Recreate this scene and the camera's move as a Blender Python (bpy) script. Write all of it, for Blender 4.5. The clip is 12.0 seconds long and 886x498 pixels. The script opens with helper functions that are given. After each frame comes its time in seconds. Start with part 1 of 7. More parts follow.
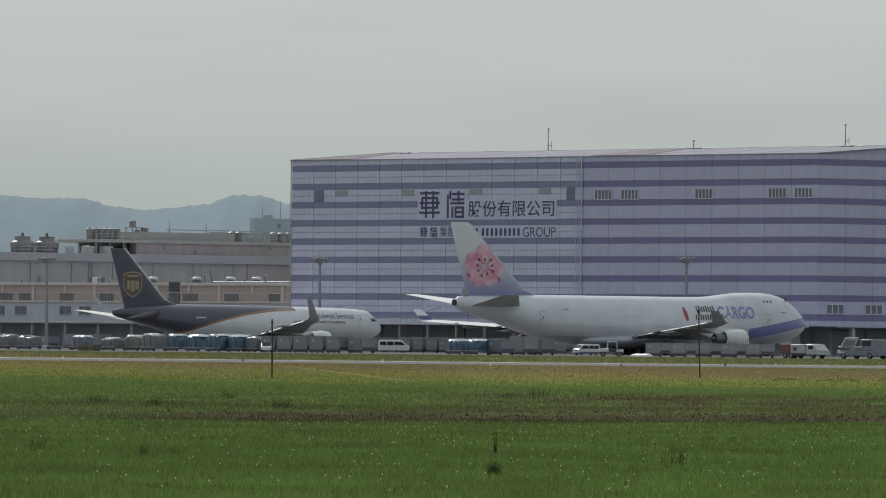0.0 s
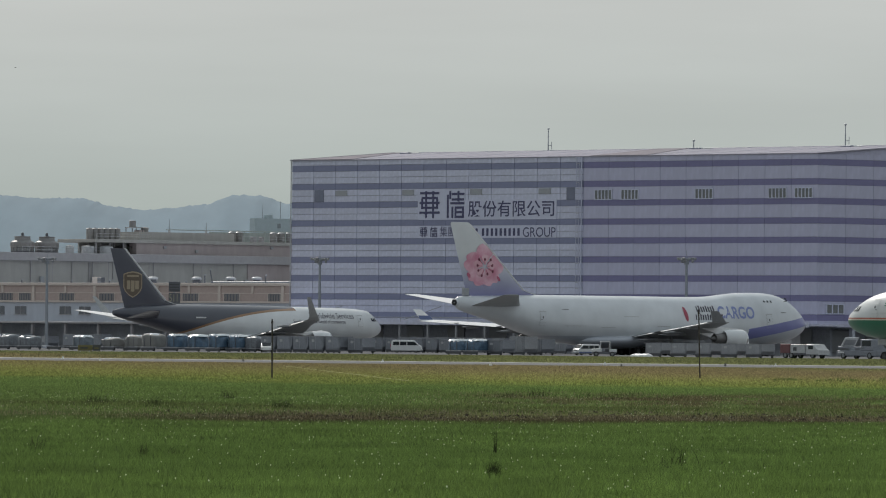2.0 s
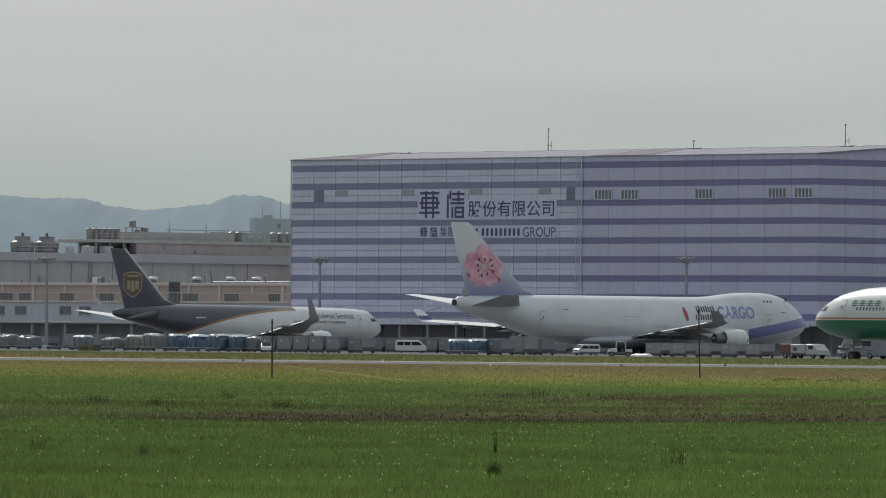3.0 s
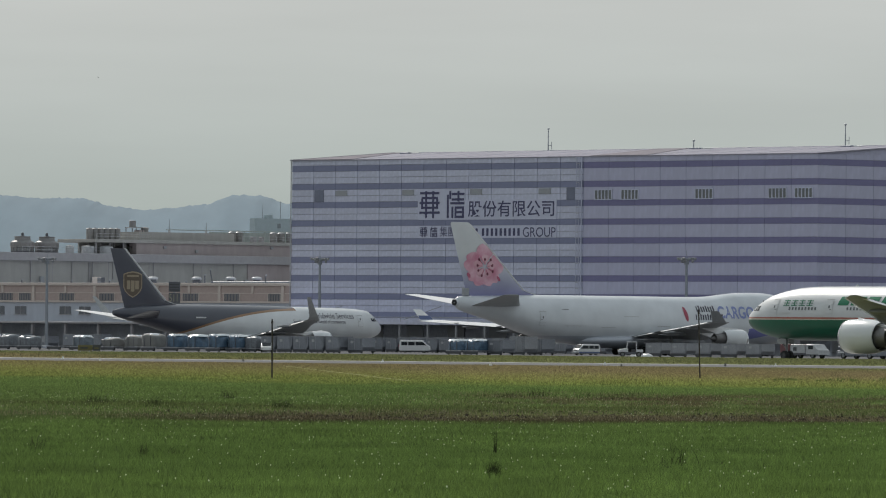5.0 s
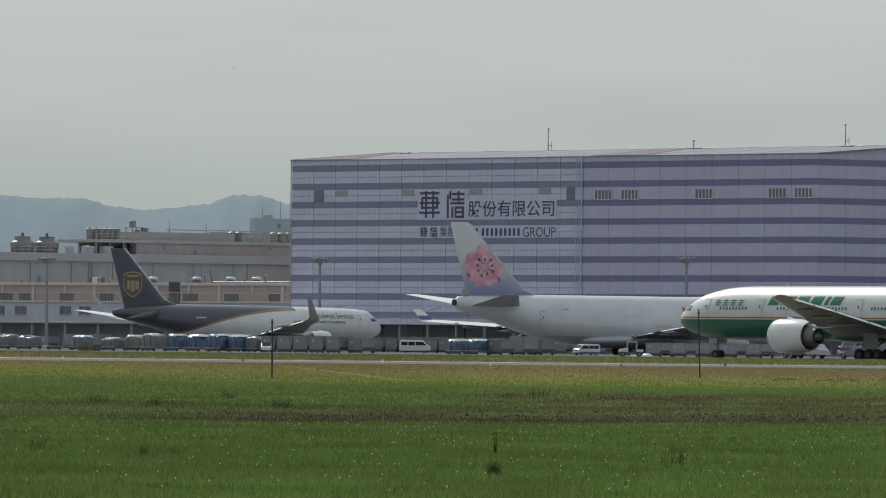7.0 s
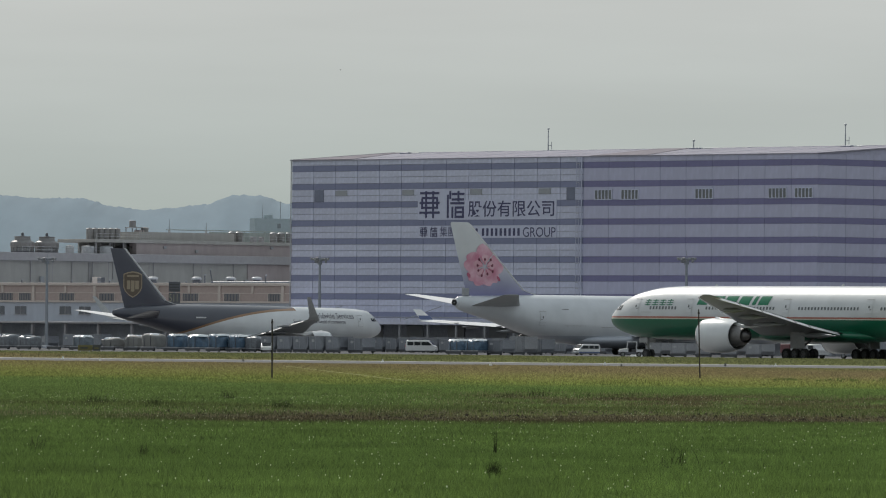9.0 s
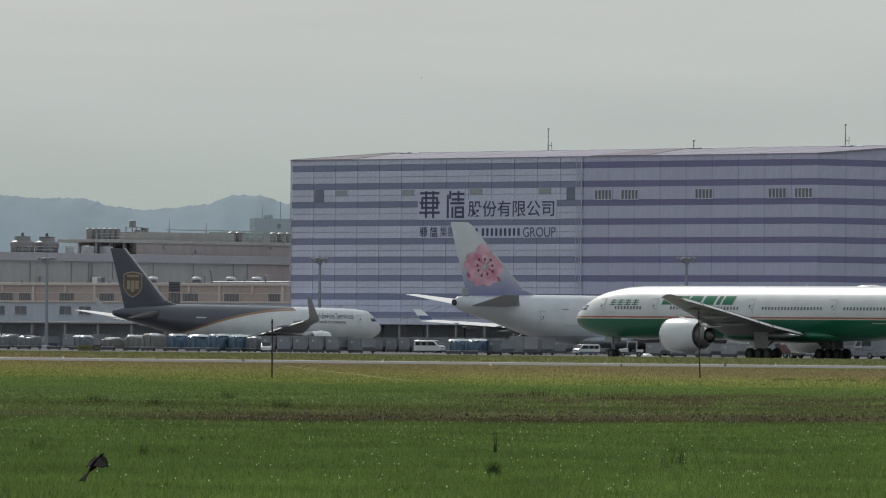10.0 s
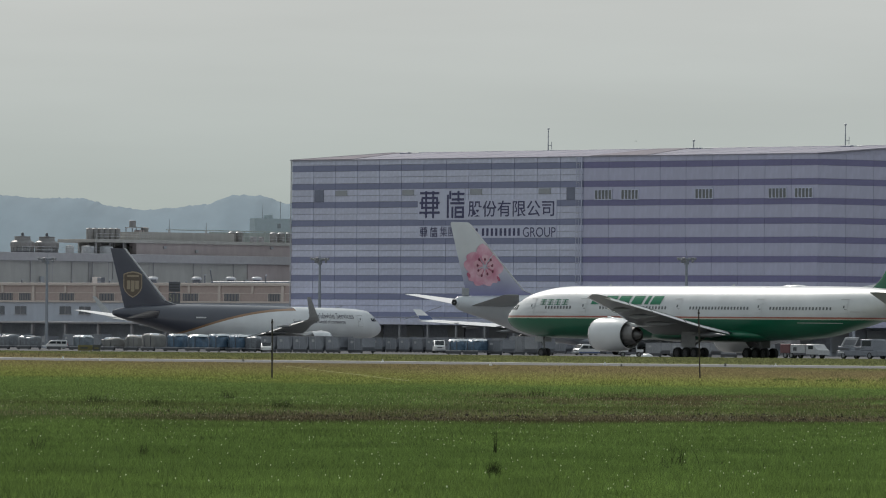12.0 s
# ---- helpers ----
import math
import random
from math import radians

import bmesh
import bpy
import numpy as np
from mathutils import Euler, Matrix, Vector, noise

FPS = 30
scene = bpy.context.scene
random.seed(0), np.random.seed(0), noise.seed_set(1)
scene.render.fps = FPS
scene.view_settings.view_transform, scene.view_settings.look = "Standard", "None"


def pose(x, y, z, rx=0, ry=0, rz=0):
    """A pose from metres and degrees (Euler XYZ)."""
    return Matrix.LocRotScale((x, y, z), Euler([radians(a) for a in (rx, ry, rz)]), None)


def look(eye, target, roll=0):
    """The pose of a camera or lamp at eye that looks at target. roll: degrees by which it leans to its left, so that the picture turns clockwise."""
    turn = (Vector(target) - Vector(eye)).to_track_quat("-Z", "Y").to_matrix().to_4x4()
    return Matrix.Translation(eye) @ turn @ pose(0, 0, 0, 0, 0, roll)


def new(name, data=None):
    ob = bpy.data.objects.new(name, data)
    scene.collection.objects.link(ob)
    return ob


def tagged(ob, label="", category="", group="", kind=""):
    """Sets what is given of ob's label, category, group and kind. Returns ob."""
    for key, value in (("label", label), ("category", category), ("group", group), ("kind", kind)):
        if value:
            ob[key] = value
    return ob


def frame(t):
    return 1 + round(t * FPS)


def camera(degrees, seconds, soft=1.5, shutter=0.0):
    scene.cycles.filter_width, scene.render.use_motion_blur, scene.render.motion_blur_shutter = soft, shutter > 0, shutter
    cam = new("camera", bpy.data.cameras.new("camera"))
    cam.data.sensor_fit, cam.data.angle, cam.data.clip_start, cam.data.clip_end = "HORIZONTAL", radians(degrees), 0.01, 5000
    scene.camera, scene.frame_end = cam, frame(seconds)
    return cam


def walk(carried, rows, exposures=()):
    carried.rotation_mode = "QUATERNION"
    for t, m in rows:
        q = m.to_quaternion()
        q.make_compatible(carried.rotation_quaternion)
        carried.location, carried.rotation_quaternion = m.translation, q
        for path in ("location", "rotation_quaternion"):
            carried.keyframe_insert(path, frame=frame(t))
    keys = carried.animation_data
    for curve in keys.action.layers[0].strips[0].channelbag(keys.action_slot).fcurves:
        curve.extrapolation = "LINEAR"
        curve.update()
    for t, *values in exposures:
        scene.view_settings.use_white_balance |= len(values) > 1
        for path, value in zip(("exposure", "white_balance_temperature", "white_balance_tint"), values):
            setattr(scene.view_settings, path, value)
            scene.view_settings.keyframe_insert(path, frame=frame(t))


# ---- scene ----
# The camera stands still on the grass outside the airfield with a long lens.
# World: x runs along the cargo terminal's front, y runs from the taxiway towards it.
TURN = 48.67
SIN, COS = math.sin(radians(TURN)), math.cos(radians(TURN))
cam = camera(5.984, 12.0, soft=1.1)
VIEW = look((0, 0, 1.596), (-750.9, 660.4, 12.646), 0.567)
walk(cam, [(0.0, VIEW), (12.0, VIEW)])
scene.view_settings.exposure = 0.0


def site(right, ahead, z=0.0, rz=0.0):
    """A pose from metres to the right of and ahead of the camera's line."""
    return pose(COS * right - SIN * ahead, SIN * right + COS * ahead, z, 0, 0, rz)


# ---- light ----
SUN_DIR = Vector((-0.75, 0.25, 0.63)).normalized()
world = bpy.data.worlds.new("sky")
scene.world = world
world.use_nodes = True
wn, wl = world.node_tree.nodes, world.node_tree.links
wn.clear()
sky = wn.new("ShaderNodeTexSky")
sky.sky_type, sky.sun_disc = "NISHITA", False
sky.sun_elevation = math.asin(SUN_DIR.z)
sky.sun_rotation = math.atan2(SUN_DIR.x, SUN_DIR.y)
sky.air_density, sky.dust_density, sky.altitude = 1.5, 6.0, 30
scale_sky = wn.new("ShaderNodeVectorMath")
scale_sky.operation = "SCALE"
scale_sky.inputs["Scale"].default_value = 0.06
wl.new(sky.outputs[0], scale_sky.inputs[0])
coord = wn.new("ShaderNodeTexCoord")
split = wn.new("ShaderNodeSeparateXYZ")
wl.new(coord.outputs["Generated"], split.inputs[0])
ramp = wn.new("ShaderNodeValToRGB")
wl.new(split.outputs["Z"], ramp.inputs[0])
els = ramp.color_ramp.elements
els[0].position, els[0].color = 0.0, (0.405, 0.478, 0.465, 1)
els[1].position, els[1].color = 1.0, (0.56, 0.63, 0.66, 1)
for at, col in ((0.012, (0.42, 0.48, 0.455)), (0.022, (0.485, 0.537, 0.52)), (0.04, (0.575, 0.607, 0.597)), (0.2, (0.46, 0.51, 0.525)), (0.5, (0.505, 0.56, 0.59))):
    e = els.new(at)
    e.color = (*col, 1)
stretch = wn.new("ShaderNodeMapping")
stretch.inputs["Scale"].default_value = (14, 14, 120)
wl.new(coord.outputs["Generated"], stretch.inputs[0])
cloud = wn.new("ShaderNodeTexNoise")
cloud.inputs["Scale"].default_value, cloud.inputs["Detail"].default_value = 1.0, 5
wl.new(stretch.outputs[0], cloud.inputs["Vector"])
cmap = wn.new("ShaderNodeMapRange")
cmap.inputs["To Min"].default_value, cmap.inputs["To Max"].default_value = 0.9, 1.1
wl.new(cloud.outputs["Fac"], cmap.inputs["Value"])
facing = wn.new("ShaderNodeVectorMath")
facing.operation = "DOT_PRODUCT"
facing.inputs[1].default_value = (-SIN, COS, 0.25)
wl.new(coord.outputs["Generated"], facing.inputs[0])
glow = wn.new("ShaderNodeMapRange")
glow.inputs["From Min"].default_value, glow.inputs["From Max"].default_value = -0.5, 0.95
glow.inputs["To Min"].default_value, glow.inputs["To Max"].default_value = 0.88, 1.0
wl.new(facing.outputs["Value"], glow.inputs["Value"])
gmul = wn.new("ShaderNodeMath")
gmul.operation = "MULTIPLY"
wl.new(glow.outputs[0], gmul.inputs[0])
wl.new(cmap.outputs[0], gmul.inputs[1])
cmul = wn.new("ShaderNodeVectorMath")
cmul.operation = "SCALE"
wl.new(ramp.outputs[0], cmul.inputs[0])
wl.new(gmul.outputs[0], cmul.inputs["Scale"])
mixs = wn.new("ShaderNodeMix")
mixs.data_type = "RGBA"
mixs.inputs["Factor"].default_value = 0.9
wl.new(scale_sky.outputs[0], mixs.inputs["A"])
wl.new(cmul.outputs[0], mixs.inputs["B"])
back = wn.new("ShaderNodeBackground")
wl.new(mixs.outputs["Result"], back.inputs[0])
wout = wn.new("ShaderNodeOutputWorld")
wl.new(back.outputs[0], wout.inputs[0])

sun = new("sun", bpy.data.lights.new("sun", "SUN"))
sun.data.energy, sun.data.angle, sun.data.color = 3.0, radians(3.0), (1.0, 0.95, 0.88)
sun.matrix_world = look((0, 0, 100), Vector((0, 0, 100)) - SUN_DIR)


# ---- materials ----
def material(name):
    m = bpy.data.materials.new(name)
    m.use_nodes = True
    nt = m.node_tree
    return m, nt.nodes, nt.links, nt.nodes["Principled BSDF"]


def rgb(c):
    return (*c, 1) if len(c) == 3 else c


def paint(name, color, rough=0.5, metal=0.0, vary=0.15, scale=1.0, bump=0.0, fine=8.0, streak=1.0, per=0.0, coat=0.0, spec=0.5, deep=1.0):
    """A surface with variation at two scales, stretched upright by streak and in depth by deep, and a shade of its own for each piece by per."""
    m, n, l, b = material(name)
    tc = n.new("ShaderNodeTexCoord")
    mp = n.new("ShaderNodeMapping")
    mp.inputs["Scale"].default_value = (scale, scale * deep, scale / streak)
    l.new(tc.outputs["Object"], mp.inputs[0])
    n1 = n.new("ShaderNodeTexNoise")
    n1.inputs["Scale"].default_value, n1.inputs["Detail"].default_value = 1.0, 4
    n2 = n.new("ShaderNodeTexNoise")
    n2.inputs["Scale"].default_value, n2.inputs["Detail"].default_value = fine, 3
    l.new(mp.outputs[0], n1.inputs["Vector"])
    l.new(mp.outputs[0], n2.inputs["Vector"])
    add = n.new("ShaderNodeMath")
    add.operation = "ADD"
    l.new(n1.outputs["Fac"], add.inputs[0])
    l.new(n2.outputs["Fac"], add.inputs[1])
    rng = n.new("ShaderNodeMapRange")
    rng.inputs["From Min"].default_value, rng.inputs["From Max"].default_value = 0.6, 1.4
    rng.inputs["To Min"].default_value, rng.inputs["To Max"].default_value = 1 - vary, 1 + vary
    l.new(add.outputs[0], rng.inputs["Value"])
    value = rng.outputs[0]
    if per:
        oi = n.new("ShaderNodeObjectInfo")
        pr = n.new("ShaderNodeMapRange")
        pr.inputs["To Min"].default_value, pr.inputs["To Max"].default_value = 1 - per, 1 + per
        l.new(oi.outputs["Random"], pr.inputs["Value"])
        mu = n.new("ShaderNodeMath")
        mu.operation = "MULTIPLY"
        l.new(value, mu.inputs[0])
        l.new(pr.outputs[0], mu.inputs[1])
        value = mu.outputs[0]
    sc = n.new("ShaderNodeVectorMath")
    sc.operation = "SCALE"
    sc.inputs[0].default_value = color
    l.new(value, sc.inputs["Scale"])
    l.new(sc.outputs[0], b.inputs["Base Color"])
    b.inputs["Roughness"].default_value, b.inputs["Metallic"].default_value = rough, metal
    b.inputs["Coat Weight"].default_value = coat
    b.inputs["Specular IOR Level"].default_value = spec
    if bump:
        bp = n.new("ShaderNodeBump")
        bp.inputs["Strength"].default_value, bp.inputs["Distance"].default_value = bump, 0.02
        l.new(n2.outputs["Fac"], bp.inputs["Height"])
        l.new(bp.outputs[0], b.inputs["Normal"])
    return m


def math_node(n, l, op, a, b=None):
    k = n.new("ShaderNodeMath")
    k.operation = op
    for i, v in enumerate((a, b)):
        if v is None:
            continue
        if isinstance(v, (int, float)):
            k.inputs[i].default_value = v
        else:
            l.new(v, k.inputs[i])
    return k.outputs[0]


def mix_color(n, l, fac, a, b):
    k = n.new("ShaderNodeMix")
    k.data_type = "RGBA"
    for key, v in (("Factor", fac), ("A", a), ("B", b)):
        if isinstance(v, tuple):
            k.inputs[key].default_value = rgb(v)
        elif isinstance(v, (int, float)):
            k.inputs[key].default_value = v
        else:
            l.new(v, k.inputs[key])
    return k.outputs["Result"]


def livery(name, bands, base, rough=0.28):
    """Aircraft paint: base colour and bands, each a function of the nodes that gives a 0 to 1 mask and a colour."""
    m, n, l, b = material(name)
    tc = n.new("ShaderNodeTexCoord")
    sp = n.new("ShaderNodeSeparateXYZ")
    l.new(tc.outputs["Object"], sp.inputs[0])
    col = base
    for mask, c in bands:
        col = mix_color(n, l, mask(n, l, sp.outputs["X"], sp.outputs["Z"]), col, c)
    nz = n.new("ShaderNodeTexNoise")
    nz.inputs["Scale"].default_value, nz.inputs["Detail"].default_value = 0.35, 6
    l.new(tc.outputs["Object"], nz.inputs["Vector"])
    rg = n.new("ShaderNodeMapRange")
    rg.inputs["From Min"].default_value, rg.inputs["From Max"].default_value = 0.3, 0.7
    rg.inputs["To Min"].default_value, rg.inputs["To Max"].default_value = 0.9, 1.04
    l.new(nz.outputs["Fac"], rg.inputs["Value"])
    sc = n.new("ShaderNodeVectorMath")
    sc.operation = "SCALE"
    if isinstance(col, tuple):
        sc.inputs[0].default_value = col
    else:
        l.new(col, sc.inputs[0])
    l.new(rg.outputs[0], sc.inputs["Scale"])
    l.new(sc.outputs[0], b.inputs["Base Color"])
    b.inputs["Roughness"].default_value = rough
    b.inputs["Coat Weight"].default_value = 0.3
    return m


def above(limit):
    return lambda n, l, x, z: math_node(n, l, "GREATER_THAN", z, limit)


def below(limit):
    return lambda n, l, x, z: math_node(n, l, "LESS_THAN", z, limit)


def swoosh(drop):
    """The brown rear: everything above a line that falls towards the tail."""
    def mask(n, l, x, z):
        k = math_node(n, l, "DIVIDE", math_node(n, l, "MAXIMUM", math_node(n, l, "SUBTRACT", x, 17.0), 0.0), 28.0)
        line = math_node(n, l, "SUBTRACT", 7.0 - drop, math_node(n, l, "MULTIPLY", math_node(n, l, "POWER", k, 2.06), 5.1))
        return math_node(n, l, "MULTIPLY", math_node(n, l, "GREATER_THAN", z, line), math_node(n, l, "GREATER_THAN", x, 18.5))
    return mask


def nose_wedge(z0, slope, reach):
    def mask(n, l, x, z):
        line = math_node(n, l, "SUBTRACT", z0, math_node(n, l, "MULTIPLY", x, slope))
        return math_node(n, l, "MULTIPLY", math_node(n, l, "LESS_THAN", z, line), math_node(n, l, "LESS_THAN", x, reach))
    return mask


def fade(z0, z1):
    def mask(n, l, x, z):
        r = n.new("ShaderNodeMapRange")
        r.inputs["From Min"].default_value, r.inputs["From Max"].default_value = z0, z1
        l.new(z, r.inputs["Value"])
        return r.outputs[0]
    return mask


def grime():
    """Faint dirty streaks that run up and down the skin."""
    def mask(n, l, x, z):
        tc = n.new("ShaderNodeTexCoord")
        mp = n.new("ShaderNodeMapping")
        mp.inputs["Scale"].default_value = (0.3, 0.3, 0.16)
        l.new(tc.outputs["Object"], mp.inputs[0])
        k = n.new("ShaderNodeTexNoise")
        k.inputs["Scale"].default_value, k.inputs["Detail"].default_value = 1.0, 6
        l.new(mp.outputs[0], k.inputs["Vector"])
        r = n.new("ShaderNodeMapRange")
        r.inputs["From Min"].default_value, r.inputs["From Max"].default_value = 0.5, 0.8
        r.inputs["To Max"].default_value = 0.5
        l.new(k.outputs["Fac"], r.inputs["Value"])
        return r.outputs[0]
    return mask


def blotch(scale):
    def mask(n, l, x, z):
        k = n.new("ShaderNodeTexNoise")
        k.inputs["Scale"].default_value, k.inputs["Detail"].default_value = scale, 3
        tc = n.new("ShaderNodeTexCoord")
        l.new(tc.outputs["Object"], k.inputs["Vector"])
        r = n.new("ShaderNodeMapRange")
        r.inputs["From Min"].default_value, r.inputs["From Max"].default_value = 0.35, 0.65
        l.new(k.outputs["Fac"], r.inputs["Value"])
        return r.outputs[0]
    return mask


WHITE = (0.67, 0.69, 0.71)
M_GREENLINER = livery("paint_white_green", [(below(5.05), (0.42, 0.13, 0.09)), (below(4.88), (0.62, 0.58, 0.48)), (below(4.76), (0.004, 0.13, 0.065))], (0.62, 0.635, 0.65), 0.36)
# the brown is lightened and blued: distance haze put into the paint
M_BROWNLINER = livery("paint_white_hazed_brown", [(grime(), (0.66, 0.67, 0.68)), (swoosh(0.34), (0.30, 0.17, 0.09)), (swoosh(0.0), (0.066, 0.071, 0.094))], WHITE, 0.28)
# greyer below one height; the grey wedge under the nose is painted shade
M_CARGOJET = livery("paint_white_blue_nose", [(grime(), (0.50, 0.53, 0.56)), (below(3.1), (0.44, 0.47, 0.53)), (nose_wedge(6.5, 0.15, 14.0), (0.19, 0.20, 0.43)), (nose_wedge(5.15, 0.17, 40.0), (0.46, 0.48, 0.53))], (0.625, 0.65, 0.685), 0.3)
M_FIN_BLOSSOM = livery("paint_fin_blue_fade", [(fade(15.0, 8.6), (0.22, 0.22, 0.42))], WHITE, 0.28)
# fin brown carries the same haze in its colour
M_FIN_HAZED_BROWN = livery("paint_fin_hazed_brown", [], (0.066, 0.071, 0.098), 0.25)
M_FIN_GREEN = livery("paint_fin_green", [], (0.0, 0.13, 0.06), 0.25)
M_WHITE = livery("paint_white", [], WHITE, 0.25)
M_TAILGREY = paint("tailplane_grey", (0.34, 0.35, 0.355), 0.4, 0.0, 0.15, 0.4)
M_WINGGREY = paint("wing_grey_metal", (0.20, 0.21, 0.22), 0.38, 0.25, 0.12, 0.4)
M_WINGTOP = paint("wing_white", (0.72, 0.73, 0.74), 0.35, 0.0, 0.08, 0.4)
M_BARE = paint("bare_metal", (0.62, 0.63, 0.65), 0.22, 0.9, 0.08, 1.0)
M_HOTMETAL = paint("exhaust_metal", (0.20, 0.195, 0.195), 0.5, 0.5, 0.2, 2.0)
M_DARK = paint("dark_interior", (0.02, 0.02, 0.022), 0.7, 0, 0.2, 1.0)
M_GLASS = paint("dark_glass", (0.02, 0.025, 0.03), 0.08, 0, 0.1, 1.0)
M_TYRE = paint("tyre_rubber", (0.02, 0.02, 0.02), 0.8, 0, 0.2, 4.0)
M_GEAR = paint("gear_grey", (0.20, 0.205, 0.21), 0.4, 0.2, 0.15, 3.0)
M_HUB = paint("wheel_hub_grey", (0.085, 0.087, 0.09), 0.5, 0.2, 0.2, 3.0)
M_SEAM = paint("door_seam_grey", (0.56, 0.57, 0.58), 0.5, 0, 0.1, 1.0)
M_CABINPANE = paint("cabin_window", (0.15, 0.16, 0.17), 0.25, 0, 0.15, 2.0)
M_TITLE_GREEN = paint("title_green", (0.0, 0.16, 0.075), 0.3, 0, 0.05, 1.0)
M_TITLE_DARK = paint("title_dark", (0.05, 0.045, 0.075), 0.4, 0, 0.05, 1.0)
M_TITLE_BLUE = paint("title_blue", (0.23, 0.275, 0.53), 0.4, 0, 0.05, 1.0)
M_TITLE_RED = paint("title_red", (0.36, 0.06, 0.10), 0.4, 0, 0.05, 1.0)
M_SHIELD = paint("shield_brown", (0.115, 0.085, 0.06), 0.4, 0, 0.1, 1.0)
M_GOLD = paint("shield_gold", (0.34, 0.28, 0.20), 0.4, 0, 0.08, 1.0)
M_PINK = livery("petal_pink", [(blotch(0.45), (0.76, 0.50, 0.59))], (0.62, 0.23, 0.33), 0.4)
M_PALEPETAL = livery("petal_pale", [(blotch(0.8), (0.66, 0.32, 0.40))], (0.73, 0.47, 0.53), 0.4)
M_DEEPPINK = paint("petal_deep_pink", (0.48, 0.12, 0.20), 0.45, 0, 0.12, 1.0)
M_STAMEN = paint("stamen_maroon", (0.17, 0.03, 0.06), 0.5, 0, 0.1, 1.0)
M_PANEL = paint("panel_lavender", (0.56, 0.575, 0.70), 0.42, 0.0, 0.16, 0.2, per=0.05, streak=1.5)
M_PANEL_R = paint("panel_lavender_smooth", (0.475, 0.475, 0.615), 0.5, 0.0, 0.11, 0.15, per=0.03, streak=3)
M_STRIPE = paint("stripe_slate_blue", (0.225, 0.24, 0.36), 0.5, 0.0, 0.08, 0.15, per=0.04)
M_STRIPE_R = paint("stripe_indigo", (0.19, 0.18, 0.325), 0.5, 0.0, 0.08, 0.15, per=0.04)
M_JOINT = paint("joint_grey", (0.44, 0.445, 0.52), 0.7, 0, 0.1, 0.5)
M_ROOFDULL = paint("roof_sheet_dull", (0.20, 0.182, 0.208), 0.9, 0.0, 0.18, 0.1, spec=0.2)
M_RECESS = paint("recess_slate", (0.17, 0.185, 0.25), 0.5, 0, 0.15, 0.5)
M_LOUVREPANE = paint("louvre_pane", (0.15, 0.16, 0.165), 0.35, 0, 0.2, 1.0)
M_SCREEN = paint("roof_screen_green", (0.33, 0.37, 0.36), 0.7, 0, 0.15, 0.4, streak=3)
M_ROOF = paint("roof_sheet", (0.31, 0.30, 0.35), 0.9, 0.0, 0.16, 0.1, spec=0.1)
M_SIGN = paint("sign_board", (0.56, 0.575, 0.70), 0.5, 0, 0.05, 0.2)
M_SIGNINK = paint("sign_ink", (0.06, 0.06, 0.14), 0.5, 0, 0.05, 0.5)
M_GREYBOX = paint("hatch_grey", (0.33, 0.34, 0.36), 0.6, 0, 0.1, 0.6)
M_DOCK = paint("dock_concrete", (0.40, 0.42, 0.47), 0.8, 0, 0.2, 0.3)
M_BEIGE = paint("wall_beige", (0.37, 0.36, 0.345), 0.75, 0, 0.12, 0.12, streak=4, per=0.02)
M_CORNICE = paint("cornice_grey", (0.34, 0.33, 0.345), 0.7, 0, 0.1, 0.15)
M_PINKWALL = paint("wall_dusty_pink", (0.385, 0.335, 0.335), 0.8, 0, 0.12, 0.12, streak=3)
M_SALMON = paint("wall_salmon", (0.435, 0.348, 0.322), 0.75, 0, 0.1, 0.2, per=0.03)
M_CREAM = paint("pilaster_cream", (0.57, 0.50, 0.46), 0.7, 0, 0.08, 0.3)
# pale grey pushed towards blue, with some haze in the colour
M_PALEWALL = paint("wall_pale_grey", (0.455, 0.485, 0.55), 0.7, 0, 0.1, 0.15, streak=4)
M_WINDOW = paint("window_dark", (0.13, 0.135, 0.155), 0.2, 0, 0.3, 0.6)
M_BLIND = paint("window_blind", (0.20, 0.185, 0.19), 0.7, 0, 0.15, 1.0)
M_TANK = paint("tank_steel", (0.23, 0.225, 0.225), 0.5, 0.2, 0.15, 0.8, streak=4)
M_STEEL = paint("galvanised_steel", (0.40, 0.41, 0.43), 0.45, 0.5, 0.15, 1.0)
M_MAST = paint("mast_grey", (0.27, 0.295, 0.33), 0.5, 0.1, 0.1, 0.5)
M_LAMP = paint("lamp_housing", (0.24, 0.25, 0.265), 0.5, 0.1, 0.1, 2.0)
M_BLUEPLASTIC = paint("blue_plastic_sheet", (0.065, 0.115, 0.175), 0.35, 0, 0.5, 1.2, bump=0.8, fine=4.0)
M_CLEARPLASTIC = paint("clear_plastic_sheet", (0.14, 0.17, 0.20), 0.45, 0, 0.3, 1.5, bump=0.8, fine=4.0)
M_GREYWRAP = paint("grey_plastic_sheet", (0.15, 0.165, 0.185), 0.4, 0, 0.35, 1.2, bump=0.8, fine=4.0)
M_CARTON = paint("carton_beige", (0.185, 0.185, 0.18), 0.7, 0, 0.15, 0.9, per=0.1)
M_ULD = paint("container_aluminium", (0.27, 0.28, 0.30), 0.5, 0.2, 0.2, 0.9, per=0.12)
M_ULD2 = paint("container_grey", (0.21, 0.225, 0.255), 0.55, 0.1, 0.2, 0.9, per=0.15)
M_DOLLY = paint("dolly_frame", (0.13, 0.135, 0.15), 0.6, 0.3, 0.2, 2.0)
M_VAN = paint("van_white", (0.62, 0.63, 0.64), 0.3, 0, 0.05, 1.0, coat=0.4)
M_VANBLUE = paint("van_blue", (0.07, 0.10, 0.22), 0.3, 0, 0.05, 1.0, coat=0.4)
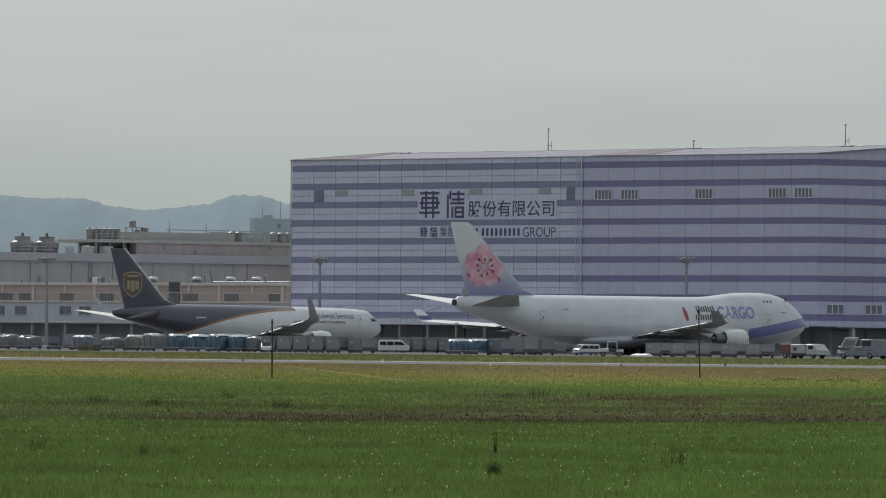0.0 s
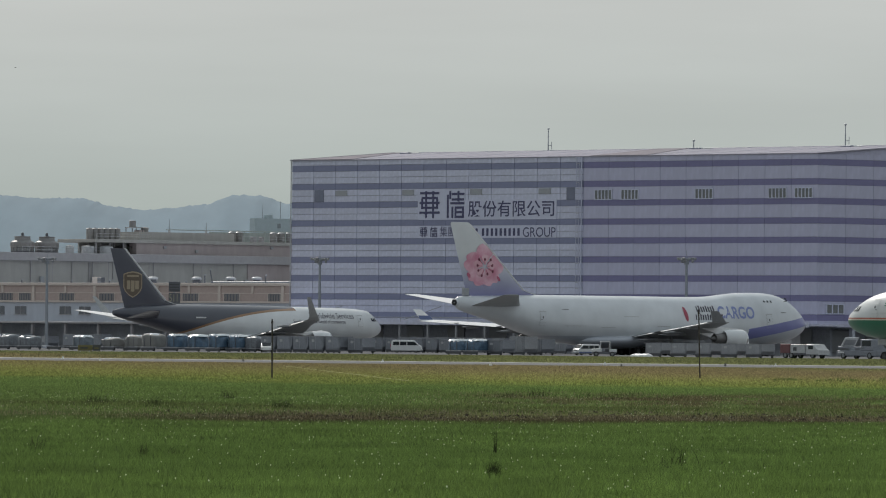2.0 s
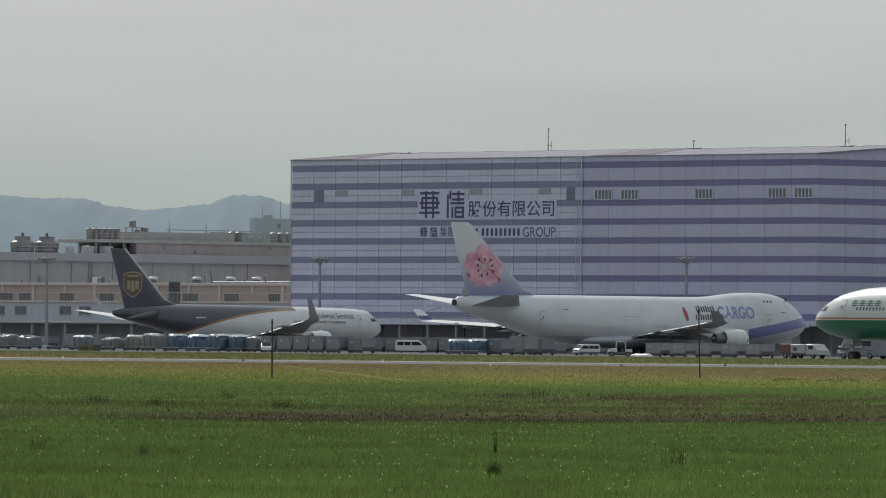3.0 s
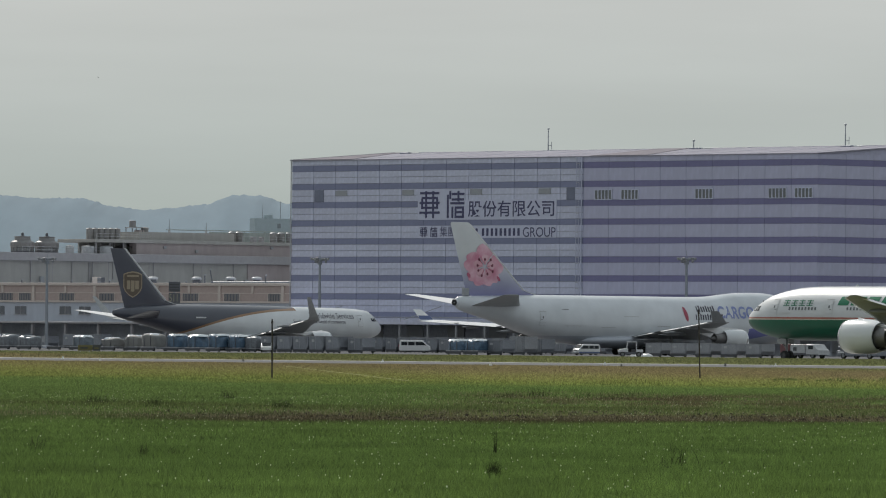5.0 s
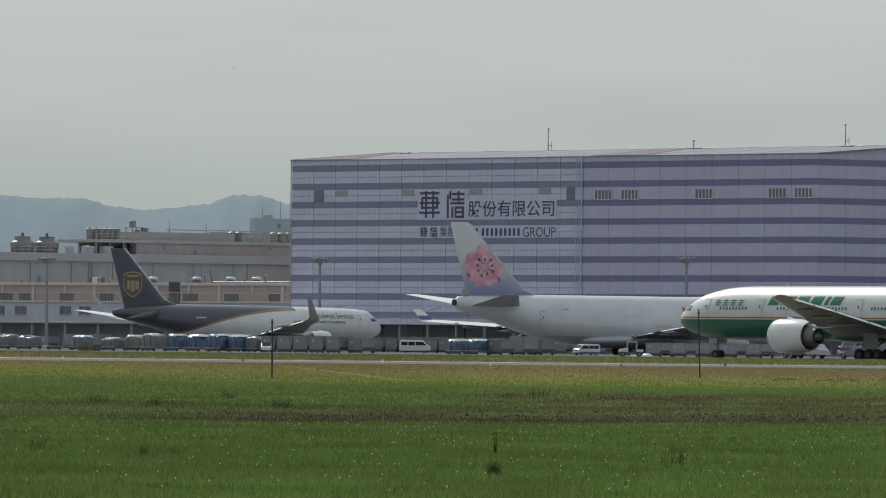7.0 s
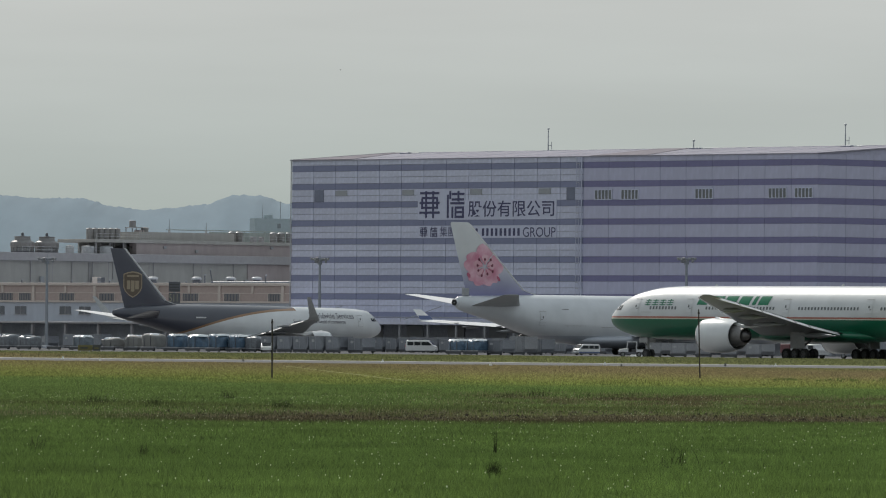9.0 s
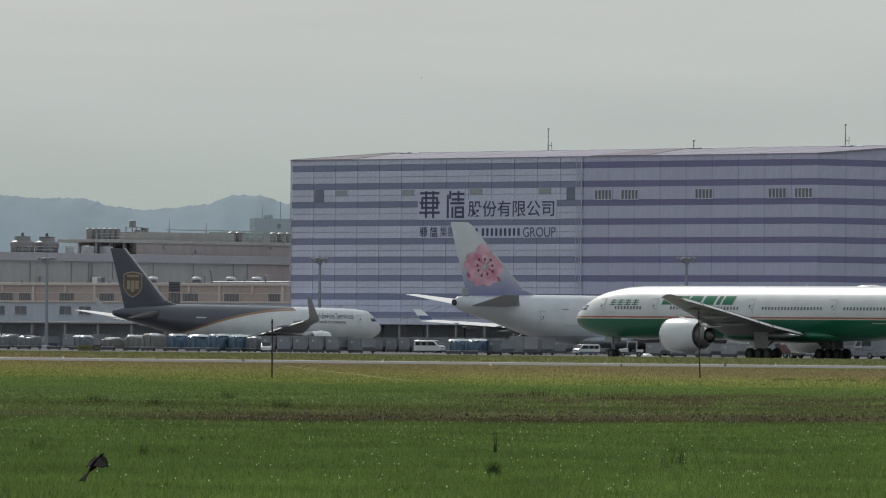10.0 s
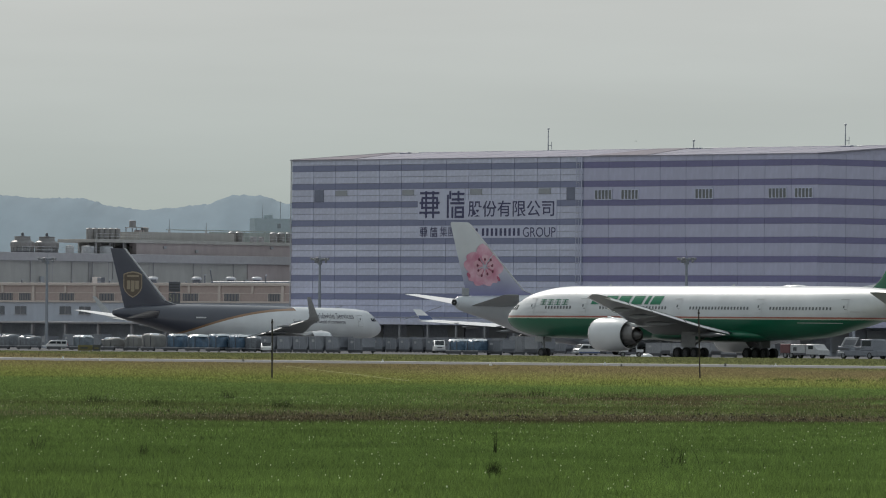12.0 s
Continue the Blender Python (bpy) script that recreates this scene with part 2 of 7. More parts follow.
M_DULLWHITE = paint("dull_white_paint", (0.40, 0.41, 0.42), 0.45, 0, 0.2, 0.8)
# bluish haze of distance is blended into this wall grey
M_FARWALL = paint("far_wall_hazy_grey", (0.36, 0.43, 0.46), 0.8, 0, 0.08, 0.2)
M_WHITEPLASTIC = paint("white_plastic_sheet", (0.66, 0.70, 0.73), 0.2, 0, 0.25, 2.0, bump=0.6, fine=4.0)
M_FARWINDOW = paint("far_window", (0.22, 0.25, 0.27), 0.4, 0, 0.1, 1.0)
M_TANKWHITE = paint("tank_white", (0.42, 0.43, 0.45), 0.5, 0, 0.15, 0.8, streak=4)
M_STANDDIGIT = paint("stand_digit_ochre", (0.34, 0.32, 0.25), 0.5, 0, 0.1, 1.0)
M_MAROON = paint("crate_maroon", (0.14, 0.055, 0.06), 0.5, 0, 0.15, 1.0)
M_LAMPGLASS = paint("headlamp_glass", (0.8, 0.8, 0.78), 0.1, 0.3, 0.05, 1.0)
M_YELLOW = paint("sign_yellow", (0.15, 0.13, 0.055), 0.5, 0, 0.1, 1.0)
M_BLACK = paint("sign_black", (0.07, 0.072, 0.08), 0.6, 0, 0.1, 1.0)
M_POST = paint("rusty_post", (0.035, 0.03, 0.028), 0.7, 0.2, 0.25, 6.0)
M_ROPE = paint("yellow_rope", (0.30, 0.30, 0.08), 0.6, 0, 0.1, 2.0)
M_FEATHER = paint("black_feather", (0.005, 0.005, 0.006), 0.9, 0, 0.3, 20.0, spec=0.05)


# ---- mesh tools ----
class Geo:
    """Collects vertices and faces of one part."""

    def __init__(self):
        self.v, self.f = [], []

    def add(self, verts, faces):
        k = len(self.v)
        self.v += [tuple(p) for p in verts]
        self.f += [tuple(i + k for i in face) for face in faces]
        return self

    def box(self, lo, hi, bevel=0.0, m=None):
        lo, hi = Vector(lo), Vector(hi)
        m = m or Matrix()
        corner = [(i & 1, i >> 1 & 1, i >> 2 & 1) for i in range(8)]
        if not bevel:
            vs = [Vector((hi[a] if c[a] else lo[a]) for a in range(3)) for c in corner]
            fs = [(0, 2, 3, 1), (4, 5, 7, 6), (0, 1, 5, 4), (2, 6, 7, 3), (0, 4, 6, 2), (1, 3, 7, 5)]
            return self.add([m @ p for p in vs], fs)
        vs = []
        for c in corner:
            for axis in range(3):
                vs.append(m @ Vector(((hi[a] - (bevel if a != axis else 0)) if c[a] else (lo[a] + (bevel if a != axis else 0))) for a in range(3)))
        fs = []
        for axis in range(3):
            o1, o2 = (axis + 1) % 3, (axis + 2) % 3
            for s in (0, 1):
                ring = []
                for p, q in ((0, 0), (1, 0), (1, 1), (0, 1)):
                    c = [0, 0, 0]
                    c[axis], c[o1], c[o2] = s, p, q
                    ring.append((c[0] + 2 * c[1] + 4 * c[2]) * 3 + axis)
                fs.append(tuple(ring) if s else tuple(reversed(ring)))
            for p in (0, 1):
                for q in (0, 1):
                    ids = []
                    for s in (0, 1):
                        c = [0, 0, 0]
                        c[axis], c[o1], c[o2] = s, p, q
                        ids.append((c[0] + 2 * c[1] + 4 * c[2]) * 3)
                    fs.append((ids[0] + o1, ids[1] + o1, ids[1] + o2, ids[0] + o2))
        fs += [(3 * i, 3 * i + 1, 3 * i + 2) for i in range(8)]
        return self.add(vs, fs)

    def loft(self, rings, cap=True):
        n = len(rings[0])
        vs = [p for r in rings for p in r]
        fs = []
        for k in range(len(rings) - 1):
            for i in range(n):
                j = (i + 1) % n
                fs.append((k * n + i, k * n + j, (k + 1) * n + j, (k + 1) * n + i))
        if cap:
            fs.append(tuple(reversed(range(n))))
            fs.append(tuple(range((len(rings) - 1) * n, len(rings) * n)))
        return self.add(vs, fs)

    def tube(self, p0, p1, r0, r1=None, n=10):
        p0, p1 = Vector(p0), Vector(p1)
        r1 = r0 if r1 is None else r1
        q = (p1 - p0).to_track_quat("Z", "Y")
        ring = lambda p, r: [p + q @ Vector((r * math.cos(t * 2 * math.pi / n), r * math.sin(t * 2 * math.pi / n), 0)) for t in range(n)]
        return self.loft([ring(p0, r0), ring(p1, r1)])

    def lathe(self, profile, origin=(0, 0, 0), n=28, axis="x", cap=False):
        rings = []
        for a, r in profile:
            ring = []
            for t in range(n):
                w = 2 * math.pi * t / n
                p = {"x": (a, r * math.cos(w), r * math.sin(w)), "y": (r * math.cos(w), a, r * math.sin(w)), "z": (r * math.cos(w), r * math.sin(w), a)}[axis]
                ring.append(Vector(origin) + Vector(p))
            rings.append(ring)
        return self.loft(rings, cap)

    def plate(self, outline, thick):
        """An upright plate in the plane of x and z: an outline of (x, z), thick in y."""
        n = len(outline)
        vs = [(x, 0, z) for x, z in outline] + [(x, thick, z) for x, z in outline]
        fs = [tuple(range(n)), tuple(reversed(range(n, 2 * n)))] + [(i, i + n, (i + 1) % n + n, (i + 1) % n) for i in range(n)]
        return self.add(vs, fs)


def part(name, geo, mat, parent=None, label="", smooth=0.0, m=None):
    """Links a Geo, or a mesh, as one mesh object under a thing or part."""
    if isinstance(geo, Geo):
        me = bpy.data.meshes.new(name)
        me.from_pydata(geo.v, [], geo.f)
        bm = bmesh.new()
        bm.from_mesh(me)
        bmesh.ops.recalc_face_normals(bm, faces=bm.faces)
        bm.to_mesh(me)
        bm.free()
        if smooth:
            me.polygons.foreach_set("use_smooth", [True] * len(me.polygons))
            me.set_sharp_from_angle(angle=radians(smooth))
    else:
        me = geo
    if mat and not me.materials:
        me.materials.append(mat)
    ob = new(name, me)
    if parent:
        ob.parent = parent
    if m is not None:
        ob.matrix_basis = m
    if label:
        tagged(ob, label)
    return ob


def thing(name, label, category, m=None, group="", kind=""):
    ob = new(name)
    ob.empty_display_size = 0.5
    tagged(ob, label, category, group, kind)
    if m is not None:
        ob.matrix_basis = m
    return ob


def words(text, size, place, wide=1.0, bold=0.0):
    """A flat mesh of the words in the plane of x and z; place maps (x, z) to the surface."""
    cu = bpy.data.curves.new("words", "FONT")
    cu.body, cu.size, cu.offset, cu.resolution_u = text, size, bold, 4
    ob = bpy.data.objects.new("words", cu)
    scene.collection.objects.link(ob)
    bpy.context.view_layer.update()
    me = bpy.data.meshes.new_from_object(ob.evaluated_get(bpy.context.evaluated_depsgraph_get()))
    bpy.data.objects.remove(ob)
    me.materials.clear()
    for vert in me.vertices:
        vert.co = place(vert.co.x * wide, vert.co.y)
    return me


# ---- ground, hills ----
def zones(n, l, x, y):
    """The field's vegetation by distance: lush green, a bare muddy strip, green, yellow and dry grass."""
    wob = n.new("ShaderNodeTexNoise")
    wob.inputs["Scale"].default_value, wob.inputs["Detail"].default_value = 0.06, 5
    tc = n.new("ShaderNodeTexCoord")
    stretch = n.new("ShaderNodeMapping")
    stretch.inputs["Scale"].default_value = (1.6, 0.35, 1)
    l.new(tc.outputs["Object"], stretch.inputs[0])
    l.new(stretch.outputs[0], wob.inputs["Vector"])
    shift = math_node(n, l, "MULTIPLY", math_node(n, l, "SUBTRACT", wob.outputs["Fac"], 0.5), math_node(n, l, "MULTIPLY", y, 0.22))
    lean = math_node(n, l, "MULTIPLY", x, -0.25)
    far_part = math_node(n, l, "MINIMUM", math_node(n, l, "MAXIMUM", math_node(n, l, "SUBTRACT", y, 300.0), 0.0), 150.0)
    skew = math_node(n, l, "MULTIPLY", math_node(n, l, "MULTIPLY", x, far_part), 0.022)
    d = math_node(n, l, "ADD", math_node(n, l, "ADD", math_node(n, l, "ADD", y, shift), lean), skew)
    r = n.new("ShaderNodeValToRGB")
    l.new(math_node(n, l, "DIVIDE", d, 1000.0), r.inputs[0])
    e = r.color_ramp.elements
    e[0].position, e[0].color = 0.088, (0.110, 0.168, 0.044, 1)
    e[1].position, e[1].color = 1.0, (0.14, 0.150, 0.070, 1)
    for p, c in ((0.104, (0.101, 0.156, 0.042)), (0.125, (0.097, 0.150, 0.041)), (0.166, (0.100, 0.150, 0.043)), (0.172, (0.066, 0.056, 0.031)), (0.187, (0.070, 0.060, 0.034)), (0.197, (0.094, 0.125, 0.042)), (0.207, (0.086, 0.104, 0.038)), (0.218, (0.108, 0.154, 0.050)),
                 (0.310, (0.128, 0.184, 0.058)), (0.345, (0.185, 0.215, 0.064)), (0.385, (0.228, 0.230, 0.084)), (0.45, (0.228, 0.214, 0.092)), (0.51, (0.216, 0.182, 0.096)), (0.60, (0.212, 0.178, 0.098)), (0.71, (0.155, 0.168, 0.074))):
        k = e.new(p)
        k.color = rgb(c)
    # a thin, trodden patch farther off, to one side
    far = n.new("ShaderNodeMapRange")
    far.inputs["From Min"].default_value, far.inputs["From Max"].default_value = 34.0, 16.0
    l.new(math_node(n, l, "ABSOLUTE", math_node(n, l, "SUBTRACT", y, 240.0), 0.0), far.inputs["Value"])
    side = n.new("ShaderNodeMapRange")
    side.inputs["From Min"].default_value, side.inputs["From Max"].default_value = -1.0, 3.0
    l.new(x, side.inputs["Value"])
    worn_noise = n.new("ShaderNodeTexNoise")
    worn_noise.inputs["Scale"].default_value, worn_noise.inputs["Detail"].default_value = 0.5, 5
    flat = n.new("ShaderNodeMapping")
    flat.inputs["Scale"].default_value = (0.7, 0.16, 1)
    l.new(tc.outputs["Object"], flat.inputs[0])
    l.new(flat.outputs[0], worn_noise.inputs["Vector"])
    worn = n.new("ShaderNodeMapRange")
    worn.inputs["From Min"].default_value, worn.inputs["From Max"].default_value = 0.40, 0.56
    l.new(worn_noise.outputs["Fac"], worn.inputs["Value"])
    mix = n.new("ShaderNodeMix")
    mix.data_type = "RGBA"
    l.new(math_node(n, l, "MULTIPLY", math_node(n, l, "MULTIPLY", far.outputs[0], side.outputs[0]), worn.outputs[0]), mix.inputs["Factor"])
    l.new(r.outputs[0], mix.inputs[6])
    mix.inputs[7].default_value = (0.090, 0.082, 0.042, 1)
    # the bare strip is half grown over towards the other side
    near = n.new("ShaderNodeMapRange")
    near.inputs["From Min"].default_value, near.inputs["From Max"].default_value = 24.0, 14.0
    l.new(math_node(n, l, "ABSOLUTE", math_node(n, l, "SUBTRACT", y, 184.0), 0.0), near.inputs["Value"])
    grown = n.new("ShaderNodeMapRange")
    grown.inputs["From Min"].default_value, grown.inputs["From Max"].default_value = -3.5, -7.5
    l.new(x, grown.inputs["Value"])
    mix2 = n.new("ShaderNodeMix")
    mix2.data_type = "RGBA"
    l.new(math_node(n, l, "MULTIPLY", math_node(n, l, "MULTIPLY", near.outputs[0], grown.outputs[0]), 0.65), mix2.inputs["Factor"])
    l.new(mix.outputs[2], mix2.inputs[6])
    mix2.inputs[7].default_value = (0.108, 0.152, 0.050, 1)
    # the turf's colour is a little darker on one side
    lush = n.new("ShaderNodeMapRange")
    lush.inputs["From Min"].default_value, lush.inputs["From Max"].default_value = -1.0, 4.0
    lush.inputs["To Min"].default_value, lush.inputs["To Max"].default_value = 0.97, 1.07
    l.new(x, lush.inputs["Value"])
    out = n.new("ShaderNodeVectorMath")
    out.operation = "SCALE"
    l.new(mix2.outputs[2], out.inputs[0])
    l.new(lush.outputs[0], out.inputs["Scale"])
    return out.outputs[0]


def field_material(name, blades):
    m, n, l, b = material(name)
    tc = n.new("ShaderNodeTexCoord")
    sp = n.new("ShaderNodeSeparateXYZ")
    l.new(tc.outputs["Object"], sp.inputs[0])
    col = zones(n, l, sp.outputs["X"], sp.outputs["Y"])
    patch = n.new("ShaderNodeTexNoise")
    patch.inputs["Scale"].default_value, patch.inputs["Detail"].default_value = 0.35, 5
    l.new(tc.outputs["Object"], patch.inputs["Vector"])
    rg = n.new("ShaderNodeMapRange")
    rg.inputs["From Min"].default_value, rg.inputs["From Max"].default_value = 0.3, 0.7
    rg.inputs["To Min"].default_value, rg.inputs["To Max"].default_value = 0.7, 1.25
    l.new(patch.outputs["Fac"], rg.inputs["Value"])
    value = rg.outputs[0]
    if blades:
        g = n.new("ShaderNodeNewGeometry")
        pr = n.new("ShaderNodeMapRange")
        pr.inputs["To Min"].default_value, pr.inputs["To Max"].default_value = 0.4, 1.65
        l.new(g.outputs["Random Per Island"], pr.inputs["Value"])
        value = math_node(n, l, "MULTIPLY", value, pr.outputs[0])
        b.inputs["Roughness"].default_value = 0.5
        b.inputs["Specular IOR Level"].default_value = 0.28
        b.inputs["Subsurface Weight"].default_value = 0.0
    else:
        b.inputs["Roughness"].default_value = 0.95
        b.inputs["Specular IOR Level"].default_value = 0.0
    sc = n.new("ShaderNodeVectorMath")
    sc.operation = "SCALE"
    l.new(col, sc.inputs[0])
    l.new(value, sc.inputs["Scale"])
    l.new(sc.outputs[0], b.inputs["Base Color"])
    if blades:
        tr = n.new("ShaderNodeBsdfTranslucent")
        l.new(sc.outputs[0], tr.inputs["Color"])
        ms = n.new("ShaderNodeMixShader")
        ms.inputs[0].default_value = 0.45
        l.new(b.outputs[0], ms.inputs[1])
        l.new(tr.outputs[0], ms.inputs[2])
        l.new(ms.outputs[0], n["Material Output"].inputs[0])
    return m


M_SOIL = field_material("field_soil_and_turf", False)
M_BLADE = field_material("grass_blades", True)
M_APRON = paint("apron_concrete", (0.20, 0.20, 0.202), 1.0, 0, 0.15, 0.05, bump=0.1, spec=0.0)
M_APRONDARK = paint("apron_asphalt", (0.16, 0.16, 0.165), 1.0, 0, 0.2, 0.05, bump=0.1, spec=0.0)
M_ROADGREY = paint("worn_runway", (0.10, 0.10, 0.102), 1.0, 0, 0.15, 0.03, bump=0.1)
M_LINE = paint("white_line_paint", (0.34, 0.34, 0.33), 0.6, 0, 0.15, 0.4)
# haze over the distant hills is mixed into their base colour
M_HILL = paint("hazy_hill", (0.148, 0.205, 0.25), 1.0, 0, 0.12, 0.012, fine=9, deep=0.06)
FIELD = pose(0, 0, 0, 0, 0, TURN)


def ground_height(x, y):
    """The field is flat but for soft waves and a low bank along the taxiway."""
    h = 0.05 * noise.noise((x * 0.05, y * 0.02, 0)) * min(1, max(0, (y - 60) / 60)) * min(1, max(0, (600 - y) / 60))
    if 172 < y < 196:
        h -= 0.05 * math.sin((y - 172) / 24 * math.pi)
    if 715 < y < 946:
        h += 0.17 * min(1, (y - 715) / 30)
    return h


def make_ground():
    ys = [-3000, -400, 0, 40] + [60 + 4 * i for i in range(66)] + [330 + 15 * i for i in range(26)] + [715, 730, 800, 900, 945.5, 946.5, 1000, 1500, 2500, 4900]
    xs = [-4000, -400, -100] + [-56 + 4 * i for i in range(29)] + [100, 400, 4000]
    g = Geo()
    vs = [(x, y, ground_height(x, y)) for y in ys for x in xs]
    n = len(xs)
    g.add(vs, [(j * n + i, j * n + i + 1, (j + 1) * n + i + 1, (j + 1) * n + i) for j in range(len(ys) - 1) for i in range(n - 1)])
    ob = part("ground", g, M_SOIL, m=FIELD, smooth=60)
    return tagged(ob, "flat grassy airfield with a bare muddy strip and dry margins", "ground", kind="structure")


make_ground()
tagged(part("runway", Geo().box((-700, 609, -0.3), (700, 700, 0.03)), M_ROADGREY, m=FIELD), "worn grey runway crossing the grass", "runway", kind="structure")
tagged(part("runway_edge_line", Geo().box((-700, 684, 0.0), (700, 692, 0.036)), M_LINE, m=FIELD), "long white edge line painted on the runway", "marking", kind="structure")
tagged(part("taxiway", Geo().box((-900, 947, -0.3), (900, 1030, 0.02)), M_APRON, m=FIELD), "pale concrete taxiway along the apron", "taxiway", kind="structure")
tagged(part("apron", Geo().box((-900, 1030, -0.3), (900, 2400, 0.02)), M_APRONDARK, m=FIELD), "wide dark asphalt cargo apron", "apron", kind="structure")
tagged(part("taxiway_edge", Geo().box((-900, 946.2, -0.3), (900, 948.5, 0.16), 0.03), M_LINE, m=FIELD), "pale concrete strip at the edge of the taxiway", "kerb", kind="structure")


def make_hills(name, ahead, mat, tops, depth):
    g = Geo()
    cols, rows = 1400, 9
    x0, x1 = tops[0][0], tops[-1][0]
    vs = []
    for j in range(rows):
        v = j / (rows - 1)
        for i in range(cols):
            x = x0 + (x1 - x0) * i / (cols - 1)
            k = next(q for q in range(len(tops) - 1) if x <= tops[q + 1][0] + 1e-6)
            (xa, za), (xb, zb) = tops[k], tops[k + 1]
            w = (x - xa) / (xb - xa)
            w = w * w * (3 - 2 * w)
            z = za + (zb - za) * w + 0.8 * noise.noise((x * 0.05, 3.7, 0)) + v ** 10 * (0.6 * noise.noise((x * 0.17, 1.7, 0)) + 0.9 * abs(noise.noise((x * 0.26, 8.1, 0))) + 0.8 * noise.noise((x * 0.5, 5.1, 0)))
            vs.append((x, ahead - depth * (1 - v), -1 + (z + 1) * math.sin(v * math.pi / 2) * (1 + 0.03 * noise.noise((x * 0.02, v * 1.5, 2)) * (1 - v))))
    g.add(vs, [(j * cols + i, j * cols + i + 1, (j + 1) * cols + i + 1, (j + 1) * cols + i) for j in range(rows - 1) for i in range(cols - 1)])
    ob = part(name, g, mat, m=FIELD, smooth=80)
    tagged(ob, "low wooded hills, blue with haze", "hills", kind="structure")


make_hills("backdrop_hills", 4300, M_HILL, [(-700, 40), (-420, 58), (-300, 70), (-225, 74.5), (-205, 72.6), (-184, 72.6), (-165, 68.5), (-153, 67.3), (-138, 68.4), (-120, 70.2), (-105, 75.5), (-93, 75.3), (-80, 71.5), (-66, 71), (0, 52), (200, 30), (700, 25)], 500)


# ---- cargo terminal ----
FRONT = 930.0
LEFT, MID, RIGHT = -1096.4, -1022.9, -967.7
TOP, RIDGE_Y, RIDGE = 32.15, 953.0, 33.80
terminal = thing("cargo_terminal", "tall lavender cargo terminal with dark blue horizontal stripes", "building", pose(0, 0, 0))


def wall_rows():
    """Heights of the wall's courses: pale course, stripe, pale course and so on down to the canopy."""
    rows, top = [], TOP
    for k in range(9):
        s1 = 31.27 - 3.08 * k
        rows += [("pale", s1, top), ("stripe", s1 - 0.98, s1)]
        top = s1 - 0.98
    rows.append(("pale", 5.0, top))
    return rows


def panel_wall(x_edges, pale, stripe, halves, m, label, joint=0.05):
    """One wall with its panels; the wall's own frame has x along it, y into it."""
    x0, x1 = x_edges[0], x_edges[-1]
    wall = part("wall", Geo().box((x0, 0.12, 5.0), (x1 - 0.55, 0.6, TOP)), M_JOINT, terminal, label, m=m)
    shared = {}
    for i in range(len(x_edges) - 1):
        w = x_edges[i + 1] - x_edges[i]
        for kind, z0, z1 in wall_rows():
            cuts = 2 if (kind == "pale" and halves and z1 - z0 > 1.5) else 1
            for c in range(cuts):
                hgt = (z1 - z0) / cuts
                key = (round(w, 2), round(hgt, 2), kind)
                if key not in shared:
                    gap = joint if kind == "pale" else joint / 2
                    geo = Geo().box((gap, 0, gap if kind == "pale" else 0), (round(w, 2) - gap, 0.13, round(hgt, 2) - (gap if kind == "pale" else 0)), 0.012)
                    me = bpy.data.meshes.new("panel")
                    me.from_pydata(geo.v, [], geo.f)
                    me.update()
                    me.materials.append(pale if kind == "pale" else stripe)
                    shared[key] = me
                p = new("panel", shared[key])
                p.parent = wall
                p.location = (x_edges[i], 0, z0 + c * hgt)
    return wall


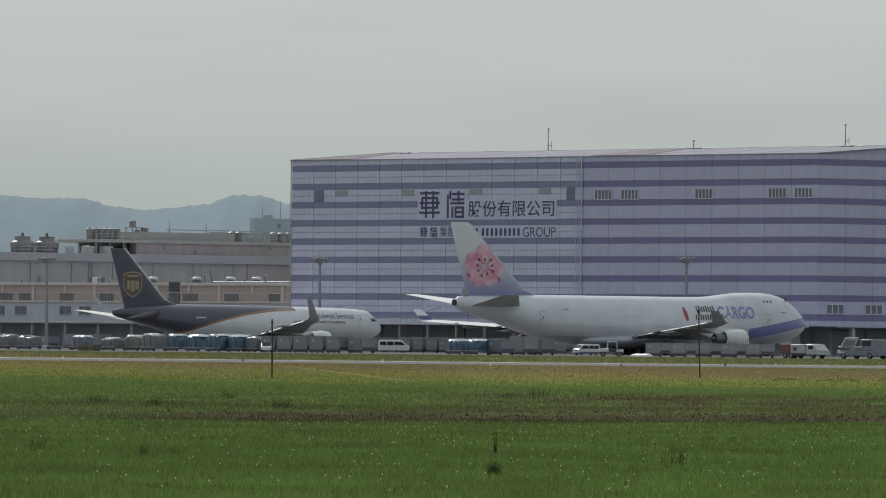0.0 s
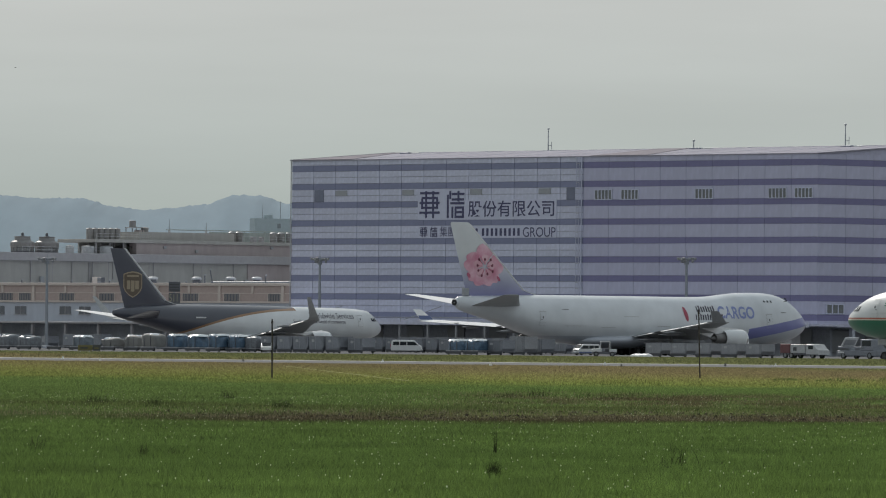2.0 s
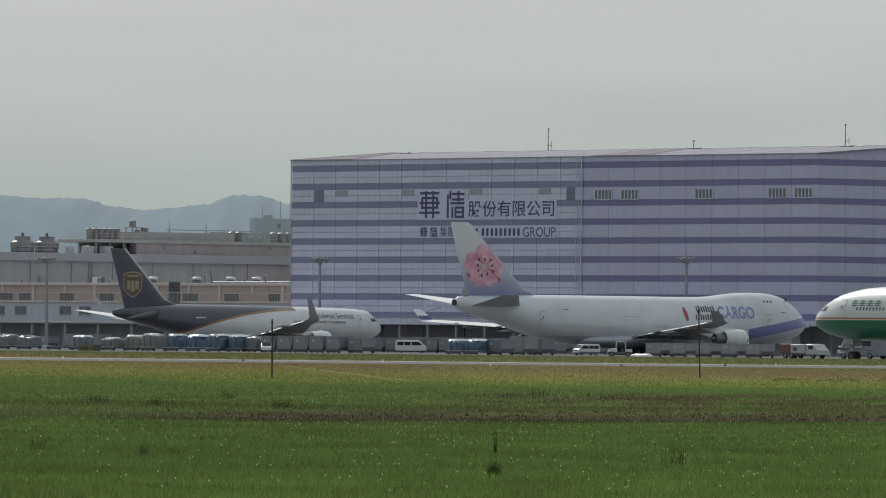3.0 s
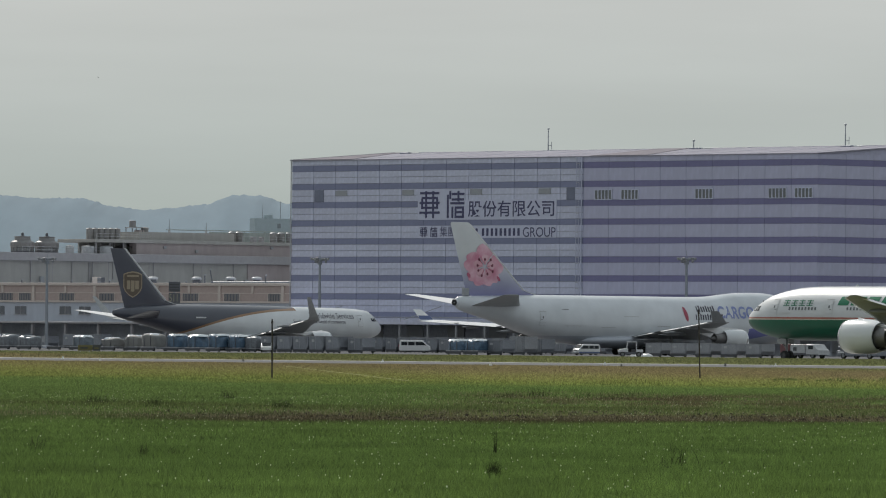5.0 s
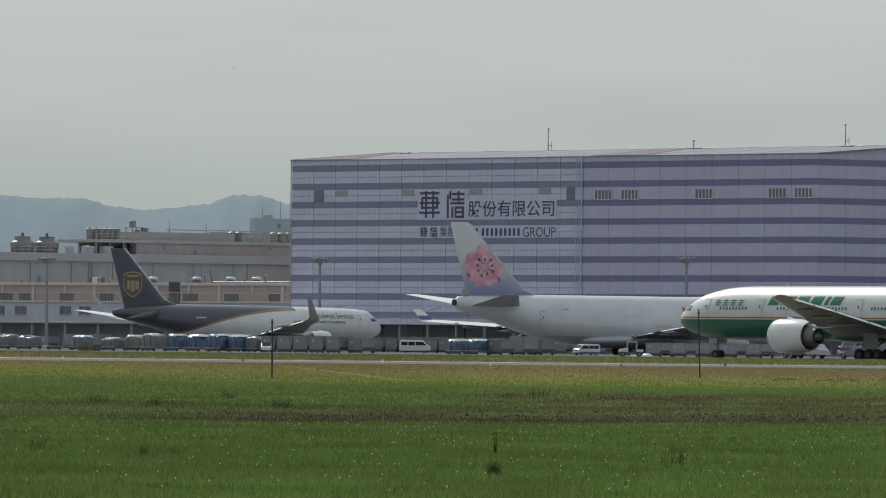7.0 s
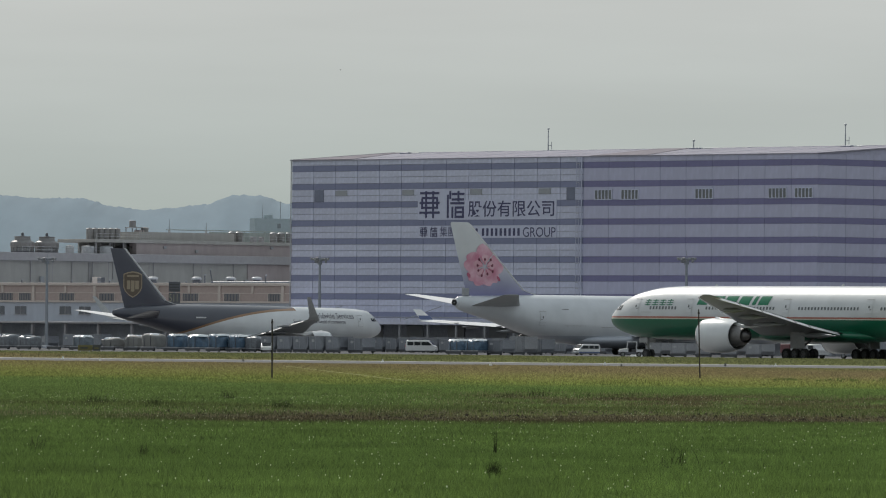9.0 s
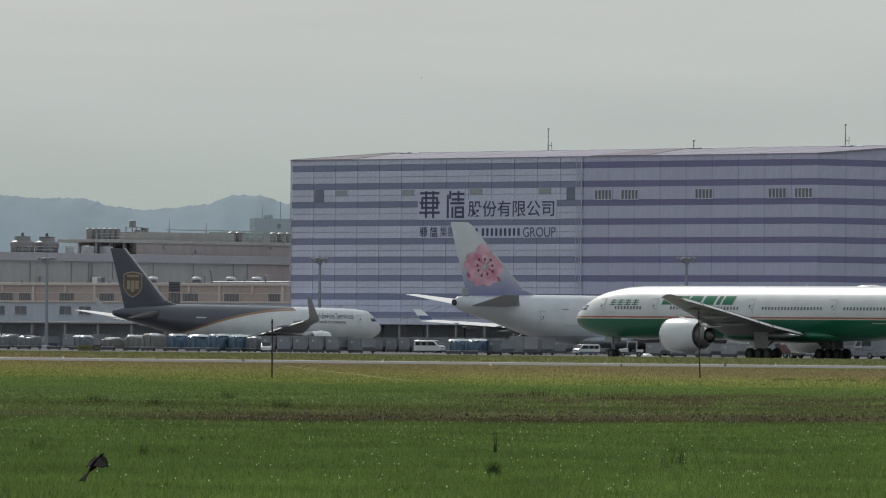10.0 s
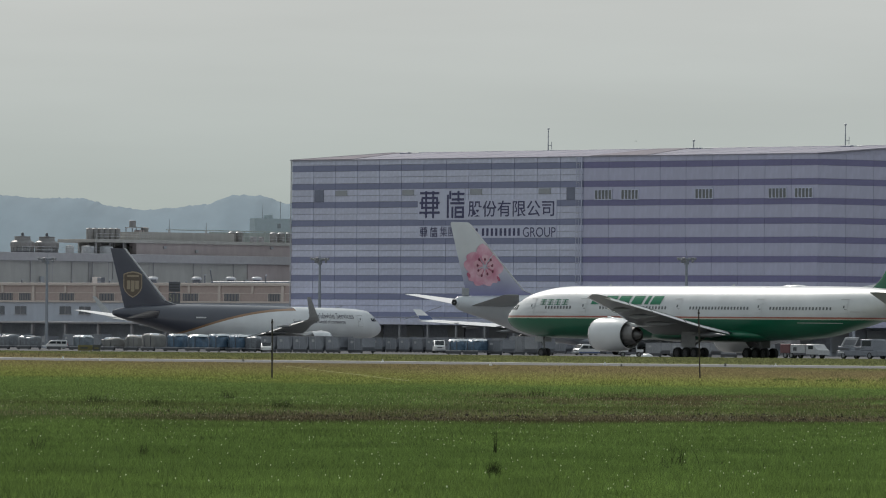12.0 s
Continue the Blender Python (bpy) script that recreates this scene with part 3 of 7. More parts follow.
def build_terminal():
    T = terminal
    pitch = (MID - LEFT) / 13
    panel_wall([LEFT + pitch * i for i in range(14)], M_PANEL, M_STRIPE, True, pose(0, FRONT, 0), "gridded lavender panels with slate blue stripes")
    pitch = (RIGHT - MID) / 9
    panel_wall([MID + pitch * i for i in range(10)], M_PANEL_R, M_STRIPE_R, False, pose(0, FRONT, 0), "smooth lavender panels with indigo stripes", 0.025)
    panel_wall([6.1 * i for i in range(9)], M_PANEL_R, M_STRIPE_R, False, pose(RIGHT, FRONT + 0.02, 0, 0, 0, 90), "end wall of lavender panels with indigo stripes", 0.025)
    # rear and left walls, gable tops, roof
    g = Geo().box((LEFT, FRONT + 0.62, 5.0), (LEFT + 0.4, 984, TOP)).box((LEFT, 984, 0), (RIGHT, 984.4, TOP))
    part("wall", g, M_PANEL, T, "plain rear and side walls")
    for x in (LEFT + 0.2, RIGHT - 0.4):
        g = Geo()
        g.add([(x, FRONT + 0.65, TOP), (x, RIDGE_Y, RIDGE - 0.1), (x, 983.9, TOP), (x + 0.3, FRONT + 0.65, TOP), (x + 0.3, RIDGE_Y, RIDGE - 0.1), (x + 0.3, 983.9, TOP)],
              [(0, 1, 2), (5, 4, 3), (0, 3, 4, 1), (1, 4, 5, 2), (2, 5, 3, 0)])
        part("gable", g, M_PANEL_R, T)
    for s in (-1, 1):
        y0 = FRONT - 0.15 if s < 0 else 984.6
        g = Geo()
        a, b = LEFT - 0.3, RIGHT + 0.3
        g.add([(a, y0, TOP - 0.04), (b, y0, TOP - 0.04), (b, RIDGE_Y, RIDGE), (a, RIDGE_Y, RIDGE), (a, y0, TOP + 0.10), (b, y0, TOP + 0.10), (b, RIDGE_Y, RIDGE + 0.22), (a, RIDGE_Y, RIDGE + 0.22)],
              [(0, 3, 2, 1), (4, 5, 6, 7), (0, 1, 5, 4), (1, 2, 6, 5), (2, 3, 7, 6), (3, 0, 4, 7)])
        roof = part("roof", g, M_ROOF, T, "pale low-pitched sheet metal roof")
        if s < 0:
            for i in range(10):
                x = LEFT + 17 + i * 11.9
                rib = Geo()
                rib.loft([[Vector((x + dx, FRONT, TOP + 0.12 + dz)) for dx, dz in ((-0.06, 0), (0.06, 0), (0.06, 0.03), (-0.06, 0.03))], [Vector((x + dx, RIDGE_Y - 0.3, RIDGE + 0.21 + dz)) for dx, dz in ((-0.06, 0), (0.06, 0), (0.06, 0.03), (-0.06, 0.03))]])
                part("seam", rib, M_JOINT, roof)
    # darker triangular strips laid on the roof beside the verge and between the two roofs
    lift = lambda x, y: (x, y, TOP + 0.10 + (RIDGE - TOP + 0.12) * (y - FRONT + 0.15) / (RIDGE_Y - FRONT + 0.15) + 0.02)
    for xs in ((LEFT - 0.25, LEFT + 15.5, LEFT + 1.6, LEFT - 0.25), (MID + 1.6, MID + 15.2, MID + 0.6, MID - 7.0)):
        low = [lift(x, y) for x, y in zip(xs, (FRONT - 0.1, FRONT - 0.1, RIDGE_Y - 0.1, RIDGE_Y - 0.1))]
        part("roof_sheet", Geo().add(low + [(x, y, z + 0.05) for x, y, z in low], [(0, 3, 2, 1), (4, 5, 6, 7), (0, 1, 5, 4), (1, 2, 6, 5), (2, 3, 7, 6), (3, 0, 4, 7)]), M_ROOFDULL, T, "darker grey triangle laid on the roof")
    part("verge", Geo().add([lift(LEFT - 0.35, FRONT - 0.15), lift(LEFT + 0.1, FRONT - 0.15), lift(LEFT + 0.1, RIDGE_Y), lift(LEFT - 0.35, RIDGE_Y)] + [(x, y, z + 0.12) for x, y, z in (lift(LEFT - 0.35, FRONT - 0.15), lift(LEFT + 0.1, FRONT - 0.15), lift(LEFT + 0.1, RIDGE_Y), lift(LEFT - 0.35, RIDGE_Y))],
                            [(0, 3, 2, 1), (4, 5, 6, 7), (0, 1, 5, 4), (1, 2, 6, 5), (2, 3, 7, 6), (3, 0, 4, 7)]), M_GREYBOX, T)
    part("ridge_cap", Geo().box((LEFT - 0.3, RIDGE_Y - 0.3, RIDGE + 0.16), (RIGHT + 0.3, RIDGE_Y + 0.3, RIDGE + 0.27), 0.03), M_RECESS, T)
    for x, w in ((-1091.2, 2.3), (-1018.9, 2.6), (-983.2, 2.4)):
        vent = part("roof_vent", Geo().box((x, RIDGE_Y - 3.4, RIDGE - 0.4), (x + w, RIDGE_Y - 1.4, RIDGE + 0.2), 0.06), M_RECESS, T, "low dark roof vent with a bright flashing")
        part("flashing", Geo().box((x + w, RIDGE_Y - 3.0, RIDGE - 0.1), (x + w + 2.2, RIDGE_Y - 2.2, RIDGE + 0.16), 0.02), M_BARE, vent)
    # coping and downpipes
    part("coping", Geo().box((LEFT - 0.05, FRONT - 0.12, TOP - 0.05), (RIGHT + 0.1, FRONT + 0.3, TOP + 0.07), 0.03), M_STEEL, T)
    part("downpipe", Geo().tube((MID - 0.25, FRONT - 0.2, 5), (MID - 0.25, FRONT - 0.2, TOP), 0.10), M_PANEL, T)
    part("downpipe", Geo().tube((LEFT - 0.1, FRONT - 0.1, 5), (LEFT - 0.1, FRONT - 0.1, TOP), 0.10), M_STEEL, T)
    lad = part("ladder", Geo().tube((MID - 1.5, FRONT - 0.25, 5), (MID - 1.5, FRONT - 0.25, TOP), 0.035, n=6).tube((MID - 0.8, FRONT - 0.25, 5), (MID - 0.8, FRONT - 0.25, TOP), 0.035, n=6), M_SIGN, T)
    for i in range(26):
        part("rung", Geo().box((MID - 1.5, FRONT - 0.28, 5.5 + i * 1.02), (MID - 0.8, FRONT - 0.22, 5.56 + i * 1.02)), M_STEEL, lad)
    # louvred windows
    def louvre(m, w, hgt, panes):
        win = part("window", Geo().box((0, -0.06, 0), (w, 0.1, hgt)), M_WINDOW, T, "dark louvred window with pale mullions", m=m)
        fr = Geo().box((-0.12, -0.16, -0.12), (w + 0.12, -0.04, 0)).box((-0.12, -0.16, hgt), (w + 0.12, -0.04, hgt + 0.12))
        for i in range(panes + 1):
            x = w * i / panes
            fr.box((x - 0.11, -0.15, 0), (x + 0.11, -0.04, hgt))
        part("window_frame", fr, M_PANEL, win)
        for i in range(panes):
            part("pane", Geo().box((w * i / panes + 0.12, -0.09, 0.03), (w * (i + 1) / panes - 0.12, -0.05, hgt - 0.03)), M_LOUVREPANE, win)
    for x in (-1020.05, -1013.7, -996.1, -979.0, -973.0):
        louvre(pose(x, FRONT, 25.2), 4.1, 1.45, 5)
    for y in (932.0, 940.5):
        louvre(pose(RIGHT, y, 6.85, 0, 0, 90), 3.8, 1.35, 3)
    # access openings, their inner shade put into flat slate panels, and grey hatches in the gridded wall
    for x, w in ((-1090.5, 2.5), (-1027.0, 2.1)):
        part("opening", Geo().box((x, FRONT - 0.05, 25.15), (x + w, FRONT + 0.1, 27.15), 0.03), M_RECESS, T, "access opening as a flat panel in shade-dark slate")
    for x in (-1085.0, -1067.9, -1050.8, -1033.8):
        part("hatch", Geo().box((x, FRONT - 0.08, 26.12), (x + 3.0, FRONT + 0.1, 27.05), 0.03), M_GREYBOX, T)
    # sign boards and lettering
    board = part("sign_board", Geo().box((-1063.8, FRONT - 0.10, 22.0), (-1029.3, FRONT + 0.02, 25.3)).box((-1063.8, FRONT - 0.10, 25.3), (-1052.0, FRONT + 0.02, 27.10)), M_SIGN, T, "pale company sign board with dark lettering")
    board2 = part("sign_board", Geo().box((-1063.8, FRONT - 0.10, 18.98), (-1029.3, FRONT + 0.02, 21.02)), M_SIGN, T, "pale group sign board with dark lettering")
    put = lambda x0, z0: (lambda x, z: Vector((x0 + x, FRONT - 0.14, z0 + z)))
    ideogram_block(board, -1063.3, 22.3, 5.0, 4.5, 0)
    ideogram_block(board, -1057.0, 22.3, 4.9, 4.5, 1)
    part("lettering", words("股份有限公司", 2.85, put(-1051.2, 22.72), wide=1.27, bold=0.02), M_SIGNINK, board, "dark characters for a limited company")
    ideogram_block(board2, -1063.2, 19.15, 1.9, 1.65, 0)
    ideogram_block(board2, -1060.7, 19.15, 1.9, 1.65, 1)
    part("lettering", words("集團", 1.85, put(-1058.2, 19.35), wide=1.1), M_SIGNINK, board2)
    for k in range(14):
        x = -1053.6 + k * 1.1 + (0.5 if k > 4 else 0.0)
        part("name_bar", Geo().box((x, FRONT - 0.15, 19.3), (x + 0.5, FRONT - 0.09, 20.55)), M_SIGNINK, board2, "plain dark bar in place of a name")
    part("lettering", words("GROUP", 2.28, put(-1037.6, 19.12), wide=1.06), M_SIGNINK, board2)
    # canopy, dock and columns below
    can = part("canopy", Geo().box((LEFT, FRONT - 7.5, 4.75), (RIGHT + 6, FRONT + 0.1, 5.0)).box((LEFT, FRONT - 7.6, 4.55), (RIGHT + 6, FRONT - 7.4, 5.35)), M_PANEL, T, "long pale loading canopy")
    part("soffit", Geo().box((LEFT, FRONT - 7.3, 4.6), (RIGHT, FRONT, 4.73)), M_DOCK, can)
    part("dock_back", Geo().box((LEFT, FRONT + 3, 0), (RIGHT, FRONT + 3.4, 5.0)), M_DOCK, T, "shadowed loading dock back wall")
    part("dock_floor", Geo().box((LEFT, FRONT - 1, 0.01), (RIGHT, FRONT + 3, 0.9)), M_DOCK, T, "raised concrete loading dock")
    for i in range(19):
        x = LEFT + 0.6 + i * 7.1
        part("column", Geo().box((x, FRONT - 7.2, 0), (x + 0.32, FRONT - 6.88, 4.75), 0.04), M_GREYBOX, T)
    for i in range(12):
        x = LEFT + 6 + i * 10.4
        part("dock_door", Geo().box((x, FRONT + 2.7, 0.9), (x + 4.2, FRONT + 3.0, 4.4), 0.05), M_GREYBOX if i % 3 else M_WINDOW, T)
    part("column", Geo().box((-968.6, FRONT - 7.2, 0), (-966.0, FRONT - 5.2, 4.7), 0.05), M_CORNICE, T)
    # ground floor of the end wall
    part("dock_back", Geo().box((RIGHT - 3.4, FRONT + 3.4, 0), (RIGHT - 3.0, 984, 5.0)), M_DOCK, T, "shadowed end wall of the loading dock")
    part("end_canopy", Geo().box((RIGHT + 0.05, FRONT + 0.1, 4.6), (RIGHT + 4.5, 984, 5.2), 0.05), M_PANEL_R, T, "pale canopy along the end wall")
    for i in range(6):
        y = FRONT + 4 + i * 8.2
        part("column", Geo().box((RIGHT + 3.2, y, 0), (RIGHT + 3.9, y + 0.7, 4.6), 0.04), M_PALEWALL, T)
        part("dock_door", Geo().box((RIGHT - 3.0, y + 1.5, 0.6), (RIGHT - 2.7, y + 5.7, 4.2), 0.05), M_GREYBOX, T)
    part("lattice_rail", Geo().tube((LEFT + 10, FRONT - 7.7, 5.75), (RIGHT, FRONT - 7.7, 5.75), 0.07, n=6), M_STEEL, can)
    for i in range(5):
        x = LEFT + 12 + i * 25.2
        part("strut", Geo().tube((x, FRONT - 7.7, 5.0), (x, FRONT - 7.7, 5.75), 0.05, n=6).tube((x, FRONT - 7.5, 5.2), (x + 1.4, FRONT, 7.6), 0.07, n=6), M_STEEL, can)


def ideogram_block(parent, x, z, w, hgt, kind):
    """A name's character as plain bars: rows and columns as shares of the block's width and height."""
    t = 0.085
    if kind == 0:
        rows = ((0.02, 0.98, 0.88), (0.10, 0.90, 0.70), (0.0, 1.0, 0.52), (0.10, 0.90, 0.34), (0.0, 1.0, 0.16))
        cols = ((0.28, 0.0, 1.0), (0.64, 0.0, 1.0), (0.08, 0.34, 0.72), (0.84, 0.34, 0.72))
    else:
        rows = ((0.36, 1.0, 0.84), (0.36, 0.98, 0.64), (0.30, 1.0, 0.50), (0.52, 0.95, 0.34), (0.52, 0.95, 0.17), (0.52, 0.95, 0.0))
        cols = ((0.12, 0.0, 0.86), (0.24, 0.70, 1.0), (0.36, 0.0, 0.42), (0.52, 0.0, 0.42), (0.90, 0.0, 0.42), (0.66, 0.60, 1.0))
    label = "plain dark bar in place of a name"
    for a, b, k in rows:
        part("name_bar", Geo().box((x + w * a, FRONT - 0.16, z + hgt * k), (x + w * b, FRONT - 0.09, z + hgt * (k + t))), M_SIGNINK, parent, label)
    for a, b, k in cols:
        part("name_bar", Geo().box((x + w * a, FRONT - 0.17, z + hgt * b), (x + w * (a + t), FRONT - 0.085, z + hgt * k)), M_SIGNINK, parent, label)


build_terminal()


def roof_mast(x, hgt, arms):
    t = thing("roof_antenna", "thin steel lightning mast on the terminal roof", "antenna", pose(x, RIDGE_Y, RIDGE + 0.2), "roof antennas")
    part("pole", Geo().lathe([(0, 0.12), (0.3, 0.10), (hgt * 0.6, 0.08), (hgt, 0.06)], n=8, axis="z", cap=True), M_MAST, t)
    part("lamp", Geo().lathe([(hgt, 0.05), (hgt + 0.08, 0.2), (hgt + 0.25, 0.2), (hgt + 0.32, 0.05)], n=8, axis="z", cap=True), M_MAST, t)
    if arms:
        part("bracket", Geo().box((-0.05, -0.05, 0.8), (0.9, 0.05, 0.9)).tube((0.85, 0, 0.2), (0.85, 0, 1.5), 0.05, n=6), M_MAST, t)


roof_mast(-1057.1, 3.5, True)
roof_mast(-1021.3, 1.1, False)
roof_mast(-985.4, 3.3, True)


# ---- older warehouse beside the terminal ----
def build_warehouse():
    W = thing("warehouse", "beige and dusty pink airport warehouse with salmon podium", "building", pose(0, 0, 0))
    y, x0, x1 = 932.0, -1215.0, LEFT - 0.6
    podium = part("podium", Geo().box((x0, y, 4.6), (x1, y + 75, 11.2)), M_PALEWALL, W, "pale grey podium wall with salmon upper storey")
    part("parapet", Geo().box((x0, y - 0.35, 10.95), (x1, y + 0.1, 11.45), 0.04), M_CREAM, podium)
    part("ledge", Geo().box((x0, y - 0.3, 8.0), (x1, y + 0.05, 8.3), 0.04), M_CREAM, podium)
    part("band", Geo().box((x0, y - 0.06, 8.3), (x1, y + 0.05, 10.95)), M_SALMON, podium, "salmon rendered upper storey")
    for x in (-1186.0, -1169.0, -1151.9, -1134.7, -1117.9, -1101.1):
        part("pilaster", Geo().box((x, y - 0.28, 8.3), (x + 0.75, y, 10.95), 0.03), M_CREAM, podium)
    for x in (-1177.7, -1160.0, -1143.0, -1126.0, -1109.0):
        part("pilaster", Geo().box((x, y - 0.24, 9.7), (x + 0.6, y, 10.95), 0.03), M_CREAM, podium, "short upper pilaster")
    part("lintel_band", Geo().box((x0, y - 0.1, 9.62), (x1, y, 9.76), 0.02), M_CREAM, podium)
    for x, w in ((-1178.4, 3.9), (-1172.8, 3.4), (-1161.4, 4.2), (-1150.3, 4.2), (-1144.0, 4.1), (-1127.5, 4.3), (-1116.3, 4.1), (-1104.6, 3.3)):
        wn_ = part("window", Geo().box((x, y - 0.09, 8.35), (x + w, y + 0.02, 9.6), 0.02), M_WINDOW, W, "dark strip window with blinds")
        for fx in (-0.12, w):
            part("window_frame", Geo().box((x + fx, y - 0.16, 8.3), (x + fx + 0.12, y, 9.62)), M_CREAM, wn_)
        for q in range(5):
            part("blind", Geo().box((x + w * (q + 0.3) / 5, y - 0.105, 8.4), (x + w * (q + 0.8) / 5, y - 0.09, 9.55)), M_BLIND, wn_)
    for x in (-1180.2, -1174.0, -1161.4, -1156.0, -1143.5, -1138.4, -1126.0, -1120.8):
        w2 = part("window", Geo().box((x, y - 0.08, 5.95), (x + 3.2, y + 0.02, 7.3), 0.03), M_WINDOW, W, "small dark window in the grey podium wall")
        part("window_sill", Geo().box((x - 0.1, y - 0.2, 5.83), (x + 3.3, y, 5.95)), M_CORNICE, w2)
        part("window_frame", Geo().box((x + 1.55, y - 0.11, 5.95), (x + 1.65, y - 0.05, 7.3)), M_CORNICE, w2)
    part("canopy", Geo().box((x0, y - 4, 4.3), (x1, y + 0.1, 4.65), 0.04), M_CORNICE, W)
    part("dock_back", Geo().box((x0, y + 3, 0), (x1, y + 3.3, 4.6)), M_DOCK, W, "dark loading bays under the podium")
    for i in range(13):
        x = x0 + 4 + i * 9.2
        if x < x1 - 1:
            part("column", Geo().box((x, y - 3.6, 0), (x + 0.5, y - 3.1, 4.3), 0.04), M_CORNICE, W)
    # main block behind: its long side turns towards the camera
    X = -1192.4
    block = part("block", Geo().box((X - 60, 905.0 + 30, 4.6), (X, 1060, 15.7)), M_BEIGE, W, "beige rendered main block")
    part("cornice", Geo().box((X - 60, 934.0, 15.6), (X + 0.9, 1060.5, 17.1), 0.06), M_CORNICE, W, "grey overhanging cornice")
    for i in range(8):
        yy = 950 + i * 9.5
        part("drainpipe", Geo().tube((X + 0.15, yy, 9.5 + (i % 3) * 1.5), (X + 0.15, yy, 15.6), 0.08, n=6), M_CORNICE, block)
    for i in range(6):
        yy = 952 + i * 12.0
        part("wall_box", Geo().box((X, yy, 11.6), (X + 0.5, yy + 0.9, 12.8), 0.05), M_GREYBOX, block)
    part("wall_panel", Geo().box((X, 1000.8, 11.4), (X + 0.25, 1059, 15.6), 0.03), M_PINKWALL, block, "mauve rendered end of the main block")
    for yy in (955.0, 968.0, 977.5, 990.0, 1012.0):
        part("wall_joint", Geo().box((X, yy, 11.2), (X + 0.04, yy + 0.12, 15.6)), M_CORNICE, block)
    lad = part("wall_ladder", Geo().box((X + 0.1, 963.4, 11.5), (X + 0.2, 963.5, 15.6)).box((X + 0.1, 964.2, 11.5), (X + 0.2, 964.3, 15.6)), M_CORNICE, W)
    for k in range(9):
        part("rung", Geo().box((X + 0.12, 963.5, 11.8 + 0.42 * k), (X + 0.18, 964.2, 11.86 + 0.42 * k)), M_CORNICE, lad)
    up = part("upper_block", Geo().box((X - 4.2, 976.2, 17.1), (X - 2, 1060, 19.3)), M_PINKWALL, W, "dusty pink upper storey")
    part("upper_coping", Geo().box((X - 12.4, 966.1, 19.15), (X - 1.6, 1060.4, 19.75), 0.04), M_BEIGE, up)
    part("recess_wall", Geo().box((X - 7.6, 967.0, 17.1), (X - 7.2, 1059, 19.15)), M_BEIGE, W, "shadowed back wall under the roof slab")
    for yy in (967.0, 970.2, 973.4):
        part("slab_post", Geo().box((X - 2.7, yy, 17.1), (X - 2.4, yy + 0.3, 19.15), 0.02), M_CORNICE, W)
    for k, (xx, yy) in enumerate(((X - 6.0, 968.5), (X - 5.0, 971.0), (X - 4.6, 973.0), (X - 3.4, 974.8))):
        part("riser_pipe", Geo().tube((xx, yy, 17.1), (xx, yy, 19.15), 0.14, n=8).tube((xx, yy, 17.8 + 0.2 * k), (xx, yy + 1.6, 17.8 + 0.2 * k), 0.11, n=8), M_TANK, W)
    for yy, zz in ((982.5, 18.2), (990.0, 17.6), (1008.0, 18.5)):
        part("wall_box", Geo().box((X - 2, yy, zz), (X - 1.7, yy + 0.6, zz + 0.5), 0.03), M_GREYBOX, up)
    part("parapet", Geo().box((X - 4.4, 978.5, 19.7), (X - 4.0, 1001, 21.25)).box((X - 12, 978.5, 19.7), (X - 4.4, 978.9, 21.25)), M_BEIGE, up)
    part("roof_screen", Geo().box((X - 11.4, 1001.2, 19.72), (X - 11.2, 1052, 21.6)), M_SCREEN, W, "pale green screen behind the roof tanks")
    part("pipe_rack", Geo().tube((X - 4.2, 985, 21.75), (X - 4.2, 1050, 21.75), 0.10, n=6), M_SCREEN, W)
    for k in range(9):
        part("rack_post", Geo().box((X - 4.28, 1003.5 + 5 * k, 19.72), (X - 4.12, 1003.66 + 5 * k, 21.7)), M_SCREEN, W)
    for yy in (1005.5, 1009.0, 1011.0):
        part("roof_box", Geo().box((X - 9, yy, 19.72), (X - 8, yy + 0.9, 20.8), 0.05), M_CORNICE, W)
    return X


WX = build_warehouse()


def tank(x, y, z, r, hgt, label="steel rooftop water tank with a shiny lid", cone=0.25, group="rooftop tanks", shell=None):
    t = thing("water_tank", label, "tank", pose(x, y, z), group)
    part("body", Geo().lathe([(0, r), (hgt * 0.31, r), (hgt * 0.33, r * 1.03), (hgt * 0.36, r), (hgt * 0.66, r), (hgt * 0.69, r * 1.03), (hgt * 0.72, r), (hgt, r)], n=20, axis="z", cap=True), shell or M_TANK, t, smooth=40)
    part("lid", Geo().lathe([(hgt, r * 1.03), (hgt + cone * 0.5, r * 0.85), (hgt + cone, r * 0.3), (hgt + cone + 0.1, r * 0.25)], n=20, axis="z", cap=True), M_LAMP, t, smooth=40)
    return t


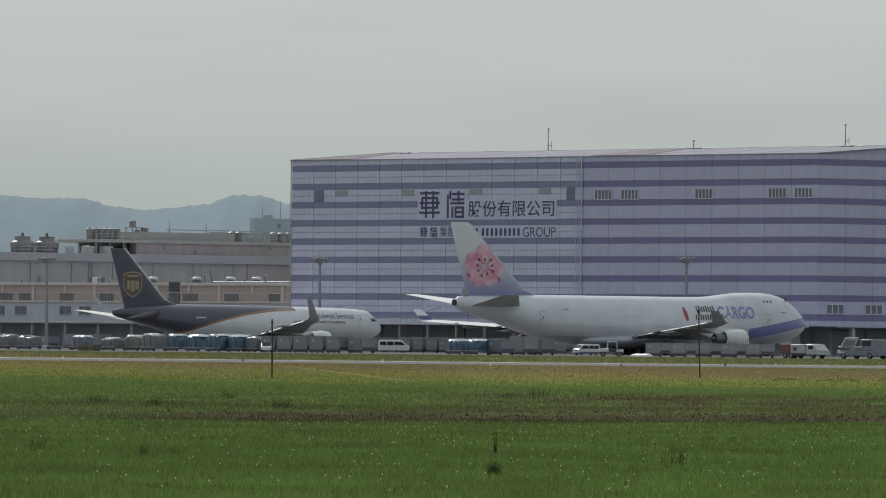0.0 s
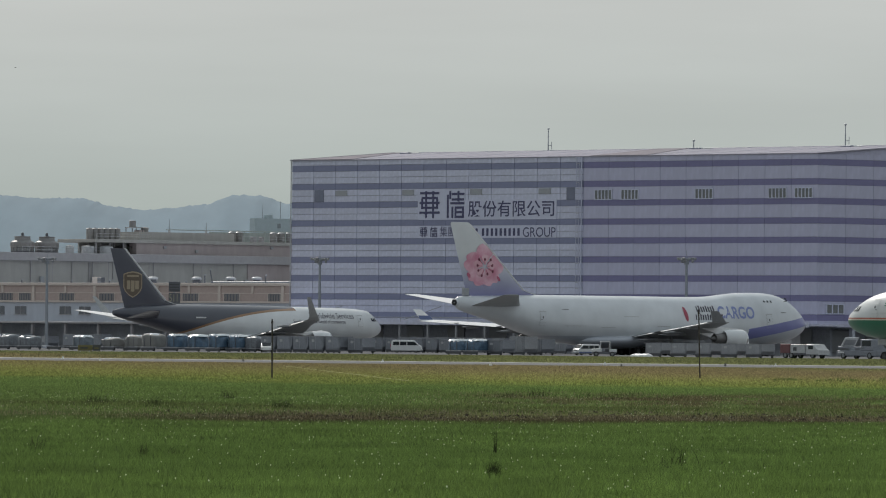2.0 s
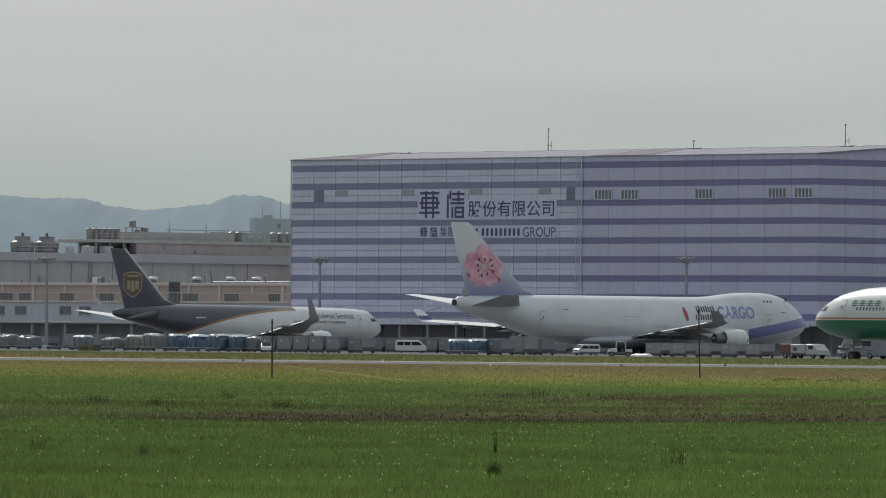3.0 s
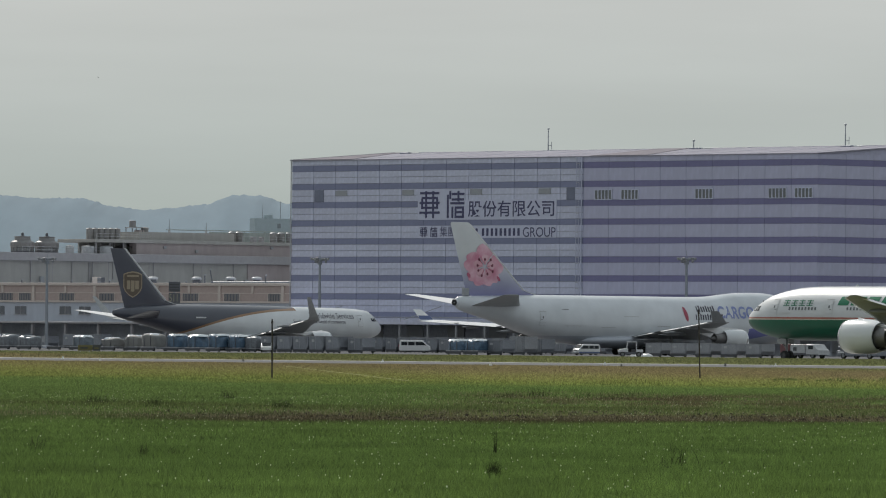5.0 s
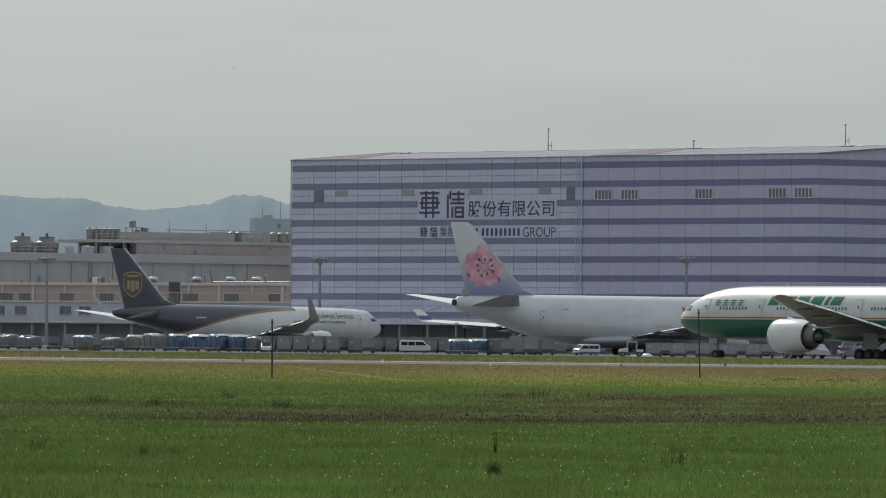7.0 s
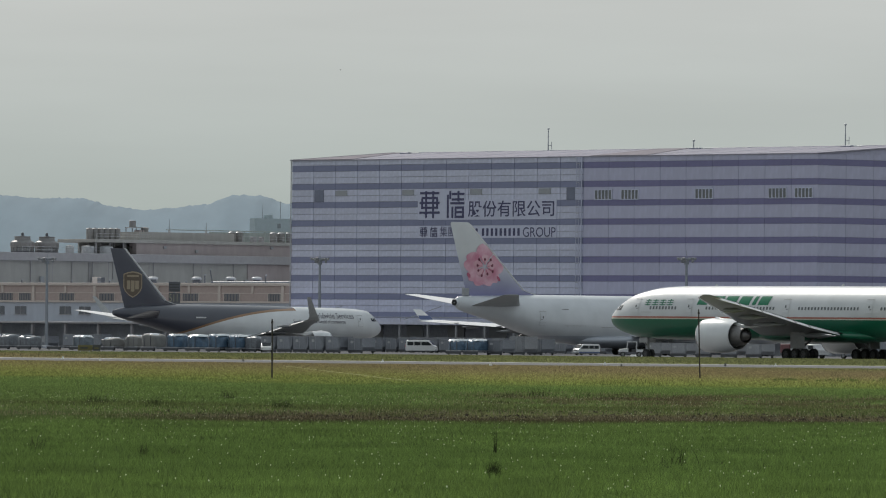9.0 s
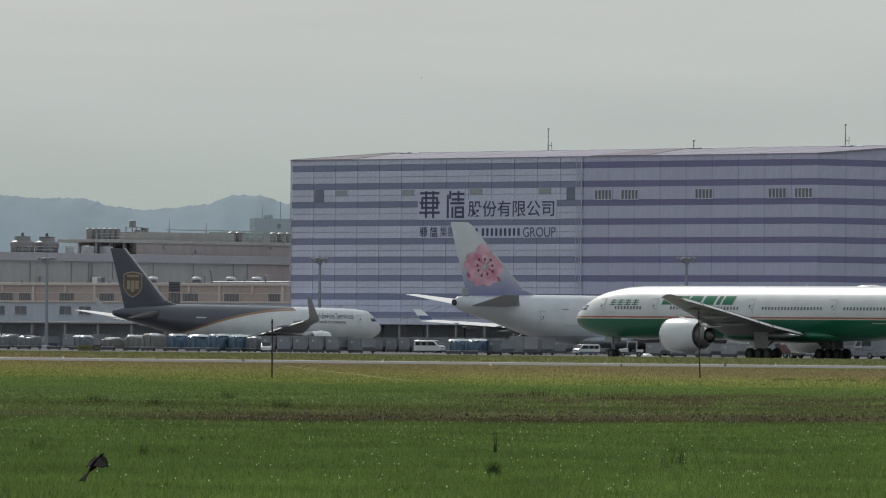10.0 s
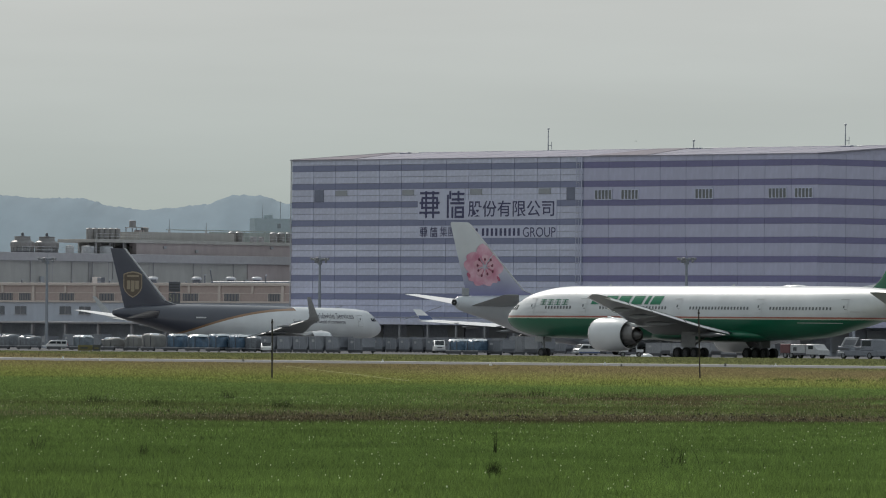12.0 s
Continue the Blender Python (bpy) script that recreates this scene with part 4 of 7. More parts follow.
def cooling_tower(m):
    t = thing("cooling_tower", "round grey rooftop cooling tower with fan stack", "cooling tower", m, "cooling towers")
    part("basin", Geo().lathe([(0, 2.1), (0.25, 2.15), (0.3, 1.95)], n=28, axis="z", cap=True), M_DOLLY, t)
    for k in range(20):
        a = 2 * math.pi * k / 20
        part("louvre_post", Geo().box((2.0, -0.07, 0.25), (2.12, 0.07, 0.95)), M_TANK, t, m=Matrix.Rotation(a, 4, "Z"))
    part("fill_pack", Geo().lathe([(0.25, 1.9), (0.95, 1.9)], n=24, axis="z", cap=True), M_GREYBOX, t)
    body = part("drum", Geo().lathe([(0.92, 2.2), (1.0, 2.25), (1.08, 2.17), (1.75, 2.17), (1.95, 2.05), (2.12, 1.62), (2.2, 1.55)], n=32, axis="z", cap=True), M_TANK, t, "weathered grey fibreglass drum", smooth=30)
    for k in range(16):
        a = 2 * math.pi * k / 16
        part("panel_rib", Geo().box((2.14, -0.05, 1.05), (2.22, 0.05, 1.8)), M_TANK, body, m=Matrix.Rotation(a, 4, "Z"))
    part("fan_cowl", Geo().lathe([(2.15, 1.52), (2.3, 1.48), (2.75, 1.4), (2.85, 1.5), (2.92, 1.48), (2.88, 1.25)], n=32, axis="z", cap=True), M_TANK, t, smooth=30)
    part("motor", Geo().lathe([(2.85, 0.5), (3.0, 0.45), (3.05, 0.25), (3.55, 0.24), (3.62, 0.12)], n=12, axis="z", cap=True), M_DOLLY, t)


# ---- aircraft ----
def interp(table, x):
    if x <= table[0][0]:
        return table[0][1:]
    for a, b in zip(table, table[1:]):
        if x <= b[0]:
            w = (x - a[0]) / (b[0] - a[0])
            return tuple(p + (q - p) * w for p, q in zip(a[1:], b[1:]))
    return table[-1][1:]


class Hull:
    """A fuselage: a table of x, bottom, middle, top and half width."""

    def __init__(self, table, pinch=2.0):
        xs = [r[0] for r in table]
        self.t, self.pinch = [], pinch
        # monotone smoothing between the stations
        n = len(table)
        cols = list(zip(*table))
        slopes = []
        for c in cols[1:]:
            d = [(c[i + 1] - c[i]) / (xs[i + 1] - xs[i]) for i in range(n - 1)]
            s = [d[0]] + [0 if d[i - 1] * d[i] <= 0 else 2 * d[i - 1] * d[i] / (d[i - 1] + d[i]) for i in range(1, n - 1)] + [d[-1]]
            slopes.append(s)
        for i in range(n - 1):
            steps = max(2, min(8, int((xs[i + 1] - xs[i]) / 0.8)))
            for k in range(steps):
                w = k / steps
                hgt = xs[i + 1] - xs[i]
                row = [xs[i] + w * hgt]
                for c, s in zip(cols[1:], slopes):
                    row.append((2 * w ** 3 - 3 * w * w + 1) * c[i] + (w ** 3 - 2 * w * w + w) * hgt * s[i] + (3 * w * w - 2 * w ** 3) * c[i + 1] + (w ** 3 - w * w) * hgt * s[i + 1])
                self.t.append(row)
        self.t.append(list(table[-1]))

    def geo(self, n=44):
        rings = []
        for x, zb, zm, zt, hw in self.t:
            ring = []
            for i in range(n):
                a = 2 * math.pi * i / n
                c, s = math.cos(a), math.sin(a)
                e = 2 / self.pinch if s > 0 else 1.0
                ring.append(Vector((x, hw * math.copysign(abs(c) ** (1.0 if s <= 0 else e ** -1), c), zm + (zt - zm if s > 0 else zm - zb) * s)))
            rings.append(ring)
        return Geo().loft(rings)

    def side(self, x, z, sgn, out=0.03):
        zb, zm, zt, hw = interp(self.t, x)
        k = (z - zm) / ((zt - zm) if z > zm else (zm - zb))
        k = max(-0.98, min(0.98, k))
        c = math.sqrt(1 - k * k)
        if z > zm:
            c = c ** (self.pinch / 2)
        return Vector((x, sgn * (hw * c + out), z))


def foil(stations, up="z", n=11):
    """A wing or fin from stations of (x, y, z, chord, thickness): leading edge points with their chords aft."""
    rings = []
    for x, y, z, chord, thick in stations:
        prof = [0.5 * (1 - math.cos(math.pi * i / n)) for i in range(n + 1)]
        half = lambda s: 2.6 * thick * (0.2969 * math.sqrt(s) - 0.126 * s - 0.3516 * s * s + 0.2843 * s ** 3 - 0.09 * s ** 4) + 0.02
        ring = [(s, half(s)) for s in prof] + [(s, -half(s) * 0.75) for s in reversed(prof[1:-1])]
        rings.append([Vector((x + s * chord, y + (t if up == "y" else 0), z + (t if up == "z" else 0))) for s, t in ring])
    return Geo().loft(rings)


def fin_line(stations, z):
    """A fin's leading edge, chord and thickness at a height."""
    a, b = next(((p, q) for p, q in zip(stations, stations[1:]) if z <= q[2]), (stations[-2], stations[-1]))
    w = min(1, max(0, (z - a[2]) / (b[2] - a[2])))
    return a[0] + (b[0] - a[0]) * w, a[3] + (b[3] - a[3]) * w, a[4] + (b[4] - a[4]) * w


def decal(stations, outline, side, out):
    """A thin shape laid on the side of a fin: rings from its middle to its outline of (x, z), trimmed at the fin's edges."""
    cx = sum(p[0] for p in outline) / len(outline)
    cz = sum(p[1] for p in outline) / len(outline)
    g = Geo()
    n = len(outline)
    vs = []
    for k in (0.02, 0.35, 0.7, 1.0):
        for x, z in outline:
            zz = cz + (z - cz) * k
            le, chord, thick = fin_line(stations, zz)
            xx = min(le + chord - 0.05, max(le + 0.3, cx + (x - cx) * k))
            q = min(0.98, max(0.005, (xx - le) / chord))
            y = 2.6 * thick * (0.2969 * math.sqrt(q) - 0.126 * q - 0.3516 * q * q + 0.2843 * q ** 3 - 0.09 * q ** 4) + 0.02
            vs.append((xx, y + out if side > 0 else -0.75 * y - out, zz))
    g.add(vs, [(j * n + i, j * n + (i + 1) % n, (j + 1) * n + (i + 1) % n, (j + 1) * n + i) for j in range(3) for i in range(n)])
    return g


def two_tone(name, pieces, parent, m=None, smooth=40):
    """One mesh part of several pieces, each a Geo with its own material."""
    g, slots = Geo(), []
    for k, (piece, mat) in enumerate(pieces):
        slots += [k] * len(piece.f)
        g.add(piece.v, piece.f)
    ob = part(name, g, pieces[0][1], parent, smooth=smooth, m=m)
    for _, mat in pieces[1:]:
        ob.data.materials.append(mat)
    ob.data.polygons.foreach_set("material_index", slots)
    return ob


def wheel(parent, x, y, z, r, w):
    """An aircraft wheel: tyre with grooves, hub with a ring of bolts."""
    tyre = Geo().lathe([(-w / 2, r * 0.62), (-w / 2, r * 0.9), (-w * 0.36, r), (-w * 0.1, r), (-w * 0.08, r * 0.985), (w * 0.08, r * 0.985), (w * 0.1, r), (w * 0.36, r), (w / 2, r * 0.9), (w / 2, r * 0.62)], n=20, axis="y")
    hub = Geo().lathe([(-w * 0.42, 0.01), (-w * 0.42, r * 0.64), (w * 0.42, r * 0.64), (w * 0.42, 0.01)], n=14, axis="y", cap=True)
    bolts = Geo()
    for k in range(5):
        c, q = 0.4 * r * math.cos(k * 1.2566), 0.4 * r * math.sin(k * 1.2566)
        bolts.box((c - 0.05, -w * 0.46, q - 0.05), (c + 0.05, w * 0.46, q + 0.05))
    return two_tone("wheel", [(tyre, M_TYRE), (hub, M_HUB), (bolts, M_DARK)], parent, pose(x, y, z))


def engine(parent, x, y, z, r, cowl, core, mat, sgn, pylon):
    """A turbofan: inlet lip, fan cowl open at the rear, core, plug and pylon. x is the inlet's front."""
    L = cowl
    nac = part("engine", Geo().lathe([(x + 0.25, r * 0.80), (x + 0.05, r * 0.84), (x, r * 0.88), (x + 0.10, r * 0.935), (x + 0.5, r * 0.98), (x + L * 0.35, r), (x + L * 0.62, r * 0.99), (x + L * 0.85, r * 0.92), (x + L, r * 0.83), (x + L, r * 0.79), (x + L * 0.8, r * 0.80)], (0, y, z), 36), mat, parent, "painted turbofan engine cowl", smooth=50)
    part("inlet_lip", Geo().lathe([(x + 0.28, r * 0.795), (x + 0.04, r * 0.835), (x - 0.02, r * 0.88), (x + 0.09, r * 0.94), (x + 0.3, r * 0.965)], (0, y, z), 36), M_BARE, nac, smooth=60)
    part("fan", Geo().lathe([(x + 1.0, 0.01), (x + 1.3, r * 0.28), (x + 1.5, r * 0.3), (x + 1.52, r * 0.82)], (0, y, z), 30), M_DARK, nac)
    part("duct", Geo().lathe([(x + L * 0.75, r * 0.80), (x + L * 0.75, r * 0.4)], (0, y, z), 30), M_DARK, nac)
    part("core_cowl", Geo().lathe([(x + L * 0.72, r * 0.66), (x + L, r * 0.60), (x + L + core * 0.62, r * 0.47), (x + L + core * 0.62, r * 0.40)], (0, y, z), 28), M_HOTMETAL, nac, smooth=50)
    part("plug", Geo().lathe([(x + L + core * 0.2, r * 0.37), (x + L + core * 0.7, r * 0.26), (x + L + core, 0.03)], (0, y, z), 20), M_HOTMETAL, nac, smooth=50)
    (px, pz, plen) = pylon
    g = Geo()
    prof = [(x + L * 0.35, z + r * 0.95), (x + L * 0.3, z + r * 1.08), (px, pz), (px + plen, pz), (x + L + core * 0.5, z + r * 0.45), (x + L * 0.8, z + r * 0.7)]
    g.add([(a, y - 0.22, b) for a, b in prof] + [(a, y + 0.22, b) for a, b in prof], [tuple(range(6)), tuple(reversed(range(6, 12)))] + [(i, (i + 1) % 6, (i + 1) % 6 + 6, i + 6) for i in range(6)])
    part("pylon", g, M_WINGTOP, nac)
    part("strake", Geo().add([(x + L * 0.22, y - sgn * r * 0.72, z + r * 0.7), (x + L * 0.55, y - sgn * r * 0.72, z + r * 0.7), (x + L * 0.55, y - sgn * r * 0.95, z + r * 0.95), (x + L * 0.22, y - sgn * r * 0.72 - 0.03, z + r * 0.7), (x + L * 0.55, y - sgn * r * 0.72 - 0.03, z + r * 0.7), (x + L * 0.55, y - sgn * r * 0.95 - 0.03, z + r * 0.95)], [(0, 1, 2), (3, 5, 4), (0, 3, 4, 1), (1, 4, 5, 2), (2, 5, 3, 0)]), mat, nac)
    return nac


def bar_on(hull, x0, x1, z0, z1, sgn, slant=0.0):
    """A bar that follows the fuselage's skin."""
    nx, nz = max(2, int((x1 - x0) / 0.5)), 4
    g = Geo()
    for out in (0.02, 0.045):
        base = len(g.v)
        vs = []
        for j in range(nz + 1):
            z = z0 + (z1 - z0) * j / nz
            for i in range(nx + 1):
                x = x0 + (x1 - x0) * i / nx + slant * (z - z0)
                vs.append(hull.side(x, z, sgn, out))
        g.add(vs, [(j * (nx + 1) + i, j * (nx + 1) + i + 1, (j + 1) * (nx + 1) + i + 1, (j + 1) * (nx + 1) + i) for j in range(nz) for i in range(nx)])
    return g


def windows_row(hull, body, spans, z, sgn, w=0.25, hgt=0.34, pitch=0.533):
    for x0, x1 in spans:
        k = int((x1 - x0) / pitch)
        for i in range(k):
            x = x0 + i * pitch
            part("window", bar_on(hull, x, x + w, z, z + hgt, sgn), M_CABINPANE, body)


def doors(hull, body, xs, z0, z1, sgn, w=1.07, seam=None):
    """Cabin doors: a seam, the door's skin in the hull's paint, a small window, a handle and a gutter above."""
    def raised(x0, x1, za, zb, up):
        g = bar_on(hull, x0, x1, za, zb, sgn)
        g.v = [(a, b + sgn * up, c) for a, b, c in g.v]
        return g
    for x in xs:
        d = part("door", raised(x, x + w, z0, z1, 0.0), seam or M_SEAM, body.parent)
        part("door_skin", raised(x + 0.03, x + w - 0.03, z0 + 0.03, z1 - 0.03, 0.008), body.data.materials[0], d)
        part("door_window", raised(x + w / 2 - 0.12, x + w / 2 + 0.12, z0 + 1.0, z0 + 1.3, 0.02), M_CABINPANE, d)
        part("door_handle", raised(x + w * 0.6, x + w * 0.9, z0 + 0.8, z0 + 0.88, 0.02), M_GEAR, d)
        part("gutter", raised(x - 0.1, x + w + 0.1, z1 + 0.02, z1 + 0.07, 0.02), M_TAILGREY, d)


def wing_pair(parent, stations, mat, label, sides=(-1, 1), name="wing"):
    out = []
    for s in sides:
        out.append(part(name, foil([(x, s * y, z, c, t) for x, y, z, c, t in stations]), mat, parent, label, smooth=40))
    return out


def flap_fairings(wing, rows, s, k=1.0):
    for x, y, z, ln in rows:
        part("flap_fairing", Geo().lathe([(x, 0.02), (x + ln * 0.2, 0.2 * k), (x + ln * 0.55, 0.24 * k), (x + ln, 0.03)], (0, s * y, z), 12), M_WINGGREY, wing, smooth=50)


def flap_edges(wing, plan, spans, s, droop, mat=None):
    """Flaps and ailerons: thin plates along the trailing edge that droop a little and catch the sun on top. The default
    white paints in its glint.
    """
    for ya, yb in spans:
        rings = []
        for yy in (ya, yb):
            (x0, y0, z0, c0, _), (x1, y1, z1, c1, _) = next((p, q) for p, q in zip(plan, plan[1:]) if yy <= q[1])
            w = (yy - y0) / (y1 - y0)
            x, z = x0 + c0 + (x1 + c1 - x0 - c0) * w, z0 + (z1 - z0) * w
            rings.append([Vector((x - 0.7, s * yy, z + 0.10)), Vector((x - 0.1, s * yy, z + 0.06)), Vector((x + 0.4, s * yy, z - droop)), Vector((x + 0.36, s * yy, z - droop - 0.04)), Vector((x - 0.7, s * yy, z - 0.10))])
        part("flap", Geo().loft(rings), mat or M_WINGTOP, wing, "pale drooping flap")


def cockpit(hull, body, x0, x1, z0, z1, sgn):
    n = 3
    for i in range(n):
        a, b = x0 + (x1 - x0) * i / n + 0.06, x0 + (x1 - x0) * (i + 1) / n - 0.03
        g = Geo()
        vs = [hull.side(a + 0.25 * (0 if i else 0.2), z0, sgn, 0.03), hull.side(b + 0.05, z0 + 0.02, sgn, 0.03), hull.side(b + 0.18, z1, sgn, 0.03), hull.side(a + 0.32, z1 - 0.04, sgn, 0.03)]
        g.add(vs, [(0, 1, 2, 3)])
        g.add([v + Vector((0, -sgn * 0.06, 0)) for v in vs], [(0, 3, 2, 1)])
        part("cockpit_window", g, M_GLASS, body)


DROP = -0.16
JET_PLAN = [(27.0, 2.4, 3.15, 14.0, 1.5), (32.3, 9.9, 4.2, 10.3, 1.15), (39.9, 21.0, 5.85, 6.6, 0.6), (46.9, 30.4, 7.05, 3.1, 0.28), (49.7, 32.4, 7.3, 1.0, 0.08)]


def build_taxiing_jet():
    """The jet sits a little low on its legs: the hull hangs DROP below its own datum, the wheels stand on the ground."""
    P = thing("passenger_jet", "white twin-engine airliner with green belly, taxiing", "airliner", pose(-749.78 + 5.886 * 12, 669.87, DROP))
    hull = Hull([(-0.1, 4.55, 4.72, 4.88, 0.10), (0.35, 3.95, 4.7, 5.45, 0.85), (1.2, 3.5, 4.75, 6.05, 1.5), (2.6, 3.05, 4.9, 6.85, 2.15), (4.5, 2.7, 5.1, 7.65, 2.65), (6.5, 2.52, 5.3, 8.08, 2.92), (9.0, 2.43, 5.45, 8.43, 3.07), (12, 2.4, 5.5, 8.57, 3.1),
                 (30, 2.4, 5.5, 8.6, 3.1), (48, 2.4, 5.5, 8.6, 3.1), (53, 2.65, 5.55, 8.6, 3.05), (59, 3.75, 5.85, 8.55, 2.65), (65, 5.15, 6.4, 8.3, 1.95), (70, 6.3, 6.95, 7.85, 1.05), (73.0, 6.85, 7.1, 7.5, 0.3)])
    body = part("fuselage", hull.geo(), M_GREENLINER, P, "white over green fuselage with thin red stripe", smooth=50)
    part("wing_box", Hull([(25.5, 2.4, 2.9, 3.4, 1.2), (29, 2.15, 2.9, 3.9, 2.9), (36, 2.1, 2.9, 3.9, 3.2), (42, 2.2, 2.9, 3.8, 2.9), (46, 2.4, 2.9, 3.4, 1.0)]).geo(28), M_GREENLINER, P, "green belly fairing", smooth=50)
    wings = wing_pair(P, JET_PLAN, M_WINGGREY, "grey swept wing with raked tip")
    for s, wg in zip((-1, 1), wings):
        flap_fairings(wg, [(38.6, 6.8, 2.95, 5.8), (38.2, 14.0, 4.15, 5.6), (41.6, 19.5, 4.95, 4.8), (44.6, 24.8, 5.65, 3.8)], s, 1.35)
        part("slat", foil([(33.0, s * 11.4, 4.42, 1.2, 0.2), (39.5, s * 21.0, 5.87, 0.8, 0.14), (46.3, s * 30.0, 7.0, 0.5, 0.1)]), M_BARE, wg, smooth=40)
        flap_edges(wg, JET_PLAN, ((3.6, 9.2), (9.5, 12.4), (12.8, 20.2), (20.6, 25.4), (25.8, 30.0)), s, 0.28)
        part("tip_light", Geo().lathe([(50.4, 0.02), (50.5, 0.07), (50.75, 0.02)], (0, s * 32.3, 7.3), 8), M_LAMPGLASS, wg)
        engine(P, 26.2, s * 9.85, 2.88, 1.97, 5.3, 2.0, M_WHITE, s, (33.2, 3.95, 4.0))
    wing_pair(P, [(64.4, 1.0, 6.6, 6.4, 0.7), (71.8, 10.75, 7.8, 2.3, 0.2)], M_WINGGREY, "grey tailplane", name="tailplane")
    fin = part("fin", foil([(60.6, 0, 8.1, 10.4, 0.8), (62.4, 0, 9.3, 8.9, 0.75), (70.5, 0, 18.5, 3.3, 0.3)], "y"), M_FIN_GREEN, P, "green tail fin", smooth=40)
    part("fin_root", foil([(58.5, 0, 8.4, 7, 0.3), (62.0, 0, 8.9, 3, 0.25)], "y"), M_WHITE, fin, smooth=40)
    for sg in (-1,):
        windows_row(hull, body, [(9.3, 14.4), (18.8, 30.6), (34.2, 44.7), (47.6, 58.0)], 5.87, sg)
        doors(hull, body, (6.2, 15.4, 31.6, 45.2, 58.8), 5.1, 7.05, sg)
        cockpit(hull, body, 1.7, 3.6, 5.75, 6.35, sg)
        # name as plain slanted bars
        for i, (a, b) in enumerate(((17.2, 18.9), (19.3, 21.3), (21.7, 23.6), (24.1, 25.9), (26.4, 27.0), (27.4, 29.1))):
            part("name_bar", bar_on(hull, a, b, 6.42, 7.42, sg, 0.3), M_TITLE_GREEN, body, "plain green slanted bar in place of a name")
        for i in range(4):
            x = 8.3 + i * 1.28
            for zz in (6.36, 6.62, 6.88):
                part("name_bar", bar_on(hull, x, x + 1.0, zz, zz + 0.085, sg), M_TITLE_GREEN, body)
            part("name_bar", bar_on(hull, x + 0.44, x + 0.55, 6.33, 7.05, sg), M_TITLE_GREEN, body)
        part("registration_bar", bar_on(hull, 7.8, 9.6, 5.45, 5.62, sg), M_SEAM, body)
        part("registration_bar", bar_on(hull, 60.2, 62.4, 5.6, 5.78, sg), M_SEAM, body)
        part("slogan_bar", bar_on(hull, 52.0, 58.6, 4.36, 4.43, sg), M_SEAM, body)
    part("radio_dome", Hull([(46.6, 8.45, 8.5, 8.55, 0.3), (47.3, 8.4, 8.5, 8.73, 0.65), (48.6, 8.4, 8.5, 8.77, 0.75), (49.9, 8.4, 8.5, 8.72, 0.6), (50.8, 8.45, 8.5, 8.55, 0.2)]).geo(20), M_WHITE, P, "low white radio dome on the crown", smooth=50)
    part("aerial", foil([(17, 0, 8.55, 0.5, 0.08), (17.3, 0, 8.8, 0.25, 0.05)], "y"), M_WHITE, P)
    part("aerial", foil([(38, 0, 8.55, 0.5, 0.08), (38.3, 0, 8.85, 0.25, 0.05)], "y"), M_WHITE, P)
    # undercarriage
    ng = part("nose_gear", Geo().tube((5.9, 0, 0.66), (5.7, 0, 3.2), 0.14).tube((5.9, 0, 1.3), (4.4, 0, 2.9), 0.08).tube((5.9, -0.4, 0.7), (5.9, 0.4, 0.7), 0.1), M_GEAR, P, "pale nose undercarriage leg")
    part("gear_door", Geo().box((5.0, -0.7, 2.0), (6.4, -0.64, 2.6), 0.02), M_TAILGREY, ng)
    part("gear_door", Geo().box((5.0, 0.64, 2.0), (6.4, 0.7, 2.6), 0.02), M_TAILGREY, ng)
    part("taxi_lamp", Geo().lathe([(5.6, 0.02), (5.62, 0.14), (5.8, 0.1)], (0, 0, 2.0), 12, "x", True), M_LAMPGLASS, ng)
    spins = []
    for y in (-0.38, 0.38):
        spins.append((wheel(ng, 5.9, y, 0.54 - DROP, 0.54, 0.4), 5.9, y, 0.54))
    for s in (-1, 1):
        mg = part("main_gear", Geo().tube((37.1, s * 5.5, 0.85), (36.9, s * 5.2, 3.4), 0.24).tube((35.6, s * 5.5, 0.83), (38.6, s * 5.5, 0.83), 0.16).tube((37.1, s * 5.5, 1.4), (37.3, s * 3.2, 2.9), 0.12), M_GEAR, P, "six-wheel main undercarriage leg")
        part("gear_door", Geo().box((36.0, s * 5.95 - 0.04, 1.5), (38.3, s * 5.95 + 0.04, 3.3), 0.02), M_TAILGREY, mg)
        for x in (35.65, 37.1, 38.55):
            for y in (-0.7, 0.7):
                spins.append((wheel(mg, x, s * 5.5 + y, 0.67 - DROP, 0.67, 0.5), x, s * 5.5 + y, 0.67))
    return P, spins


